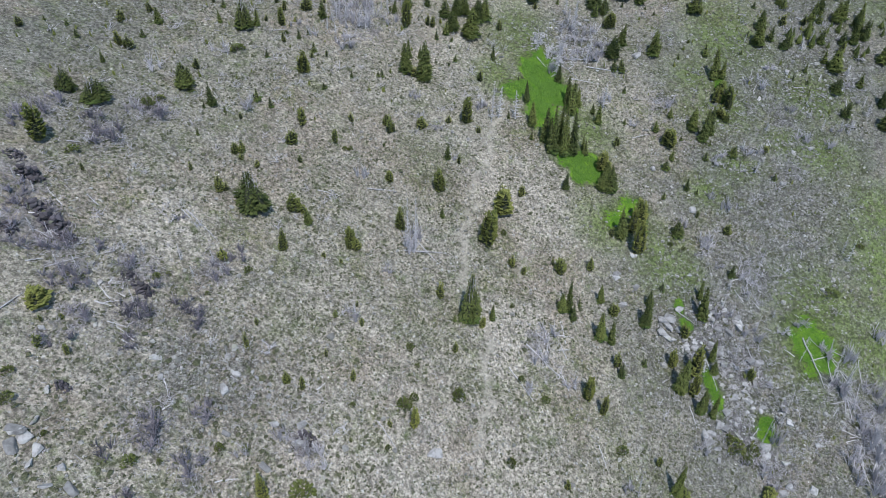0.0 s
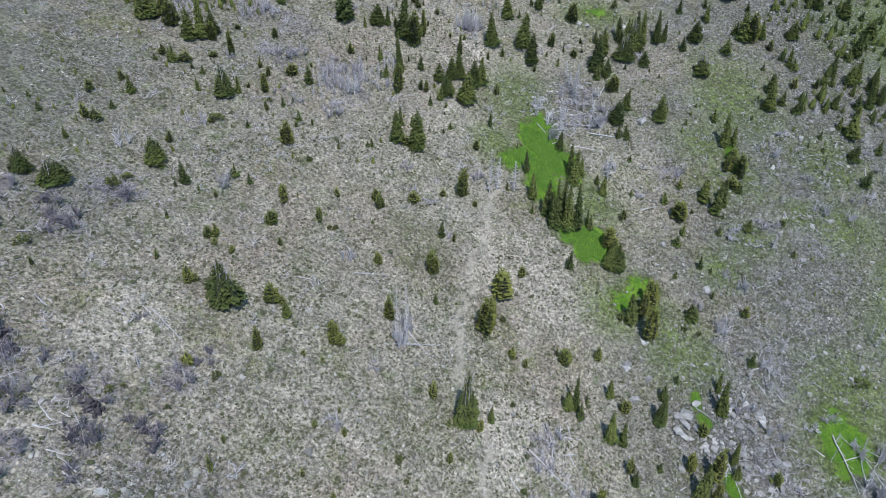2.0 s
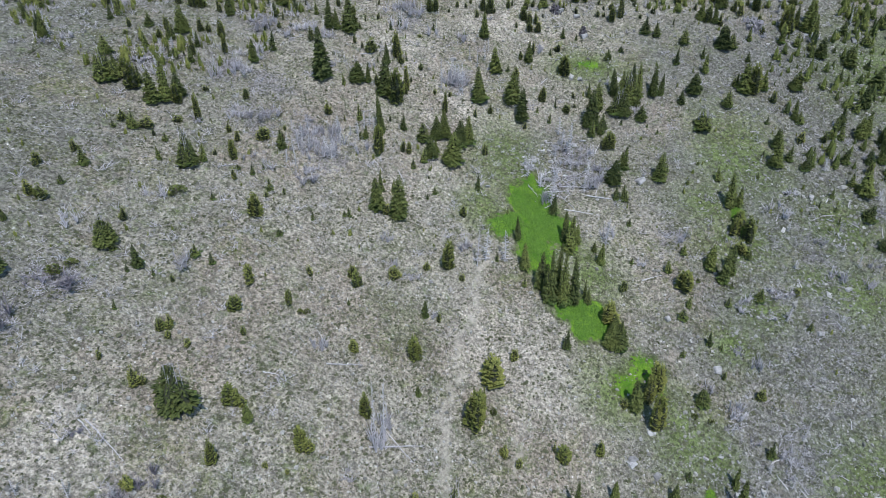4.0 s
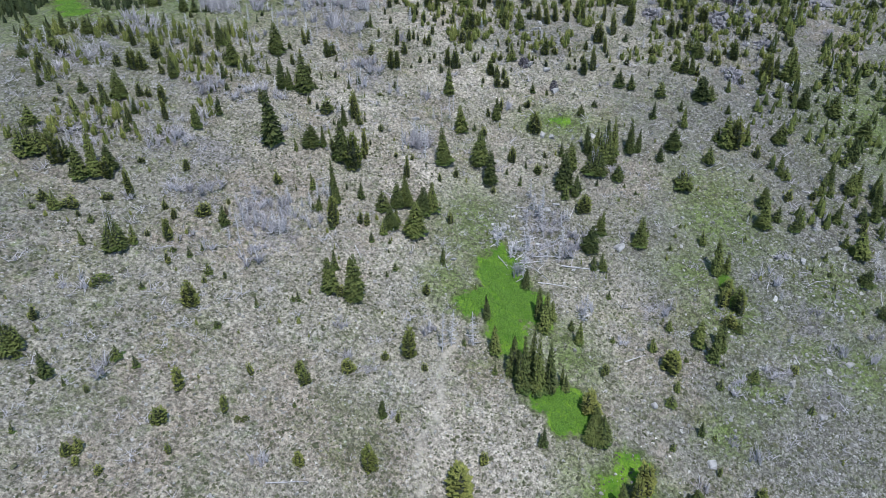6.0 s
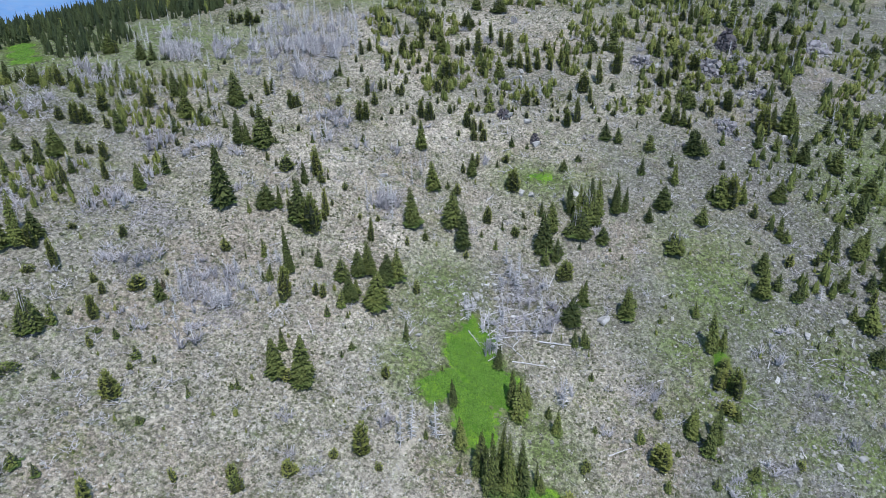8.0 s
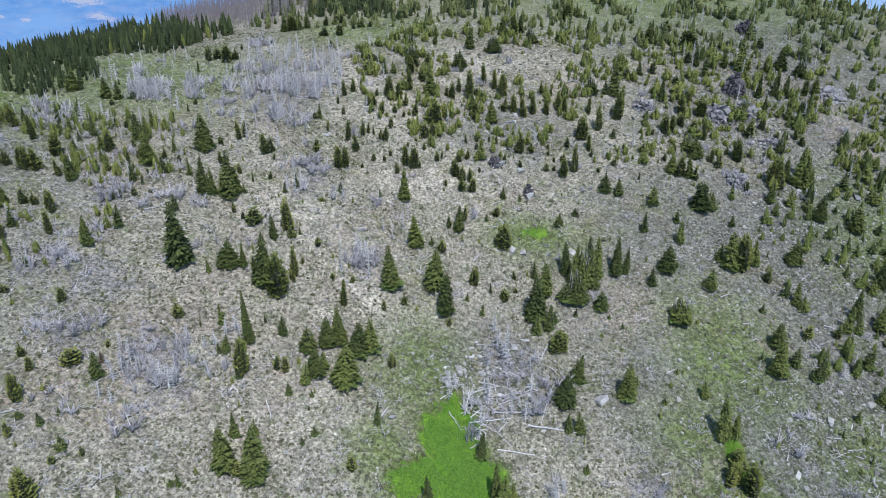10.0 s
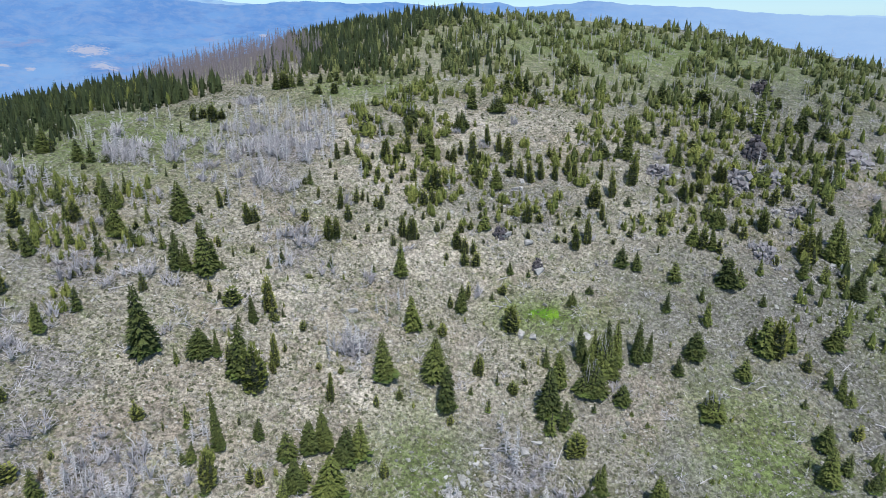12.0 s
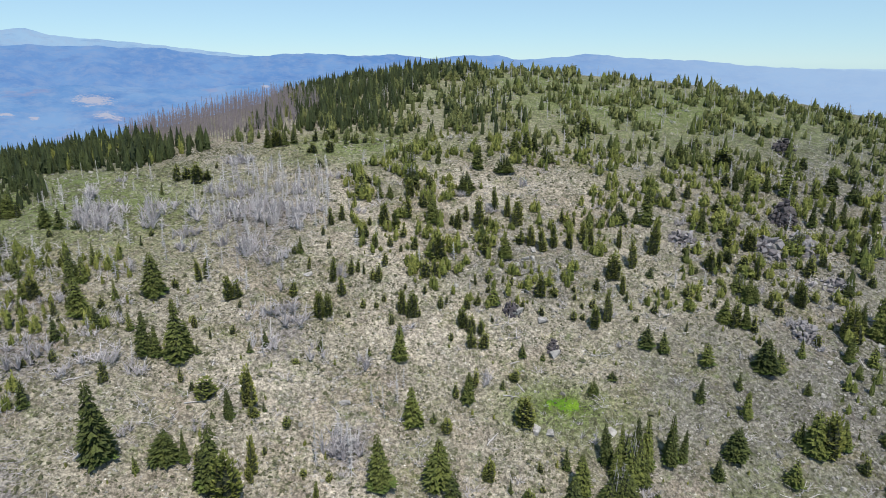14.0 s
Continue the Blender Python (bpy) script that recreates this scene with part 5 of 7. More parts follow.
pines([(63.9, 203.3, 2.1, 0.7), (66.5, 210.8, 2.8, 2.0), (71.0, 209.0, 2.1, 1.6), (73.9, 212.5, 2.6, 1.4), (76.0, 201.5, 2.0, 1.5), (77.4, 201.2, 2.0, 1.3),
    (82.6, 208.2, 3.2, 1.8), (84.4, 203.5, 2.5, 1.2), (85.6, 212.4, 2.6, 1.0), (86.3, 202.2, 2.5, 1.4), (86.7, 206.1, 2.5, 1.4), (87.4, 210.6, 5.4, 2.1),
    (92.9, 204.2, 6.3, 3.0), (93.9, 203.3, 7.3, 2.5), (97.4, 197.7, 2.7, 1.9), (100.0, 205.9, 7.4, 2.4)])
# upper slope
pines([(-54.3, 219.6, 3.1, 1.6), (-15.8, 220.9, 1.1, 1.0), (-14.1, 220.5, 1.1, 1.0), (-12.6, 229.8, 1.4, 1.1), (-9.7, 219.8, 1.7, 0.8), (2.0, 221.6, 3.7, 1.3),
    (2.3, 215.3, 1.9, 1.0), (3.7, 223.8, 3.3, 1.5), (5.4, 225.4, 2.2, 0.9), (7.3, 218.7, 2.8, 1.5), (8.6, 219.1, 2.6, 1.5), (9.1, 222.4, 2.0, 1.5),
    (10.5, 216.4, 2.6, 1.6), (11.8, 222.7, 4.8, 2.4), (13.0, 217.4, 2.1, 1.7), (14.0, 221.6, 3.9, 2.1), (15.1, 216.2, 1.7, 1.2), (15.6, 219.9, 2.6, 1.5),
    (16.6, 225.6, 4.5, 2.2), (17.7, 217.2, 2.6, 1.9), (19.2, 229.4, 3.4, 1.8), (24.8, 224.0, 2.5, 1.3), (25.8, 223.3, 4.0, 1.9), (27.6, 225.9, 3.4, 1.5)])
pines([(29.9, 223.7, 6.7, 2.2), (30.7, 217.2, 4.3, 2.1), (31.6, 224.7, 2.2, 1.5), (33.5, 229.1, 5.1, 1.8), (35.6, 227.6, 4.6, 1.8), (37.5, 220.8, 3.3, 2.1),
    (37.5, 225.4, 5.7, 2.6), (39.3, 220.2, 4.4, 2.1), (41.5, 219.0, 5.1, 2.3), (43.8, 220.0, 4.9, 2.1), (46.8, 227.3, 3.4, 1.6), (47.0, 220.4, 4.0, 1.7),
    (49.0, 226.8, 2.3, 1.3), (49.7, 222.2, 4.5, 2.2), (51.4, 222.1, 3.8, 1.7), (52.7, 228.2, 2.8, 1.6), (55.1, 228.5, 2.3, 1.4), (56.8, 221.6, 4.5, 1.5),
    (64.5, 222.7, 6.8, 2.0), (70.2, 221.9, 2.3, 1.8), (70.4, 216.9, 1.8, 1.5), (73.3, 217.9, 5.1, 2.1), (75.1, 218.4, 4.0, 1.7), (78.0, 220.7, 3.4, 2.0)])
pines([(80.5, 219.5, 2.9, 2.4), (82.2, 216.8, 5.5, 1.9), (83.7, 224.4, 4.6, 2.5), (93.0, 218.6, 4.5, 2.8), (97.2, 221.2, 3.4, 1.5), (99.7, 218.5, 2.2, 1.5),
    (101.8, 218.2, 2.2, 1.3), (104.8, 216.7, 2.7, 1.7)])
# summit slope
pines([(-31.1, 237.3, 3.7, 2.3), (-29.5, 237.8, 3.0, 1.9), (-26.8, 236.5, 4.2, 2.8), (-25.0, 237.6, 3.0, 1.9), (-24.7, 243.7, 1.5, 1.2), (-5.4, 251.2, 2.5, 2.3),
    (-1.7, 251.0, 3.5, 2.3), (5.6, 242.4, 1.7, 1.2), (7.4, 236.5, 2.4, 2.6), (13.3, 251.5, 1.0, 1.0), (20.6, 235.3, 3.5, 1.6), (86.9, 263.4, 3.6, 2.8),
    (106.7, 236.0, 4.9, 1.9)])
# lower slope
fir_clumps([(-31.5, 93.8, 7.2, 5.4), (4.6, 85.5, 10.8, 3.9)])
# slope below the meadow
fir_clumps([(-61.8, 104.0, 4.2, 3.0), (-57.3, 104.0, 4.3, 4.1)])
# beside the meadow
fir_clumps([(-47.4, 116.7, 4.8, 3.7)])
# head of the meadow
fir_clumps([(-41.0, 139.1, 6.9, 4.2)])
# slope over the meadow
fir_clumps([(-59.2, 155.6, 6.2, 4.2)])
# middle slope
fir_clumps([(47.0, 178.3, 8.0, 4.4), (44.9, 174.7, 6.3, 4.7), (62.9, 171.0, 4.9, 4.5)])
# summit slope
fir_clumps([(37.1, 243.2, 4.4, 3.9)])
# foot of the slope
round_pines([(-50.8, 63.1, 3.0, 2.7)])
# slope below the meadow
round_pines([(11.3, 110.5, 6.1, 3.8)])
# head of the meadow
rusty_firs([(-26.4, 151.3, 1.9, 1.2)])
# foot of the slope
shrubs([(-49.7, 52.7, 1.1, 1.2), (-48.6, 49.3, 1.6, 1.6), (-48.0, 68.9, 0.9, 0.9), (-44.4, 47.1, 0.8, 0.6), (-40.6, 73.7, 0.8, 1.1), (-39.4, 74.9, 0.8, 0.7),
    (-36.5, 47.2, 1.0, 1.7), (-34.2, 74.0, 0.7, 0.6), (-33.7, 48.3, 0.9, 0.6), (-28.1, 52.1, 2.0, 1.0), (-25.4, 53.2, 1.1, 0.9), (-18.2, 49.8, 2.9, 2.9),
    (-13.2, 64.5, 1.0, 0.7), (-7.9, 59.7, 1.3, 0.8), (-6.0, 66.8, 2.3, 2.0), (-4.5, 68.4, 2.1, 1.2), (-4.2, 74.1, 1.0, 0.7), (2.4, 70.8, 2.9, 1.8),
    (10.4, 62.7, 2.6, 1.2), (17.0, 74.7, 1.1, 1.3), (29.6, 69.3, 1.5, 1.9), (50.2, 74.6, 1.8, 1.4), (51.0, 73.4, 2.1, 3.0), (52.7, 71.8, 1.5, 2.0)])
shrubs([(54.2, 73.3, 1.8, 2.0)])
# lower slope
shrubs([(-56.6, 90.9, 0.7, 2.2), (-30.0, 80.8, 1.1, 1.2), (-5.4, 76.9, 1.5, 1.1), (12.2, 90.1, 1.2, 0.7), (13.0, 77.0, 1.4, 1.1), (75.9, 79.9, 1.1, 1.0)])
# slope below the meadow
shrubs([(-50.9, 108.0, 1.6, 2.1), (-49.7, 110.5, 1.0, 1.8), (-18.7, 114.3, 1.0, 0.9), (-17.7, 114.6, 1.1, 0.9), (11.5, 104.8, 1.6, 0.9), (45.6, 109.0, 1.2, 0.9),
    (48.4, 108.6, 1.1, 0.9), (77.5, 102.7, 0.9, 2.9), (86.5, 112.3, 1.2, 1.4)])
# beside the meadow
shrubs([(-41.0, 131.8, 1.4, 2.9)])
# foot of the slope
dead_thickets([(-53.7, 70.9, 3.0, 2.2), (-52.0, 73.2, 3.5, 2.6), (-49.4, 67.5, 3.8, 3.0), (-49.3, 58.1, 2.5, 2.5), (-47.2, 59.3, 2.3, 2.5), (-46.5, 63.4, 3.6, 2.6),
    (-41.0, 73.0, 2.8, 2.7), (-41.4, 67.3, 4.8, 3.0), (-40.6, 62.1, 2.8, 2.9), (-38.7, 47.6, 3.8, 2.0), (-36.9, 70.8, 4.0, 2.4),
    (-36.0, 43.1, 2.9, 1.9), (-35.8, 52.3, 5.9, 3.4), (-34.4, 69.1, 4.1, 2.9), (-31.3, 48.6, 5.2, 2.0), (-30.9, 56.4, 3.8, 2.2), (-26.0, 52.9, 3.3, 1.9),
    (-21.6, 57.0, 4.6, 2.3), (-18.3, 56.2, 6.0, 2.7), (-17.1, 54.7, 6.1, 3.0), (29.6, 63.3, 6.0, 1.8), (44.4, 72.0, 5.9, 2.5), (55.4, 70.0, 5.9, 2.4)])
dead_thickets([(57.1, 68.5, 4.4, 2.9), (73.9, 72.9, 8.6, 3.4), (75.3, 70.5, 10.1, 4.0), (78.4, 69.9, 11.4, 3.6), (79.3, 74.3, 12.7, 3.7)])
# lower slope
dead_thickets([(-63.9, 92.3, 2.6, 2.2), (-59.4, 79.7, 2.6, 2.6), (-58.2, 75.6, 2.6, 2.2),
    (-48.1, 75.3, 2.7, 2.4), (-40.5, 86.1, 2.0, 1.7), (-33.8, 78.3, 5.2, 2.5), (-31.9, 82.7, 4.3, 2.3), (-14.4, 79.4, 4.8, 2.7), (-9.2, 90.3, 3.0, 2.1),
    (14.2, 75.9, 4.2, 2.3), (16.6, 81.4, 5.5, 2.5), (18.5, 86.0, 5.5, 3.4), (21.9, 78.8, 2.8, 2.9), (58.9, 92.8, 7.0, 3.2), (59.1, 75.7, 10.2, 2.0),
    (73.2, 91.2, 6.9, 2.6), (73.9, 85.5, 11.2, 3.6), (77.0, 90.5, 8.3, 2.8), (77.1, 77.6, 12.7, 4.1), (81.7, 83.4, 11.1, 3.2)])
# slope below the meadow
dead_thickets([(-62.7, 95.8, 5.3, 3.0), (-56.8, 100.9, 2.8, 3.7), (-53.6, 97.0, 5.7, 3.6), (-52.1, 105.5, 3.0, 2.9), (-49.7, 106.4, 4.0, 4.3), (-15.2, 109.3, 6.1, 2.3),
    (-6.0, 96.2, 10.0, 3.0), (-5.1, 99.0, 7.6, 2.5), (48.8, 113.7, 4.1, 2.3), (53.4, 110.0, 6.9, 3.0), (54.0, 96.4, 5.0, 3.3), (60.4, 104.5, 4.1, 3.4),
    (85.9, 95.2, 6.8, 3.3)])
# beside the meadow
dead_thickets([(-52.9, 118.3, 5.2, 2.7), (-43.8, 129.9, 4.5, 3.3), (-37.2, 116.3, 4.5, 3.8), (-5.8, 134.1, 3.8, 2.4), (-5.1, 128.1, 3.8, 2.1), (-1.0, 127.2, 1.8, 2.8),
    (1.8, 120.0, 3.1, 2.7), (56.7, 120.5, 4.1, 1.7), (58.7, 118.2, 5.4, 2.4), (59.6, 128.4, 4.1, 3.2), (66.6, 131.5, 3.2, 3.7), (85.8, 134.2, 4.0, 2.5)])
# head of the meadow
dead_thickets([(-41.8, 150.2, 3.0, 2.8), (-27.6, 143.5, 3.6, 2.9), (-21.9, 151.4, 5.4, 2.5), (-20.6, 143.1, 4.9, 4.9), (-18.1, 151.1, 7.5, 4.3), (8.1, 135.4, 5.3, 2.9),
    (24.8, 149.9, 7.1, 2.5), (36.7, 142.7, 6.0, 2.6), (42.3, 137.1, 2.7, 2.0), (51.0, 143.1, 4.9, 2.8), (73.5, 149.4, 5.4, 4.0), (79.6, 135.0, 5.3, 3.3)])
# slope over the meadow
dead_thickets([(-56.2, 163.3, 2.0, 3.0), (-53.9, 164.7, 2.4, 4.1), (-41.7, 163.4, 5.2, 3.1), (-36.4, 153.3, 3.1, 2.9), (-34.2, 155.3, 3.8, 3.5), (-31.4, 155.5, 4.2, 4.3),
    (-29.4, 156.8, 3.8, 3.6), (-23.3, 154.1, 4.3, 2.6), (-18.3, 156.3, 5.5, 3.6), (-15.8, 153.8, 6.3, 3.8), (-12.0, 153.6, 4.6, 3.3), (35.0, 155.6, 6.8, 5.4),
    (39.1, 159.6, 4.9, 4.4)])
# middle slope
dead_thickets([(-64.1, 178.2, 3.1, 3.3), (-38.8, 167.3, 4.3, 3.8), (-36.6, 166.5, 4.3, 3.8), (-35.0, 173.2, 4.4, 3.3), (-19.6, 175.0, 3.5, 2.2), (-11.1, 177.6, 2.8, 1.8),
    (7.0, 179.2, 6.2, 4.7), (8.7, 178.1, 7.4, 4.7)])
# slope below the bench
dead_thickets([(-64.3, 182.7, 3.2, 3.4), (-64.1, 189.0, 4.0, 4.6), (-60.5, 188.4, 4.0, 4.6), (-58.5, 194.1, 3.4, 3.6), (-36.8, 184.3, 3.3, 3.8), (-35.2, 181.8, 4.5, 4.1),
    (-33.5, 184.2, 4.6, 3.5), (-30.1, 181.5, 3.2, 3.0), (-27.3, 185.2, 3.3, 3.9), (-25.2, 184.9, 4.2, 3.5), (-20.7, 184.5, 4.7, 2.8), (-5.0, 192.4, 6.2, 3.7),
    (2.3, 192.4, 5.0, 3.0), (9.7, 192.2, 4.6, 3.2), (28.5, 191.6, 3.9, 2.5), (48.7, 184.7, 1.3, 2.0)])
# bench
dead_thickets([(-58.6, 210.4, 6.1, 3.9), (-53.7, 206.9, 6.1, 3.8), (-53.5, 202.1, 4.8, 3.8), (-50.8, 205.5, 4.8, 3.8), (-28.9, 203.6, 2.8, 3.3), (-23.6, 214.5, 3.7, 3.0),
    (-21.5, 211.2, 5.1, 4.0), (-13.7, 212.6, 6.5, 5.4), (-11.6, 204.4, 2.3, 2.8), (-11.3, 211.7, 5.1, 3.9), (-9.8, 213.2, 6.5, 4.9), (-7.6, 197.8, 4.7, 3.5),
    (-7.3, 210.9, 5.1, 3.9), (-5.8, 212.7, 5.2, 4.0), (-4.0, 199.8, 5.1, 5.1), (-3.9, 204.7, 3.9, 2.8), (-1.5, 198.5, 6.3, 5.1), (4.9, 209.1, 5.2, 2.1),
    (15.1, 199.7, 1.8, 3.9), (51.2, 205.5, 2.1, 1.9), (51.9, 199.6, 1.9, 2.6)])
# upper slope
dead_thickets([(-46.2, 232.5, 5.6, 2.2), (-45.4, 229.3, 4.4, 4.4), (-42.9, 221.0, 5.2, 5.2), (-42.8, 217.4, 4.1, 3.6), (-39.9, 219.9, 5.2, 5.1), (-39.7, 217.9, 5.1, 5.4),
    (-38.4, 221.4, 5.2, 5.0), (-37.1, 216.7, 4.1, 4.4), (-31.6, 224.0, 6.5, 3.2), (-30.9, 221.6, 5.2, 5.0), (-29.0, 217.6, 5.2, 4.1), (-28.7, 225.0, 5.3, 4.2),
    (-22.2, 216.6, 3.1, 3.6), (-22.1, 231.7, 5.7, 3.4), (-21.4, 222.2, 6.6, 5.6), (-18.3, 229.4, 4.5, 4.4), (-17.0, 219.7, 7.9, 5.5), (-16.2, 225.2, 5.5, 4.3),
    (-15.5, 231.9, 4.5, 4.5), (-13.2, 222.8, 8.0, 6.2), (-12.0, 225.6, 6.6, 4.3), (-9.3, 222.0, 5.4, 4.2), (-9.2, 225.9, 8.1, 6.3), (-7.7, 232.3, 5.7, 4.5)])
dead_thickets([(-6.1, 220.9, 8.0, 5.6), (-5.4, 224.3, 5.5, 4.3), (-4.4, 232.5, 5.7, 4.5), (-3.4, 225.5, 6.6, 4.3), (-1.4, 226.6, 6.7, 4.4), (7.3, 226.5, 3.4, 2.2),
    (27.0, 233.9, 2.3, 2.3), (32.9, 229.0, 4.1, 2.3), (55.5, 233.0, 2.8, 2.8), (69.0, 223.3, 2.3, 1.5)])
# summit slope
dead_thickets([(-42.5, 238.7, 2.3, 2.8), (-22.6, 247.8, 5.0, 3.7), (-21.0, 245.9, 4.9, 4.9), (-18.8, 247.4, 3.7, 3.7), (0.6, 238.5, 3.6, 2.4), (2.8, 239.8, 2.4, 3.6),
    (13.5, 242.7, 3.7, 3.6), (40.4, 238.5, 4.8, 1.9)])
# foot of the slope
snags([(-41.5, 67.7, 3.8, 0.9), (31.4, 62.8, 7.5, 0.9), (55.3, 73.5, 8.8, 0.8)])
# lower slope
snags([(54.5, 88.3, 8.5, 0.6), (60.7, 77.7, 8.7, 0.6), (67.7, 89.7, 5.6, 0.6), (72.1, 85.3, 11.2, 0.8)])
# slope below the meadow
snags([(-6.3, 96.7, 11.3, 1.2), (-5.0, 97.8, 10.1, 1.2), (61.8, 102.9, 4.7, 0.9), (63.9, 106.9, 4.1, 0.9), (82.2, 110.6, 5.4, 0.9), (82.7, 109.0, 5.9, 1.2)])
# beside the meadow
snags([(10.4, 132.2, 7.9, 1.9), (12.0, 133.7, 7.3, 2.2), (15.7, 134.3, 6.7, 2.5)])
# head of the meadow
snags([(26.3, 149.3, 7.3, 3.1), (36.0, 140.7, 6.2, 2.5)])
# slope over the meadow
snags([(-48.0, 154.9, 5.0, 0.8), (22.1, 155.3, 5.4, 1.6), (31.7, 161.8, 8.6, 2.2)])
# middle slope
snags([(4.6, 175.7, 7.3, 1.4), (7.3, 178.2, 6.0, 0.6), (9.2, 175.2, 7.4, 1.6)])
# slope below the bench
snags([(-22.0, 185.9, 3.5, 0.9), (-4.9, 190.7, 7.4, 1.0), (11.5, 185.6, 3.6, 1.1), (13.2, 184.1, 5.4, 0.8), (15.0, 186.8, 5.1, 1.0), (15.9, 189.0, 3.7, 0.8)])
# bench
snags([(-5.9, 198.2, 4.7, 0.5), (51.2, 205.5, 5.2, 0.8)])
# upper slope
snags([(-36.4, 218.0, 5.2, 1.1), (-30.4, 218.4, 3.9, 1.1), (-24.6, 226.7, 4.4, 0.9)])
# summit slope
snags([(-52.9, 242.8, 3.6, 0.6), (-46.5, 235.9, 5.7, 0.7), (-21.4, 253.1, 3.1, 0.8), (110.4, 253.1, 4.0, 0.8)])
# foot of the slope
boulders([(-49.2, 59.9, 1.1), (-47.3, 68.8, 1.2), (-46.7, 46.7, 2.5), (-46.3, 52.2, 1.3), (-46.3, 69.5, 1.1), (-46.2, 44.1, 1.1),
    (-45.8, 48.3, 1.5), (-44.5, 43.5, 1.5), (-42.4, 41.8, 1.6), (-41.8, 44.1, 1.1), (-36.4, 59.1, 1.0), (-27.9, 54.5, 1.2),
    (-22.9, 58.2, 1.8), (-22.9, 51.8, 1.9), (-19.4, 59.1, 2.0), (-19.4, 56.3, 2.3), (-1.8, 61.1, 2.0), (45.5, 74.8, 2.6),
    (46.9, 74.1, 1.8), (50.7, 74.2, 1.8), (57.0, 74.2, 3.0), (58.4, 67.4, 2.1), (60.3, 72.3, 1.8), (64.5, 68.5, 2.4)])
# lower slope
boulders([(38.4, 93.7, 1.5), (40.7, 91.5, 2.8), (41.7, 90.6, 2.3), (42.9, 94.4, 3.9), (44.3, 92.5, 2.3), (45.1, 91.1, 1.9),
    (45.3, 89.1, 2.1), (45.3, 81.3, 1.6), (49.1, 76.7, 2.6), (50.8, 79.2, 2.2), (51.0, 89.9, 1.7), (52.1, 87.5, 2.1),
    (53.0, 81.9, 1.9), (54.5, 93.3, 2.4), (55.0, 90.3, 1.7), (57.0, 94.6, 3.7), (57.9, 88.7, 3.0), (67.7, 75.8, 1.6)])
# slope below the meadow
boulders([(33.3, 100.9, 2.4), (34.2, 95.7, 1.7), (37.1, 99.5, 1.5), (37.5, 105.8, 1.6), (50.6, 96.0, 1.5)])
# beside the meadow
boulders([(1.9, 126.7, 0.9), (44.9, 126.0, 1.2), (51.9, 117.4, 2.1), (73.1, 124.7, 1.5), (77.5, 132.2, 1.7), (81.6, 133.1, 1.8)])
# head of the meadow
boulders([(13.6, 151.4, 1.8)])
# slope over the meadow
boulders([(33.4, 165.2, 2.2), (46.1, 156.6, 3.4), (72.2, 162.1, 1.1)])
# middle slope
boulders([(-22.9, 170.6, 2.0), (-12.4, 174.0, 1.9), (35.3, 166.7, 1.8)])
# slope below the bench
boulders([(7.5, 185.3, 1.8), (35.1, 184.5, 2.0), (37.3, 184.2, 1.8), (46.4, 185.1, 2.0)])
# bench
boulders([(-0.6, 208.1, 1.7), (5.5, 208.8, 0.8), (34.7, 205.2, 4.0), (39.1, 203.3, 2.3), (40.2, 197.3, 3.1), (110.3, 201.9, 3.5)])
# upper slope
boulders([(38.0, 216.6, 1.7), (46.3, 216.1, 1.5), (71.4, 223.6, 3.3), (74.1, 224.8, 3.4), (76.9, 218.5, 2.9)])
# foot of the slope
logs([(-53.4, 60.1, -52.4, 63.5), (-51.8, 69.0, -48.8, 72.6), (-44.3, 44.3, -43.4, 45.8), (-41.6, 62.4, -39.2, 61.5), (-36.0, 59.1, -34.9, 57.1), (-27.9, 48.1, -25.6, 49.3),
    (-18.3, 65.2, -17.3, 66.5), (-9.7, 63.5, -7.0, 60.2), (25.6, 69.4, 26.6, 66.1)])
# lower slope
logs([(-40.8, 87.5, -39.0, 86.1), (-40.2, 87.9, -35.0, 84.1), (11.0, 78.9, 15.0, 74.2), (14.3, 83.8, 20.8, 78.5), (31.2, 86.2, 33.0, 84.1), (43.8, 79.2, 44.6, 75.6),
    (48.8, 87.6, 50.0, 82.9), (69.3, 93.8, 71.6, 85.3), (70.0, 89.9, 75.0, 91.3)])
# slope below the meadow
logs([(-14.0, 106.4, -8.9, 107.8), (-7.0, 95.2, 0.6, 97.4), (-4.5, 98.0, -1.0, 94.5), (44.9, 95.8, 47.9, 94.1)])
# beside the meadow
logs([(41.7, 133.4, 45.8, 134.8), (57.1, 134.5, 59.6, 137.5)])
# head of the meadow
logs([(-9.2, 151.9, -7.1, 149.4), (-4.3, 150.7, -3.1, 148.0), (25.0, 151.7, 31.4, 152.9), (28.8, 148.1, 36.0, 147.4)])
# slope over the meadow
logs([(22.0, 153.2, 23.8, 150.4), (26.9, 158.8, 32.2, 157.9), (28.7, 153.9, 36.9, 154.1), (29.7, 155.2, 36.6, 158.2), (30.3, 155.9, 36.1, 159.2), (33.9, 152.1, 41.8, 151.3),
    (36.6, 152.0, 41.8, 151.6), (37.3, 155.7, 35.5, 151.9), (37.6, 163.5, 39.2, 166.2), (57.2, 161.0, 59.8, 162.2)])
# middle slope
logs([(88.0, 179.6, 90.5, 181.3), (88.5, 170.6, 91.6, 169.2)])
# slope below the bench
logs([(-28.9, 180.2, -25.9, 182.0), (-13.6, 180.8, -10.3, 181.8), (30.8, 189.5, 33.3, 189.6)])

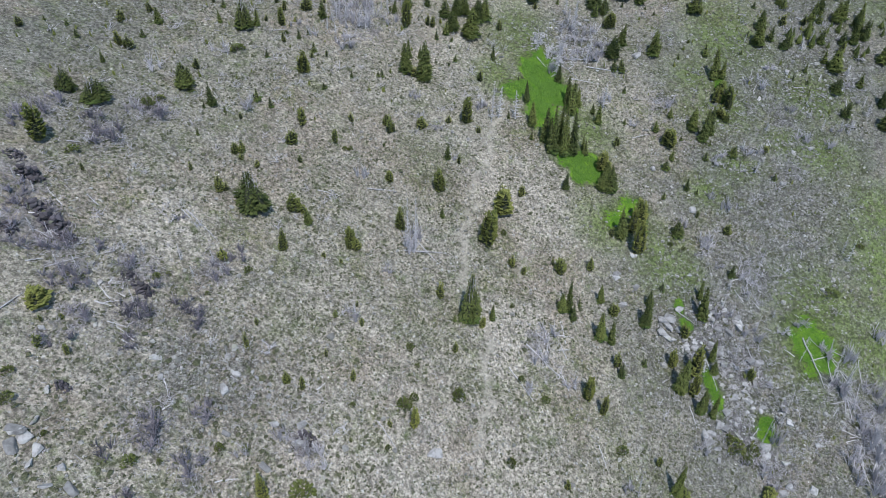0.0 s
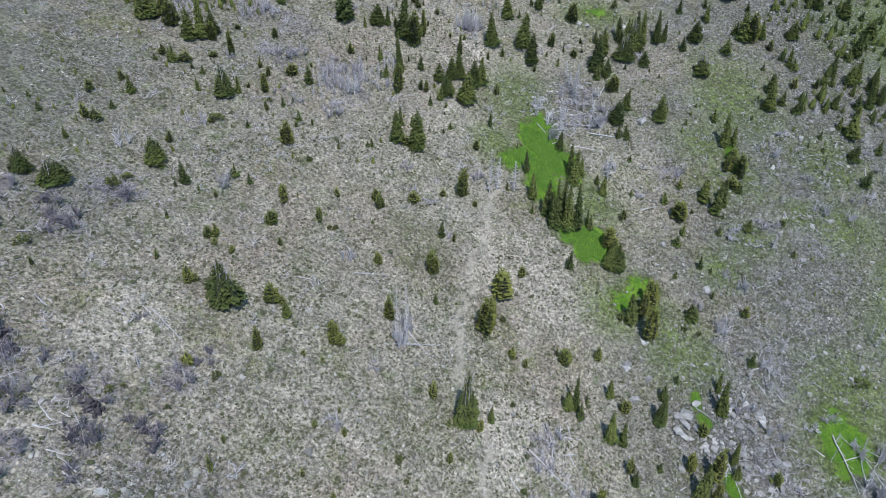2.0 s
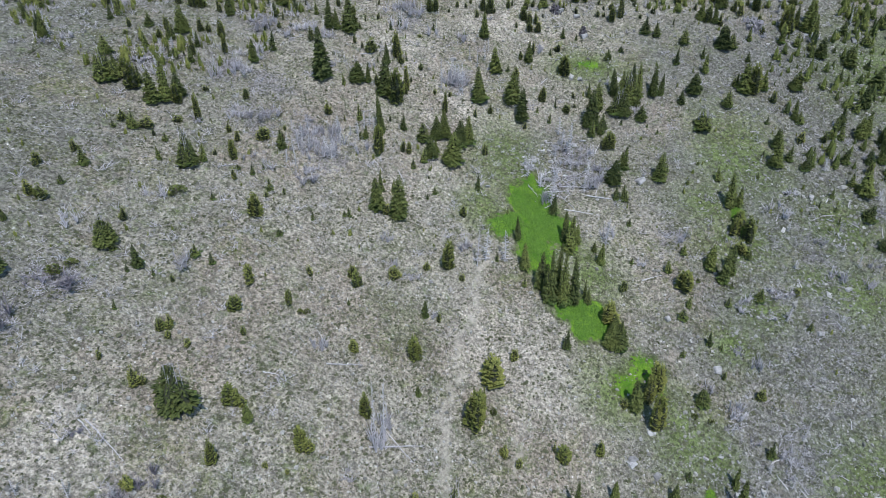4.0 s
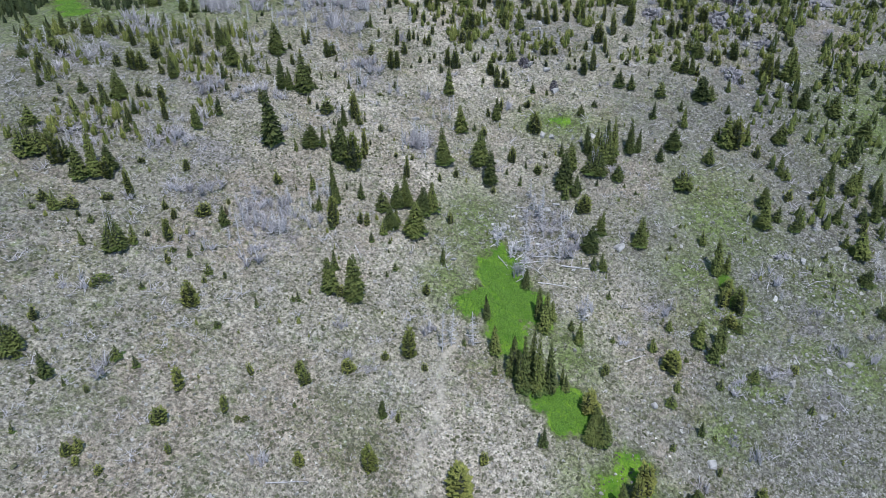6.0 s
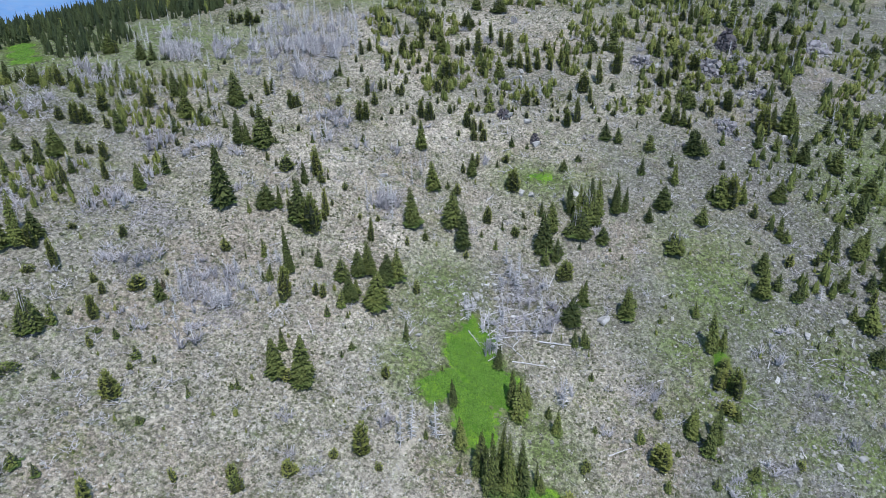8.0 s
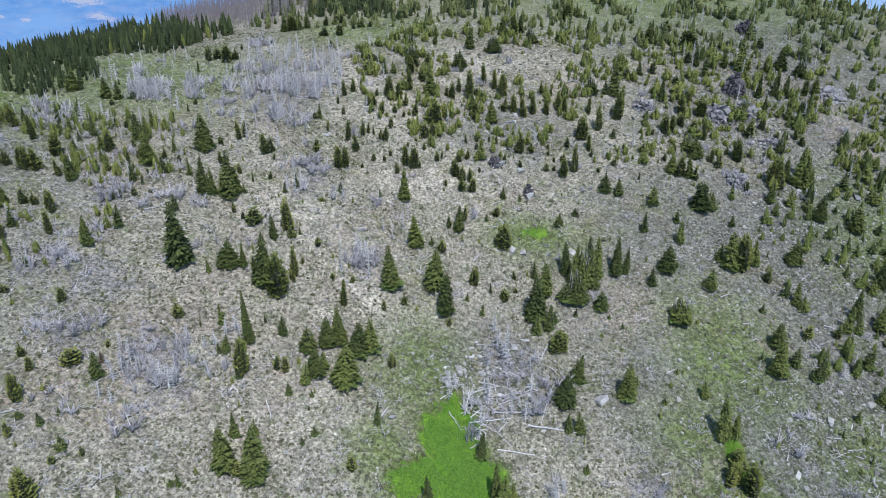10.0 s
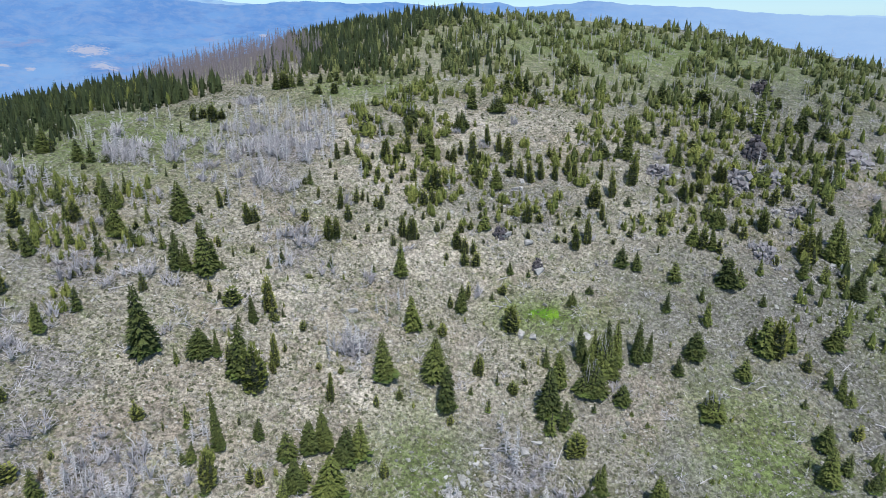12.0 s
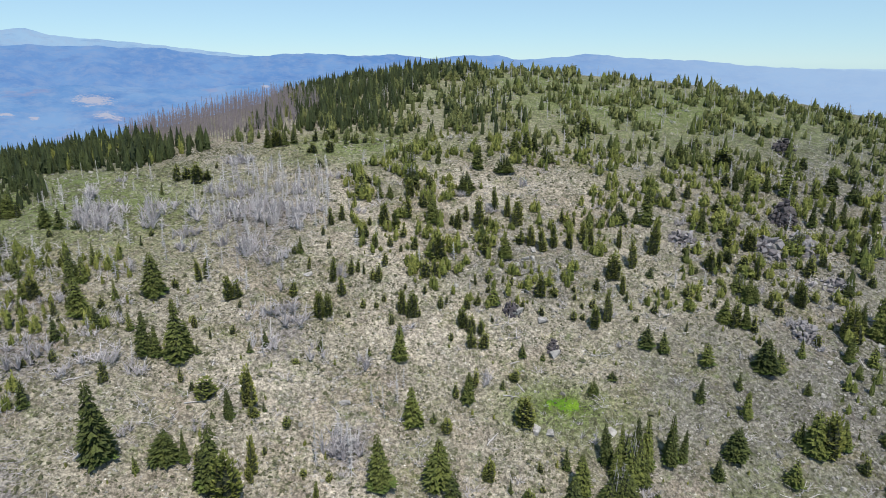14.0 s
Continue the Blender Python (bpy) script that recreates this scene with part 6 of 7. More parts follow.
# ---- gnarled dead growth at the western foot ----
dead_thickets([(-58.5, 78.1, 3.0, 2.6), (-54.7, 78.3, 2.4, 2.4), (-52.0, 73.0, 2.6, 2.6), (-55.6, 70.5, 3.0, 2.8),
               (-50.7, 68.6, 3.0, 3.0), (-44.7, 73.9, 2.6, 2.6), (-41.2, 66.5, 4.6, 3.0), (-47.8, 69.4, 3.6, 3.0), (-65.2, 93.8, 3.4, 3.2), (-62.3, 99.7, 3.6, 3.2),
               (-54.4, 95.4, 3.4, 3.8), (-57.6, 72.5, 3.6, 3.2), (-61.7, 92.0, 3.4, 3.0), (-35.7, 71.5, 2.6, 3.4), (-35.5, 51.7, 3.6, 4.0), (-31.0, 56.1, 3.0, 2.8), (-30.9, 49.1, 3.2, 2.8)])

# ---- bleached trunks thrown down at the meadow's head ----
fall = random.Random(77)
for cx, cy, rx, ry, count, longest in ((26, 156, 4.5, 5, 16, 4.6), (32, 160, 4, 4, 8, 3.6), (27, 151, 2.5, 3, 7, 3.0), (75, 86, 4, 6, 12, 6.0), (79, 79, 5, 8, 34, 7.5), (77, 72, 4, 5, 12, 6.5), (56, 88, 5, 8, 10, 3.5), (61, 100, 4, 6, 8, 3.0), (20, 84, 3, 7, 6, 5.0), (-54, 76, 5, 8, 10, 3.5), (-44, 66, 5, 6, 8, 3.0), (84, 148, 8, 8, 8, 3.5), (17, 84, 3, 4, 6, 3.0)):
    for _ in range(count):
        x, y, a, half = fall.gauss(cx, rx * 0.5), fall.gauss(cy, ry * 0.5), fall.uniform(0, 3.14), fall.uniform(0.6, longest / 2)
        logs([(x - half * math.cos(a), y - half * math.sin(a), x + half * math.cos(a), y + half * math.sin(a))])

# ---- large pale boulders below the wet hollow ----
boulders([(59.2, 88.4, 2.6), (33.8, 95.6, 1.8), (45.1, 96.2, 2.0), (42.2, 92.7, 3.0), (43.0, 90.8, 2.4), (41.4, 94.0, 2.6), (56.3, 95.3, 2.2), (46.1, 73.5, 2.8), (50.0, 76.4, 3.0),
          (47.0, 75.1, 2.2), (56.5, 72.8, 2.8), (57.1, 74.7, 2.2), (59.8, 68.8, 2.0), (33.5, 101.5, 2.0), (47.6, 72.9, 2.0), (50.0, 98.0, 2.0), (45.0, 89.5, 2.4),
          (-46.7, 46.5, 3.0), (-45.7, 45.9, 2.0), (-46.4, 44.5, 2.4), (-40.3, 42.1, 2.2), (-1.0, 61.2, 2.2), (-44.4, 45.0, 1.6)])

# ---- rock fields ----
field = random.Random(41)
rubble_spots = []


def rubble(rows):
    """Uncountable broken stones of the rock fields, joined."""
    shapes = []
    for ob in rock_models:
        tri = [(p.vertices[0], p.vertices[i], p.vertices[i + 1]) for p in ob.data.polygons for i in range(1, len(p.vertices) - 1)]
        shapes.append((np.array([v.co for v in ob.data.vertices]), np.array(tri)))
    vs, fs, n = [], [], 0
    for x, y, d in rows:
        v, f = field.choice(shapes)
        m = np.array(pose(x, y, float(hill(x, y)) + 0.1 * d, field.uniform(-15, 15), field.uniform(-15, 15), field.uniform(0, 360)))
        p = v * (1.1 * d, field.uniform(0.7, 0.95) * d, field.uniform(0.45, 0.7) * d)
        vs.append(p @ m[:3, :3].T + m[:3, 3]), fs.append(f + n)
        n += len(v)
    me = raw_mesh("rubble", np.concatenate(vs), np.concatenate(fs), BOULDER)
    tagged(new("rubble", me), "pale grey broken stones of the rock fields", "rubble", kind="stuff")


for cx, cy, rx, ry, count in ((50, 93, 7, 9, 120), (57, 81, 9, 6, 95), (52, 76, 6, 4, 30), (95, 201, 8, 5, 26), (97, 224, 6, 5, 20), (122, 233, 8, 5, 20), (93, 217, 6, 4, 16), (28, 159, 8, 6, 60), (-31, 61, 6, 5, 30), (84, 150, 12, 12, 30), (40, 214, 9, 5, 20)):
    spots = [(field.gauss(cx, rx * 0.55), field.gauss(cy, ry * 0.55)) for _ in range(count)]
    rubble_spots += [(x, y, min(0.35 + field.expovariate(3.0), 1.7)) for x, y in spots if near_one(x, y, MEADOWS) < 0.4]
rubble(rubble_spots)

# ---- the bright fir group on the middle slope, with dead trees round about ----
firs([(0.4, 159.9, 4.5, 2.8), (2.1, 156.1, 4.8, 3.0), (3.3, 161.4, 5.2, 2.8), (5.1, 162.4, 6.2, 3.2), (6.6, 155.6, 7.0, 4.5), (8.2, 160.9, 6.0, 3.5), (9.9, 161.7, 6.5, 3.5), (3.0, 157.7, 3.0, 2.0),
      (-12.1, 156.7, 2.0, 1.1), (-11.0, 157.3, 3.0, 1.3), (-9.0, 157.7, 2.8, 1.5), (-8.6, 153.5, 2.4, 1.4), (54.0, 181.6, 4.6, 2.4), (45.4, 178.6, 5.6, 2.2), (49.0, 177.6, 5.2, 2.2)])
pines([(-2.1, 175.9, 1.6, 1.0), (-3.1, 172.3, 2.4, 1.2), (-5.0, 169.6, 2.4, 1.8), (-6.2, 170.8, 2.2, 1.4), (-9.4, 172.3, 3.4, 1.8), (-3.7, 156.1, 1.4, 1.0), (-2.5, 156.0, 1.5, 1.0), (0.3, 154.4, 1.7, 1.0), (-1.6, 152.9, 1.1, 0.8)])
snags([(-23.4, 150.2, 3.7, 2.2), (-22.9, 152.1, 3.9, 2.6), (-21.6, 151.5, 3.0, 1.9), (-18.0, 149.7, 4.6, 2.6), (-17.2, 149.5, 4.1, 2.4), (-16.5, 150.6, 3.2, 2.2), (-16.6, 157.2, 3.2, 1.9), (-16.0, 156.9, 2.5, 1.6),
       (-22.2, 155.9, 2.5, 1.9), (-12.6, 157.4, 3.2, 1.9), (-11.4, 159.5, 3.4, 2.2), (-10.4, 160.8, 3.0, 2.2), (-9.4, 159.6, 3.2, 2.1), (7.5, 178.9, 4.1, 2.4), (8.6, 178.3, 4.8, 2.6), (9.6, 178.4, 3.2, 1.9),
       (6.9, 180.3, 3.7, 2.2), (30.5, 164.8, 4.1, 2.9), (31.3, 162.8, 3.7, 2.9), (30.2, 168.0, 3.9, 2.2), (28.2, 155.3, 3.4, 2.6), (25.4, 154.0, 3.4, 2.2), (24.5, 153.1, 2.8, 2.2), (22.1, 158.3, 2.3, 2.6), (23.1, 157.3, 2.8, 2.9)])
# grey dead growth among the stones of the eastern slope
dead_thickets([(81.1, 213.5, 3.0, 2.6), (84.1, 206.6, 3.6, 3.0), (86.4, 201.6, 3.2, 2.8), (92.9, 211.3, 3.2, 2.6), (95.6, 207.9, 3.4, 2.8), (97.8, 200.9, 3.4, 3.0), (100.4, 202.2, 3.0, 2.6), (91.5, 216.6, 2.8, 2.6),
               (106.6, 226.1, 3.0, 2.6), (71.7, 231.2, 2.8, 2.4), (86.3, 228.6, 2.8, 2.6), (42.9, 183.5, 2.6, 2.4), (48.4, 175.8, 3.2, 2.6), (50.6, 175.2, 2.8, 2.4), (72.3, 199.2, 2.4, 2.2), (116.7, 222.2, 3.0, 2.8)])

# ---- crags ----
def crag(x, y, wide, high, count, seed, rock=CRAG):
    """A dark outcrop of broken blocks, largest in the middle."""
    rnd = random.Random(seed)
    root = new("rock_outcrop")
    root.matrix_basis = pose(x, y, float(hill(x, y)))
    blocks = [rock_mesh("block", seed * 31 + k, rock, 14, 0.30) for k in range(6)]
    for k in range(count * 3):
        a, r = k * 2.4, wide * 0.5 * math.sqrt((k + 0.2) / (count * 3))
        d = wide * rnd.uniform(0.16, 0.30) * (1.2 - r / wide)
        dome = high * max(0.0, 1 - (1.9 * r / wide) ** 2)
        for j in range(1 + int(dome / (0.62 * d))):
            bx, by = r * math.cos(a) + rnd.uniform(-0.12, 0.12) * d, r * 0.75 * math.sin(a) + rnd.uniform(-0.12, 0.12) * d
            ob = part("block", rnd.choice(blocks), root)
            ob.matrix_basis = pose(bx, by, float(hill(x + bx, y + by) - hill(x, y)) + (0.2 + 0.6 * j) * d, rnd.uniform(-20, 20), rnd.uniform(-20, 20), rnd.uniform(0, 360))
            ob.scale = (d * rnd.uniform(0.9, 1.3), d * rnd.uniform(0.7, 1.0), d * rnd.uniform(0.65, 0.95))
    label = "dark purplish-grey rock outcrop of broken blocks" if rock is CRAG else "lilac-grey rock outcrop of low broken blocks"
    return tagged(root, label, "rock outcrop", "rock outcrops")


crag(95.3, 234.0, 5.4, 5.2, 8, 1)
crag(88.3, 225.0, 8.0, 2.2, 12, 2, OUTCROP)
crag(95.8, 226.5, 7.4, 2.4, 11, 3, OUTCROP)
crag(110.0, 264.8, 6.0, 3.0, 8, 4)
crag(40.0, 198.0, 2.4, 1.8, 5, 5)
crag(34.0, 204.8, 3.3, 1.8, 7, 6)
crag(85.3, 204.0, 5.0, 2.2, 9, 7, OUTCROP)
crag(97.4, 216.0, 6.4, 1.2, 9, 9, OUTCROP)
crag(119.3, 234.5, 8.0, 1.6, 10, 11, OUTCROP)
crag(70.7, 225.7, 6.0, 1.4, 9, 12, OUTCROP)
crag(-41.4, 70.6, 2.9, 1.5, 4, 10)
crag(-44.8, 53.3, 1.9, 1.2, 4, 13)
crag(-18.6, 57.6, 2.8, 0.9, 5, 14)
crag(-58.5, 82.6, 3.6, 1.5, 5, 15)
crag(-61.4, 85.4, 3.0, 1.0, 5, 16)
crag(-56.2, 77.4, 3.4, 1.3, 5, 17)
crag(-53.6, 76.0, 4.0, 1.4, 6, 18)
crag(-51.3, 74.5, 2.8, 1.0, 5, 19)
crag(-57.2, 72.2, 2.6, 0.9, 4, 20)
crag(-43.4, 71.9, 2.4, 1.0, 4, 21)
snags([(-50.4, 69.0, 2.6, 1.2), (-49.0, 70.4, 2.2, 1.0), (-43.0, 76.9, 2.6, 1.1), (-45.2, 76.0, 2.2, 0.9), (-38.6, 78.2, 3.0, 1.2), (-34.4, 79.6, 3.0, 1.4), (-33.2, 78.6, 2.4, 1.2), (-36.6, 76.4, 1.8, 0.8),
       (-54.9, 73.4, 2.4, 1.1), (-59.9, 81.2, 2.2, 1.0), (-47.6, 73.6, 2.0, 0.9), (-57.3, 80.2, 2.0, 0.9)])
dead_thickets([(78.2, 81.2, 4.0, 3.4), (73.6, 74.6, 4.4, 3.2), (80.8, 86.4, 3.6, 3.0), (76.2, 82.8, 3.2, 2.8), (80.4, 78.4, 4.2, 3.4), (76.0, 76.4, 3.6, 3.0)])

# ---- far woods ----
def inside(x, y, poly):
    hit = False
    for (ax, ay), (bx, by) in zip(poly, poly[1:] + poly[:1]):
        if (ay > y) != (by > y) and x < (bx - ax) * (y - ay) / (by - ay) + ax:
            hit = not hit
    return hit


def scatter(poly, count, gap, seed):
    rnd = random.Random(seed)
    x0, x1, y0, y1 = min(p[0] for p in poly), max(p[0] for p in poly), min(p[1] for p in poly), max(p[1] for p in poly)
    out = []
    for _ in range(count * 30):
        x, y = rnd.uniform(x0, x1), rnd.uniform(y0, y1)
        if len(out) < count and inside(x, y, poly) and all((x - a) ** 2 + (y - b) ** 2 > gap * gap for a, b in out):
            out.append((x, y))
    return out


def wood(name, label, category, spots, heights, width, shapes, material, seed):
    """A far wood as one mesh."""
    rnd = random.Random(seed)
    vs, fs, tones, n = [], [], [], 0
    arrays = [s.whole() for s in shapes]
    for x, y in spots:
        v, f = rnd.choice(arrays)
        h = heights[0] + (heights[1] - heights[0]) * rnd.random() ** 1.5
        w, a = h * width * rnd.uniform(0.65, 1.3), rnd.uniform(0, 6.28)
        p = v * (w, w, h)
        q = np.stack([p[:, 0] * math.cos(a) - p[:, 1] * math.sin(a) + x, p[:, 0] * math.sin(a) + p[:, 1] * math.cos(a) + y, p[:, 2] + float(hill(x, y))], -1)
        vs.append(q), fs.append(f + n), tones.append(np.full(len(v), rnd.random(), np.float32))
        n += len(v)
    me = raw_mesh(name, np.concatenate(vs), np.concatenate(fs), material)
    me.attributes.new("tree_tone", "FLOAT", "POINT").data.foreach_set("value", np.concatenate(tones))
    return tagged(new(name, me), label, category, kind="stuff")


far_fir = [fir_crown(random.Random(210 + i), 11, 1 + (i % 3 == 2), 7, fringe=False)[0] for i in range(9)]
far_pine = [pine_crown(random.Random(220 + i), 5, 2 + i % 3, around=4, fringe=False) for i in range(9)]


def bare_shape(i):
    rnd, s = random.Random(230 + i), Shape()
    s.tube([(0, 0, 0), (rnd.uniform(-0.02, 0.02), 0, 0.5), (0, rnd.uniform(-0.02, 0.02), 1)], [0.05, 0.04, 0.015], 4)
    for k in range(16):
        z, a = rnd.uniform(0.2, 0.95), rnd.uniform(0, 6.28)
        r = 0.5 * (1.1 - z)
        s.tube([(0, 0, z), (r * math.cos(a), r * math.sin(a), z + rnd.uniform(-0.03, 0.08))], [0.014, 0.005], 3)
    return s


far_bare = [bare_shape(i) for i in range(5)]
LEFT_WOOD = [(-130, 240), (-84, 243), (-70, 249), (-58, 248), (-49, 246), (-42, 245), (-37, 251), (-31, 256), (-30, 262), (-40, 266), (-60, 285), (-90, 295), (-130, 290)]
WEST_WOOD = [(-125, 203), (-82, 207), (-82, 216), (-86, 230), (-80, 238), (-74, 226), (-70, 219), (-62, 214), (-56, 219), (-54, 231), (-61, 241), (-72, 247), (-130, 245)]
GREY_WOOD = [(-62, 283), (-42, 267), (-26, 262), (-12, 268), (-8, 290), (-22, 318), (-40, 322), (-66, 305)]
TOP_WOOD = [(-12, 268), (0, 261), (10, 263), (13, 280), (20, 312), (34, 324), (38, 345), (-28, 340), (-16, 300)]
CREST = [(24, 262), (72, 252), (127, 250), (165, 250), (185, 290), (170, 310), (120, 335), (30, 345), (28, 300)]
wood("fir_wood", "dark green fir forest along the ridge", "fir forest", scatter(LEFT_WOOD, 1150, 0.85, 1), (1.8, 6.2), 0.68, far_fir, SHADED_FIR, 1)
wood("west_wood", "dark fir forest round a small green clearing", "fir forest", scatter(WEST_WOOD, 440, 1.4, 6), (1.8, 5.6), 0.68, far_fir, SHADED_FIR, 6)
wood("ridge_pines", "lighter olive-green pines among the ridge firs", "pine trees", scatter(LEFT_WOOD, 90, 3.0, 8), (2.6, 5.5), 0.5, far_pine, PINE, 8)
wood("grey_wood", "stand of bare grey dead conifers on the ridge", "dead forest", scatter(GREY_WOOD, 950, 0.8, 2), (3.2, 6.8), 0.32, far_bare, ROTTEN, 2)
SUMMIT_FRONT = [(-30, 262), (0, 255), (30, 256), (44, 300), (40, 345), (-34, 342), (-22, 300)]
summit_spots = scatter(TOP_WOOD, 860, 0.85, 3) + [p for p in scatter(SUMMIT_FRONT, 420, 1.3, 31) if noise.noise(Vector((p[0] / 8.0, p[1] / 11.0, 5.5))) > 0.12]
wood("summit_wood", "dark green fir forest below the summit", "fir forest", summit_spots, (1.6, 5.6), 0.72, far_fir, SHADED_FIR, 3)
wood("summit_pines", "grey-green pines among the summit firs", "pine trees", scatter(SUMMIT_FRONT, 330, 1.6, 16), (1.8, 5.2), 0.9, far_pine, HAZY_PINE, 16)
EDGE = [(18, 258), (40, 256), (52, 275), (48, 300), (56, 330), (22, 340), (28, 300)]
wood("summit_edge", "dark firs that thin out below the summit", "fir trees", [p for p in scatter(EDGE, 100, 1.5, 9) if noise.noise(Vector((p[0] / 9.0, p[1] / 9.0, 8.1))) > -0.1], (1.8, 5.6), 0.6, far_fir, SHADED_FIR, 9)
crest_spots = [p for p in scatter(CREST, 2100, 0.9, 4) if noise.noise(Vector((p[0] / 8.0, p[1] / 7.0, 2.2))) > -0.04]
wood("crest_firs", "scattered dark firs near the summit", "fir trees", crest_spots[::4], (1.5, 5.0), 0.85, far_fir, FIR, 4)
wood("crest_pines", "scattered olive-green pines on the summit", "pine trees", [p for i, p in enumerate(crest_spots) if i % 4], (1.1, 4.4), 1.2, far_pine, HAZY_PINE, 5)
wood("crest_snags", "bare grey dead conifers among the summit trees", "dead trees", scatter(CREST, 380, 1.4, 14) + scatter(TOP_WOOD, 90, 2.0, 15), (1.5, 4.4), 0.45, far_bare, SILVER, 14)

# ---- more young trees and dead wood on the upper slope ----
UPPER = [(8, 212), (30, 205), (70, 208), (100, 200), (150, 215), (160, 250), (72, 256), (26, 262), (2, 240)]
RIGHT = [(84, 160), (104, 158), (135, 190), (145, 225), (104, 225), (84, 190)]
DEADWOOD = [(-48, 205), (-20, 196), (-2, 208), (4, 232), (-6, 244), (-40, 240), (-60, 232)]


def free(spots, gap):
    """Spots that stand clear of every tree set so far."""
    taken = np.array([o.location[:2] for o in scene.objects if o.parent is None and o.name.startswith(("fir", "pine", "young", "round"))])
    spots = [p for p in spots if noise.noise(Vector((p[0] / 11.0, p[1] / 8.0, 3.7))) > -0.12]
    return [p for p in spots if np.min(np.hypot(taken[:, 0] - p[0], taken[:, 1] - p[1])) > gap]


grow = random.Random(17)
slope_fir = [fir_crown(random.Random(250 + i), 11, 1 + i % 2, 8, fringe=False)[0] for i in range(6)]
slope_pine = [pine_crown(random.Random(240 + i), 6, 2 + i % 3, around=5, fringe=False) for i in range(7)]
wood("young_pines", "olive-green young pines over the upper slope", "pine trees", free(scatter(UPPER, 1500, 1.0, 21), 1.0), (0.9, 3.7), 1.15, slope_pine, PINE, 21)
wood("upper_firs", "dark firs over the upper slope", "fir trees", free(scatter(RIGHT, 330, 1.7, 22), 1.6) + free(scatter(UPPER, 100, 2.0, 23), 1.6), (1.4, 4.6), 0.85, slope_fir, FIR, 22)
snags([(x, y, h, h * grow.uniform(0.25, 0.5)) for x, y in free(scatter(DEADWOOD, 100, 1.6, 24), 1.0) for h in [grow.uniform(1.8, 4.6)]])
# grey dead growth on the middle slope, round the meadow's head and among the eastern stones
GREY_SLOPE = [(-37, 159), (-16, 167), (-13, 155), (-21, 143), (-33, 144)]
MEADOW_HEAD = [(26, 152), (29, 165), (33, 169), (39, 160), (34, 152)]
EAST_STONES = [(44, 90), (52, 70), (70, 74), (76, 96), (66, 112), (54, 108)]
EAST_SLOPE = [(60, 128), (84, 122), (104, 150), (98, 168), (72, 166), (62, 150)]
for area, count, seed in ((GREY_SLOPE, 52, 71), (MEADOW_HEAD, 26, 72), (EAST_STONES, 46, 73), (EAST_SLOPE, 60, 74)):
    spots = free(scatter(area, count, 1.5, seed), 0.9)
    snags([(x, y, h, h * grow.uniform(0.4, 0.7)) for x, y in spots[::2] for h in [grow.uniform(1.8, 3.6)]])
    dead_thickets([(x, y, grow.uniform(1.8, 3.4), grow.uniform(2.0, 3.2)) for x, y in spots[1::2]])
# the bleached stand on the bench, and a smaller one beside it
BLEACHED = [(-25, 222), (-22, 232), (-20, 240), (-1, 240), (2, 227), (-1, 219), (-16, 218), (-23, 215)]
SMALL_STAND = [(-45, 221), (-43, 227), (-36, 222), (-34, 214), (-41, 214)]
for area, count, seed in ((BLEACHED, 84, 61), (SMALL_STAND, 24, 62)):
    snags([(x, y, h, h * grow.uniform(0.35, 0.6)) for x, y in scatter(area, count, 1.0, seed) for h in [grow.uniform(2.0, 4.8)]])

WEST_SLOPE = [(-90, 172), (-86, 200), (-64, 206), (-45, 210), (-28, 206), (-24, 186), (-38, 165), (-62, 157)]
wood("west_pines", "olive-green young pines among dead wood", "pine trees", free(scatter(WEST_SLOPE, 640, 1.1, 27), 1.2), (0.8, 3.5), 0.85, slope_pine, PINE, 27)
firs([(x, y, h, h * grow.uniform(0.35, 0.5)) for x, y in free(scatter(WEST_SLOPE, 80, 2.6, 28), 1.8) for h in [grow.uniform(2.5, 5.0)]])
dead_thickets([(x, y, grow.uniform(1.8, 3.4), grow.uniform(2.0, 3.4)) for x, y in free(scatter(WEST_SLOPE, 85, 2.6, 29), 1.0)])
snags([(x, y, h, h * grow.uniform(0.4, 0.7)) for x, y in free(scatter(WEST_SLOPE, 130, 1.6, 30), 1.0) for h in [grow.uniform(1.8, 3.8)]])
fir_clumps([(x, y, h, h * grow.uniform(0.7, 1.0)) for x, y in free(scatter(UPPER, 44, 5.0, 25), 2.2) for h in [grow.uniform(2.6, 4.6)]])
snags([(x, y, h, h * grow.uniform(0.3, 0.55)) for x, y in free(scatter(UPPER, 110, 2.4, 26), 1.0) for h in [grow.uniform(1.8, 4.0)]])

# ---- small dead scrub and seedlings strewn over the slope ----
def scrub_shape(i):
    """A low dead bush of bare crooked twigs."""
    rnd, s = random.Random(260 + i), Shape()
    for k in range(16):
        a, r, h = k * 2.4, rnd.uniform(0.15, 0.5), rnd.uniform(0.1, 0.6) if k % 6 else rnd.uniform(0.6, 1.0)
        c, d = math.cos(a), math.sin(a)
        x, y = rnd.uniform(-0.25, 0.25), rnd.uniform(-0.25, 0.25)
        s.tube([(x, y, -0.05), (x + r * c, y + r * d, h)], [0.016, 0.007], 3)
        if k % 2 == 0:
            e = a + rnd.uniform(-1.2, 1.2)
            s.tube([(x + 0.5 * r * c, y + 0.5 * r * d, 0.5 * h), (x + 0.5 * r * c + 0.2 * math.cos(e), y + 0.5 * r * d + 0.2 * math.sin(e), h * rnd.uniform(0.5, 0.9))], [0.010, 0.005], 3)
    return s


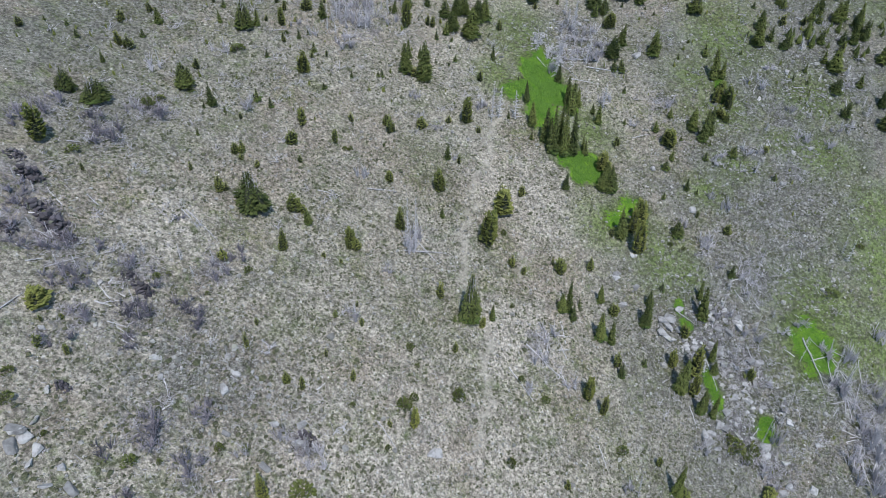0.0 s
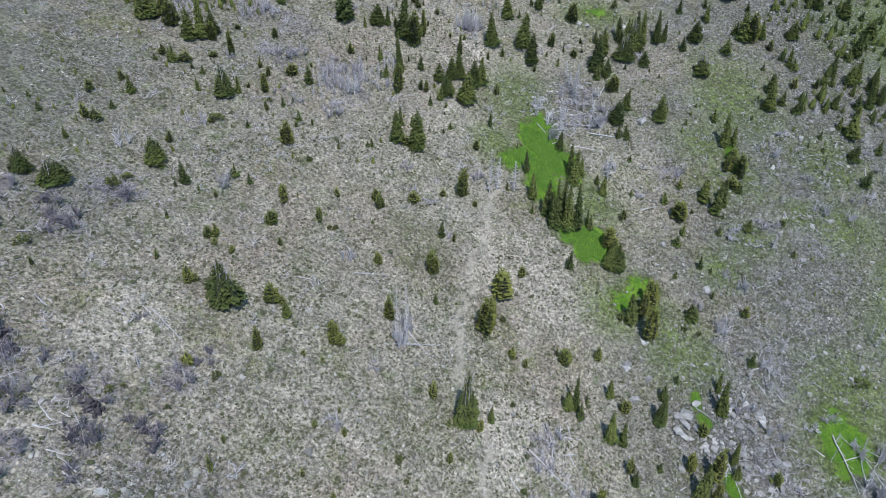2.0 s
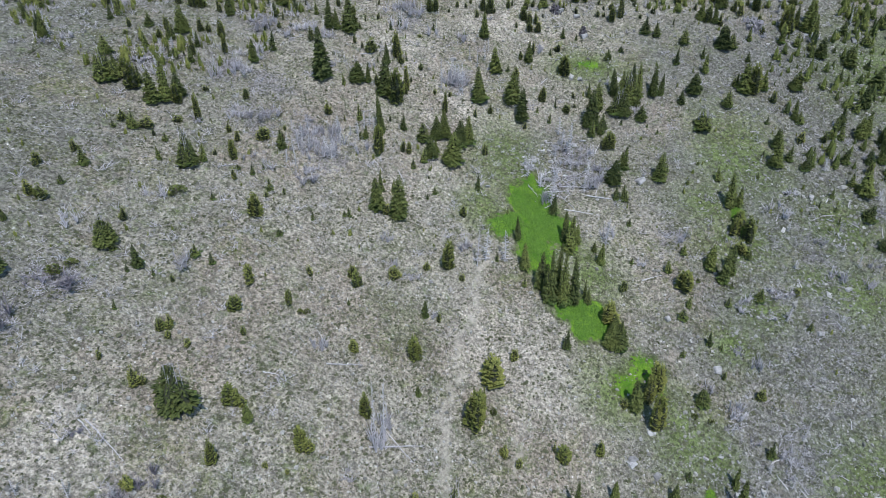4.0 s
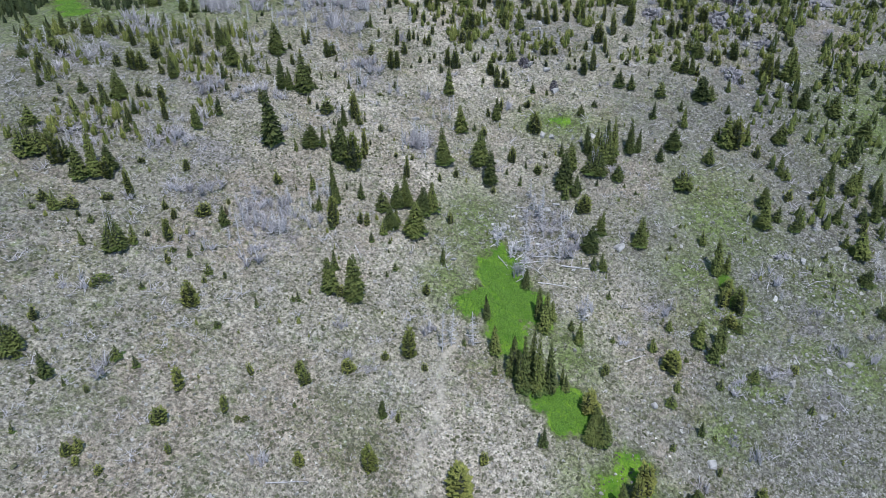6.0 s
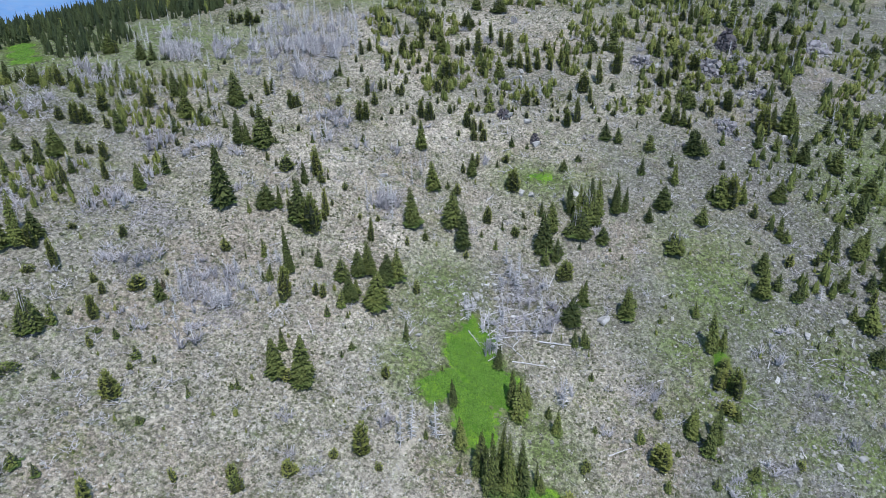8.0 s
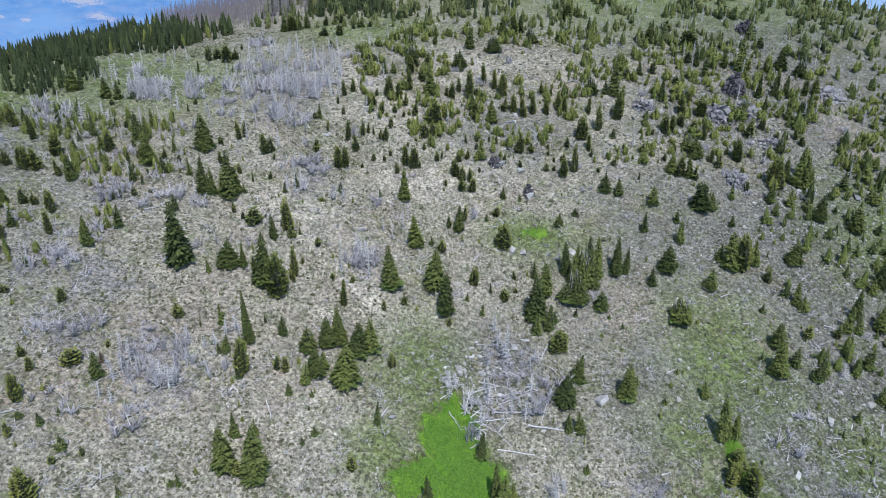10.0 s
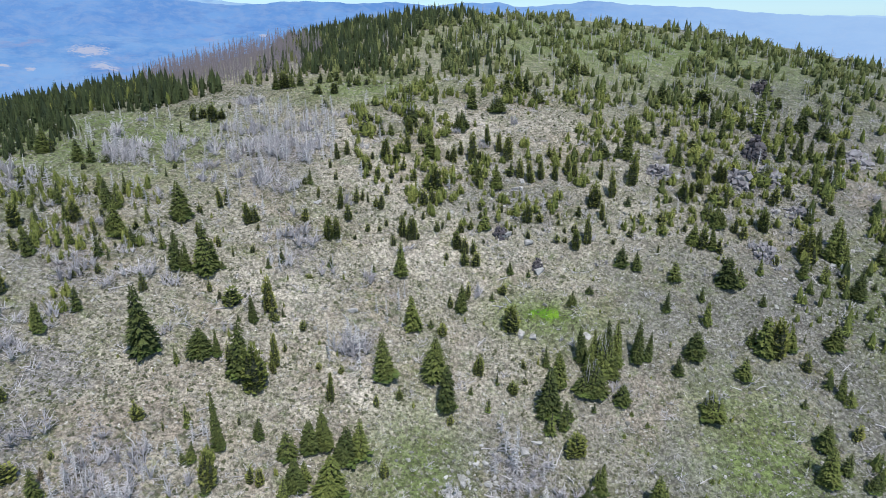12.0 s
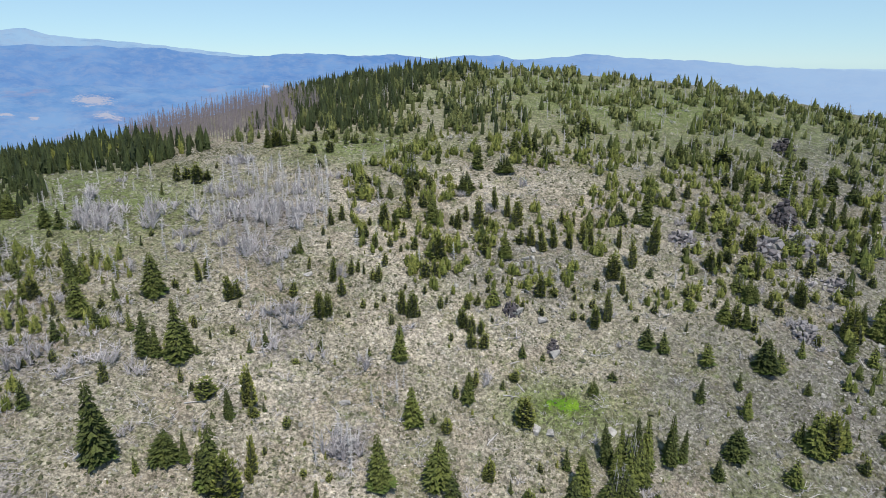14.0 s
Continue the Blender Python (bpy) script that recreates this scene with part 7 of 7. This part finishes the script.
MID_SLOPE = [(-45, 120), (0, 118), (30, 160), (62, 118), (88, 125), (104, 160), (100, 205), (60, 212), (20, 214), (-25, 200), (-52, 160)]
LEFT_SLOPE = [(-85, 105), (-45, 104), (-28, 125), (-36, 160), (-85, 168)]
LOW_LEFT = [(-62, 60), (-28, 46), (-12, 60), (-14, 95), (-30, 118), (-62, 118)]
LOW_RIGHT = [(36, 78), (50, 66), (80, 80), (96, 110), (80, 132), (52, 112), (42, 96)]
scrub = [scrub_shape(i) for i in range(8)]


def patchy(spots, cut, seed):
    return [p for p in spots if noise.noise(Vector((p[0] / 14.0, p[1] / 10.0, seed))) > cut and near_one(*p, MEADOWS) < 0.35]


wood("dead_scrub", "small grey-lilac dead bushes strewn over the slope", "dead bushes",
     patchy(scatter(MID_SLOPE, 800, 1.1, 41), 0.0, 1.3) + patchy(scatter(LOW_LEFT, 240, 1.3, 42), -0.1, 2.3) + scatter(BLEACHED, 60, 1.2, 63) + scatter(SMALL_STAND, 30, 0.9, 64) + patchy(scatter(LOW_RIGHT, 190, 1.2, 43), -0.2, 3.3) + scatter(WEST_SLOPE, 320, 1.2, 44) + patchy(scatter(LEFT_SLOPE, 240, 1.5, 52), -0.05, 7.3) + scatter(CREST, 260, 2.0, 50) + scatter(UPPER, 380, 1.4, 51),
     (0.5, 1.5), 2.3, scrub, PALE, 41)
wood("conifer_seedlings", "knee-high olive-green conifer seedlings on the slope", "seedlings",
     patchy(scatter(MID_SLOPE, 330, 1.8, 45), -0.2, 4.3) + patchy(scatter(LOW_RIGHT, 40, 2.0, 46), -0.2, 5.3) + patchy(scatter(LEFT_SLOPE, 90, 2.2, 53), -0.2, 8.3), (0.5, 1.6), 0.7, far_pine, PINE, 45)
for x, y in patchy(scatter(MID_SLOPE, 60, 3.0, 47), -0.1, 6.3) + patchy(scatter(LOW_LEFT, 14, 3.0, 48), -0.3, 6.3) + patchy(scatter(LOW_RIGHT, 16, 3.0, 49), -0.3, 6.3):
    a, half = fall.uniform(0, 3.14), fall.uniform(0.5, 1.3)
    logs([(x - half * math.cos(a), y - half * math.sin(a), x + half * math.cos(a), y + half * math.sin(a))])

# ---- loose stones and bunch grass ----
def scatter_fast(count, seed, x0=-75, x1=115, y0=38, y1=260):
    r = np.random.default_rng(seed)
    x, y = r.uniform(x0, x1, count), y0 + (y1 - y0) * r.random(count) ** 1.15
    seen = np.abs(x - 12) < 46 + 0.28 * y
    return x[seen], y[seen], r


def loose_stones(count, seed):
    x, y, r = scatter_fast(count, seed)
    count = len(x)
    rocky = most(x, y, SCREE)
    keep = (r.random(count) < 0.35 + 0.65 * rocky) & (most(x, y, MEADOWS) < 0.3)
    x, y, rocky = x[keep], y[keep], rocky[keep]
    n = len(x)
    size = np.clip(np.exp(r.normal(-2.05, 0.45, n)) * (1 + 0.3 * rocky), 0.08, 0.9)
    ring = np.arange(5) * 1.2566
    low = np.stack([np.cos(ring), np.sin(ring), 0 * ring - 0.1], -1)
    cut = np.concatenate([low, np.stack([0.68 * np.cos(ring + 0.5), 0.68 * np.sin(ring + 0.5), 0 * ring + 0.62], -1)])
    sides = [(i, (i + 1) % 5, 5 + i) for i in range(5)] + [((i + 1) % 5, 5 + (i + 1) % 5, 5 + i) for i in range(5)]
    point = np.array([(1, 0, 0), (-1, 0, 0), (0, 1, 0), (0, -1, 0), (0, 0, 0.95)])
    verts, faces, k = [], [], 0
    for shape, tri, some in ((point, [(0, 2, 4), (2, 1, 4), (1, 3, 4), (3, 0, 4)], size < 0.21), (cut, sides + [(5, 6, 7), (5, 7, 8), (5, 8, 9)], size >= 0.21)):
        n, d = int(some.sum()), size[some][:, None]
        v = shape[None] * r.uniform(0.72, 1.2, (n, len(shape), 1)) + r.normal(0, 0.10, (n, len(shape), 3))
        v[..., 0] *= r.uniform(0.7, 1.2, (n, 1))
        a = r.uniform(0, 6.28, n)[:, None]
        px, py = v[..., 0] * np.cos(a) - v[..., 1] * np.sin(a), v[..., 0] * np.sin(a) + v[..., 1] * np.cos(a)
        verts.append(np.stack([px * d + x[some][:, None], py * d + y[some][:, None], v[..., 2] * d + hill(x[some], y[some])[:, None]], -1).reshape(-1, 3))
        faces.append((np.array(tri)[None] + (np.arange(n) * len(shape))[:, None, None]).reshape(-1, 3) + k)
        k += n * len(shape)
    tagged(new("loose_stones", raw_mesh("loose_stones", np.concatenate(verts), np.concatenate(faces), STONE)), "pale grey stones strewn over the slope", "stones", kind="stuff")


def bunches(name, label, category, count, seed, material, green, radius, tall):
    """Low ragged cushions of grass or sage, six faces each."""
    x, y, r = scatter_fast(count, seed)
    if green:
        which = r.integers(0, len(MEADOWS), count)
        mid = np.array([b[:2] for b in MEADOWS])[which]
        x, y = mid[:, 0] + r.uniform(-7, 7, count), mid[:, 1] + r.uniform(-7, 7, count)
    count = len(x)
    m = most(x, y, MEADOWS)
    patchy = 0.5 + 0.5 * np.sin(0.11 * x + 2 * np.sin(0.07 * y)) * np.sin(0.13 * y + 1.5 * np.sin(0.09 * x))
    fine = 0.5 + 0.5 * np.sin(0.47 * x + 2 * np.sin(0.31 * y)) * np.sin(0.53 * y + 1.5 * np.sin(0.37 * x))
    keep = m > 0.58 if green else (m < 0.3) & (r.random(count) < 0.08 + 0.6 * patchy * fine + 0.25 * patchy) & (near_path(x, y) < 0.3)
    x, y = x[keep], y[keep]
    n = len(x)
    size = np.exp(r.normal(-0.1, 0.35, n))[:, None]
    a = np.arange(6) * 1.0472 + r.uniform(0, 6.28, (n, 1)) + r.uniform(-0.3, 0.3, (n, 6))
    reach = radius * size * r.uniform(0.35, 1.5, (n, 6))
    z = hill(x, y)[:, None]
    rim = np.stack([x[:, None] + np.cos(a) * reach, y[:, None] + np.sin(a) * reach, z + r.uniform(-0.04, 0.35, (n, 6)) * tall * size], -1)
    top = np.stack([x + r.normal(0, 0.25, n) * radius, y + r.normal(0, 0.25, n) * radius, z[:, 0] + tall * size[:, 0] * r.uniform(0.7, 1.2, n)], -1)
    p = np.concatenate([rim, top[:, None]], 1).reshape(-1, 3)
    tri = np.array([(i, (i + 1) % 6, 6) for i in range(6)])
    f = (tri[None] + (np.arange(n) * 7)[:, None, None]).reshape(-1, 3)
    tagged(new(name, raw_mesh(name, p, f, material)), label, category, kind="stuff")


def dead_litter(count, seed):
    """Short grey sticks, thick in the dead brush and few elsewhere."""
    x, y, r = scatter_fast(count, seed)
    dense = np.maximum(most(x, y, BRUSH), most(x, y, LITTER))
    keep = (r.random(len(x)) < 0.03 + 0.6 * np.clip(dense - 0.1, 0, 1)) & (most(x, y, MEADOWS) < 0.3)
    x, y = x[keep], y[keep]
    n = len(x)
    a, up, half, thick = r.uniform(0, 6.28, n), r.uniform(0.05, 0.9, n) ** 2, r.uniform(0.15, 0.6, n), r.uniform(0.018, 0.042, n)
    d = np.stack([np.cos(a) * np.cos(up), np.sin(a) * np.cos(up), np.sin(up)], -1) * half[:, None]
    c = np.stack([x, y, hill(x, y) + 0.04 + d[:, 2]], -1)
    side = np.stack([-np.sin(a), np.cos(a), 0 * a], -1) * thick[:, None]
    rise = np.stack([0 * a, 0 * a, 1.6 * thick], -1)
    p = np.stack([c - d - side, c - d + side, c - d + rise, c + d - side * 0.4, c + d + side * 0.4, c + d + rise * 0.4], 1)
    tri = np.array([(0, 1, 4), (0, 4, 3), (1, 2, 5), (1, 5, 4), (2, 0, 3), (2, 3, 5), (3, 4, 5), (0, 2, 1)])
    f = (tri[None] + (np.arange(n) * 6)[:, None, None]).reshape(-1, 3)
    tagged(new("dead_sticks", raw_mesh("dead_sticks", p.reshape(-1, 3), f, PALE)), "grey dead sticks littered over the slope", "sticks", kind="stuff")


dead_litter(260000, 14)
loose_stones(100000, 11)
bunches("bunch_grass", "grey-green bunch grass and sage tufts on dry soil", "grass", 150000, 12, TUFT, False, 0.2, 0.2)
bunches("meadow_grass", "lush bright green wet meadow grass", "grass", 60000, 13, LUSH, True, 0.13, 0.10)

# ---- the models are taken away ----
for model in TEMPLATES:
    for ob in (*model.children_recursive, model):
        bpy.data.objects.remove(ob)
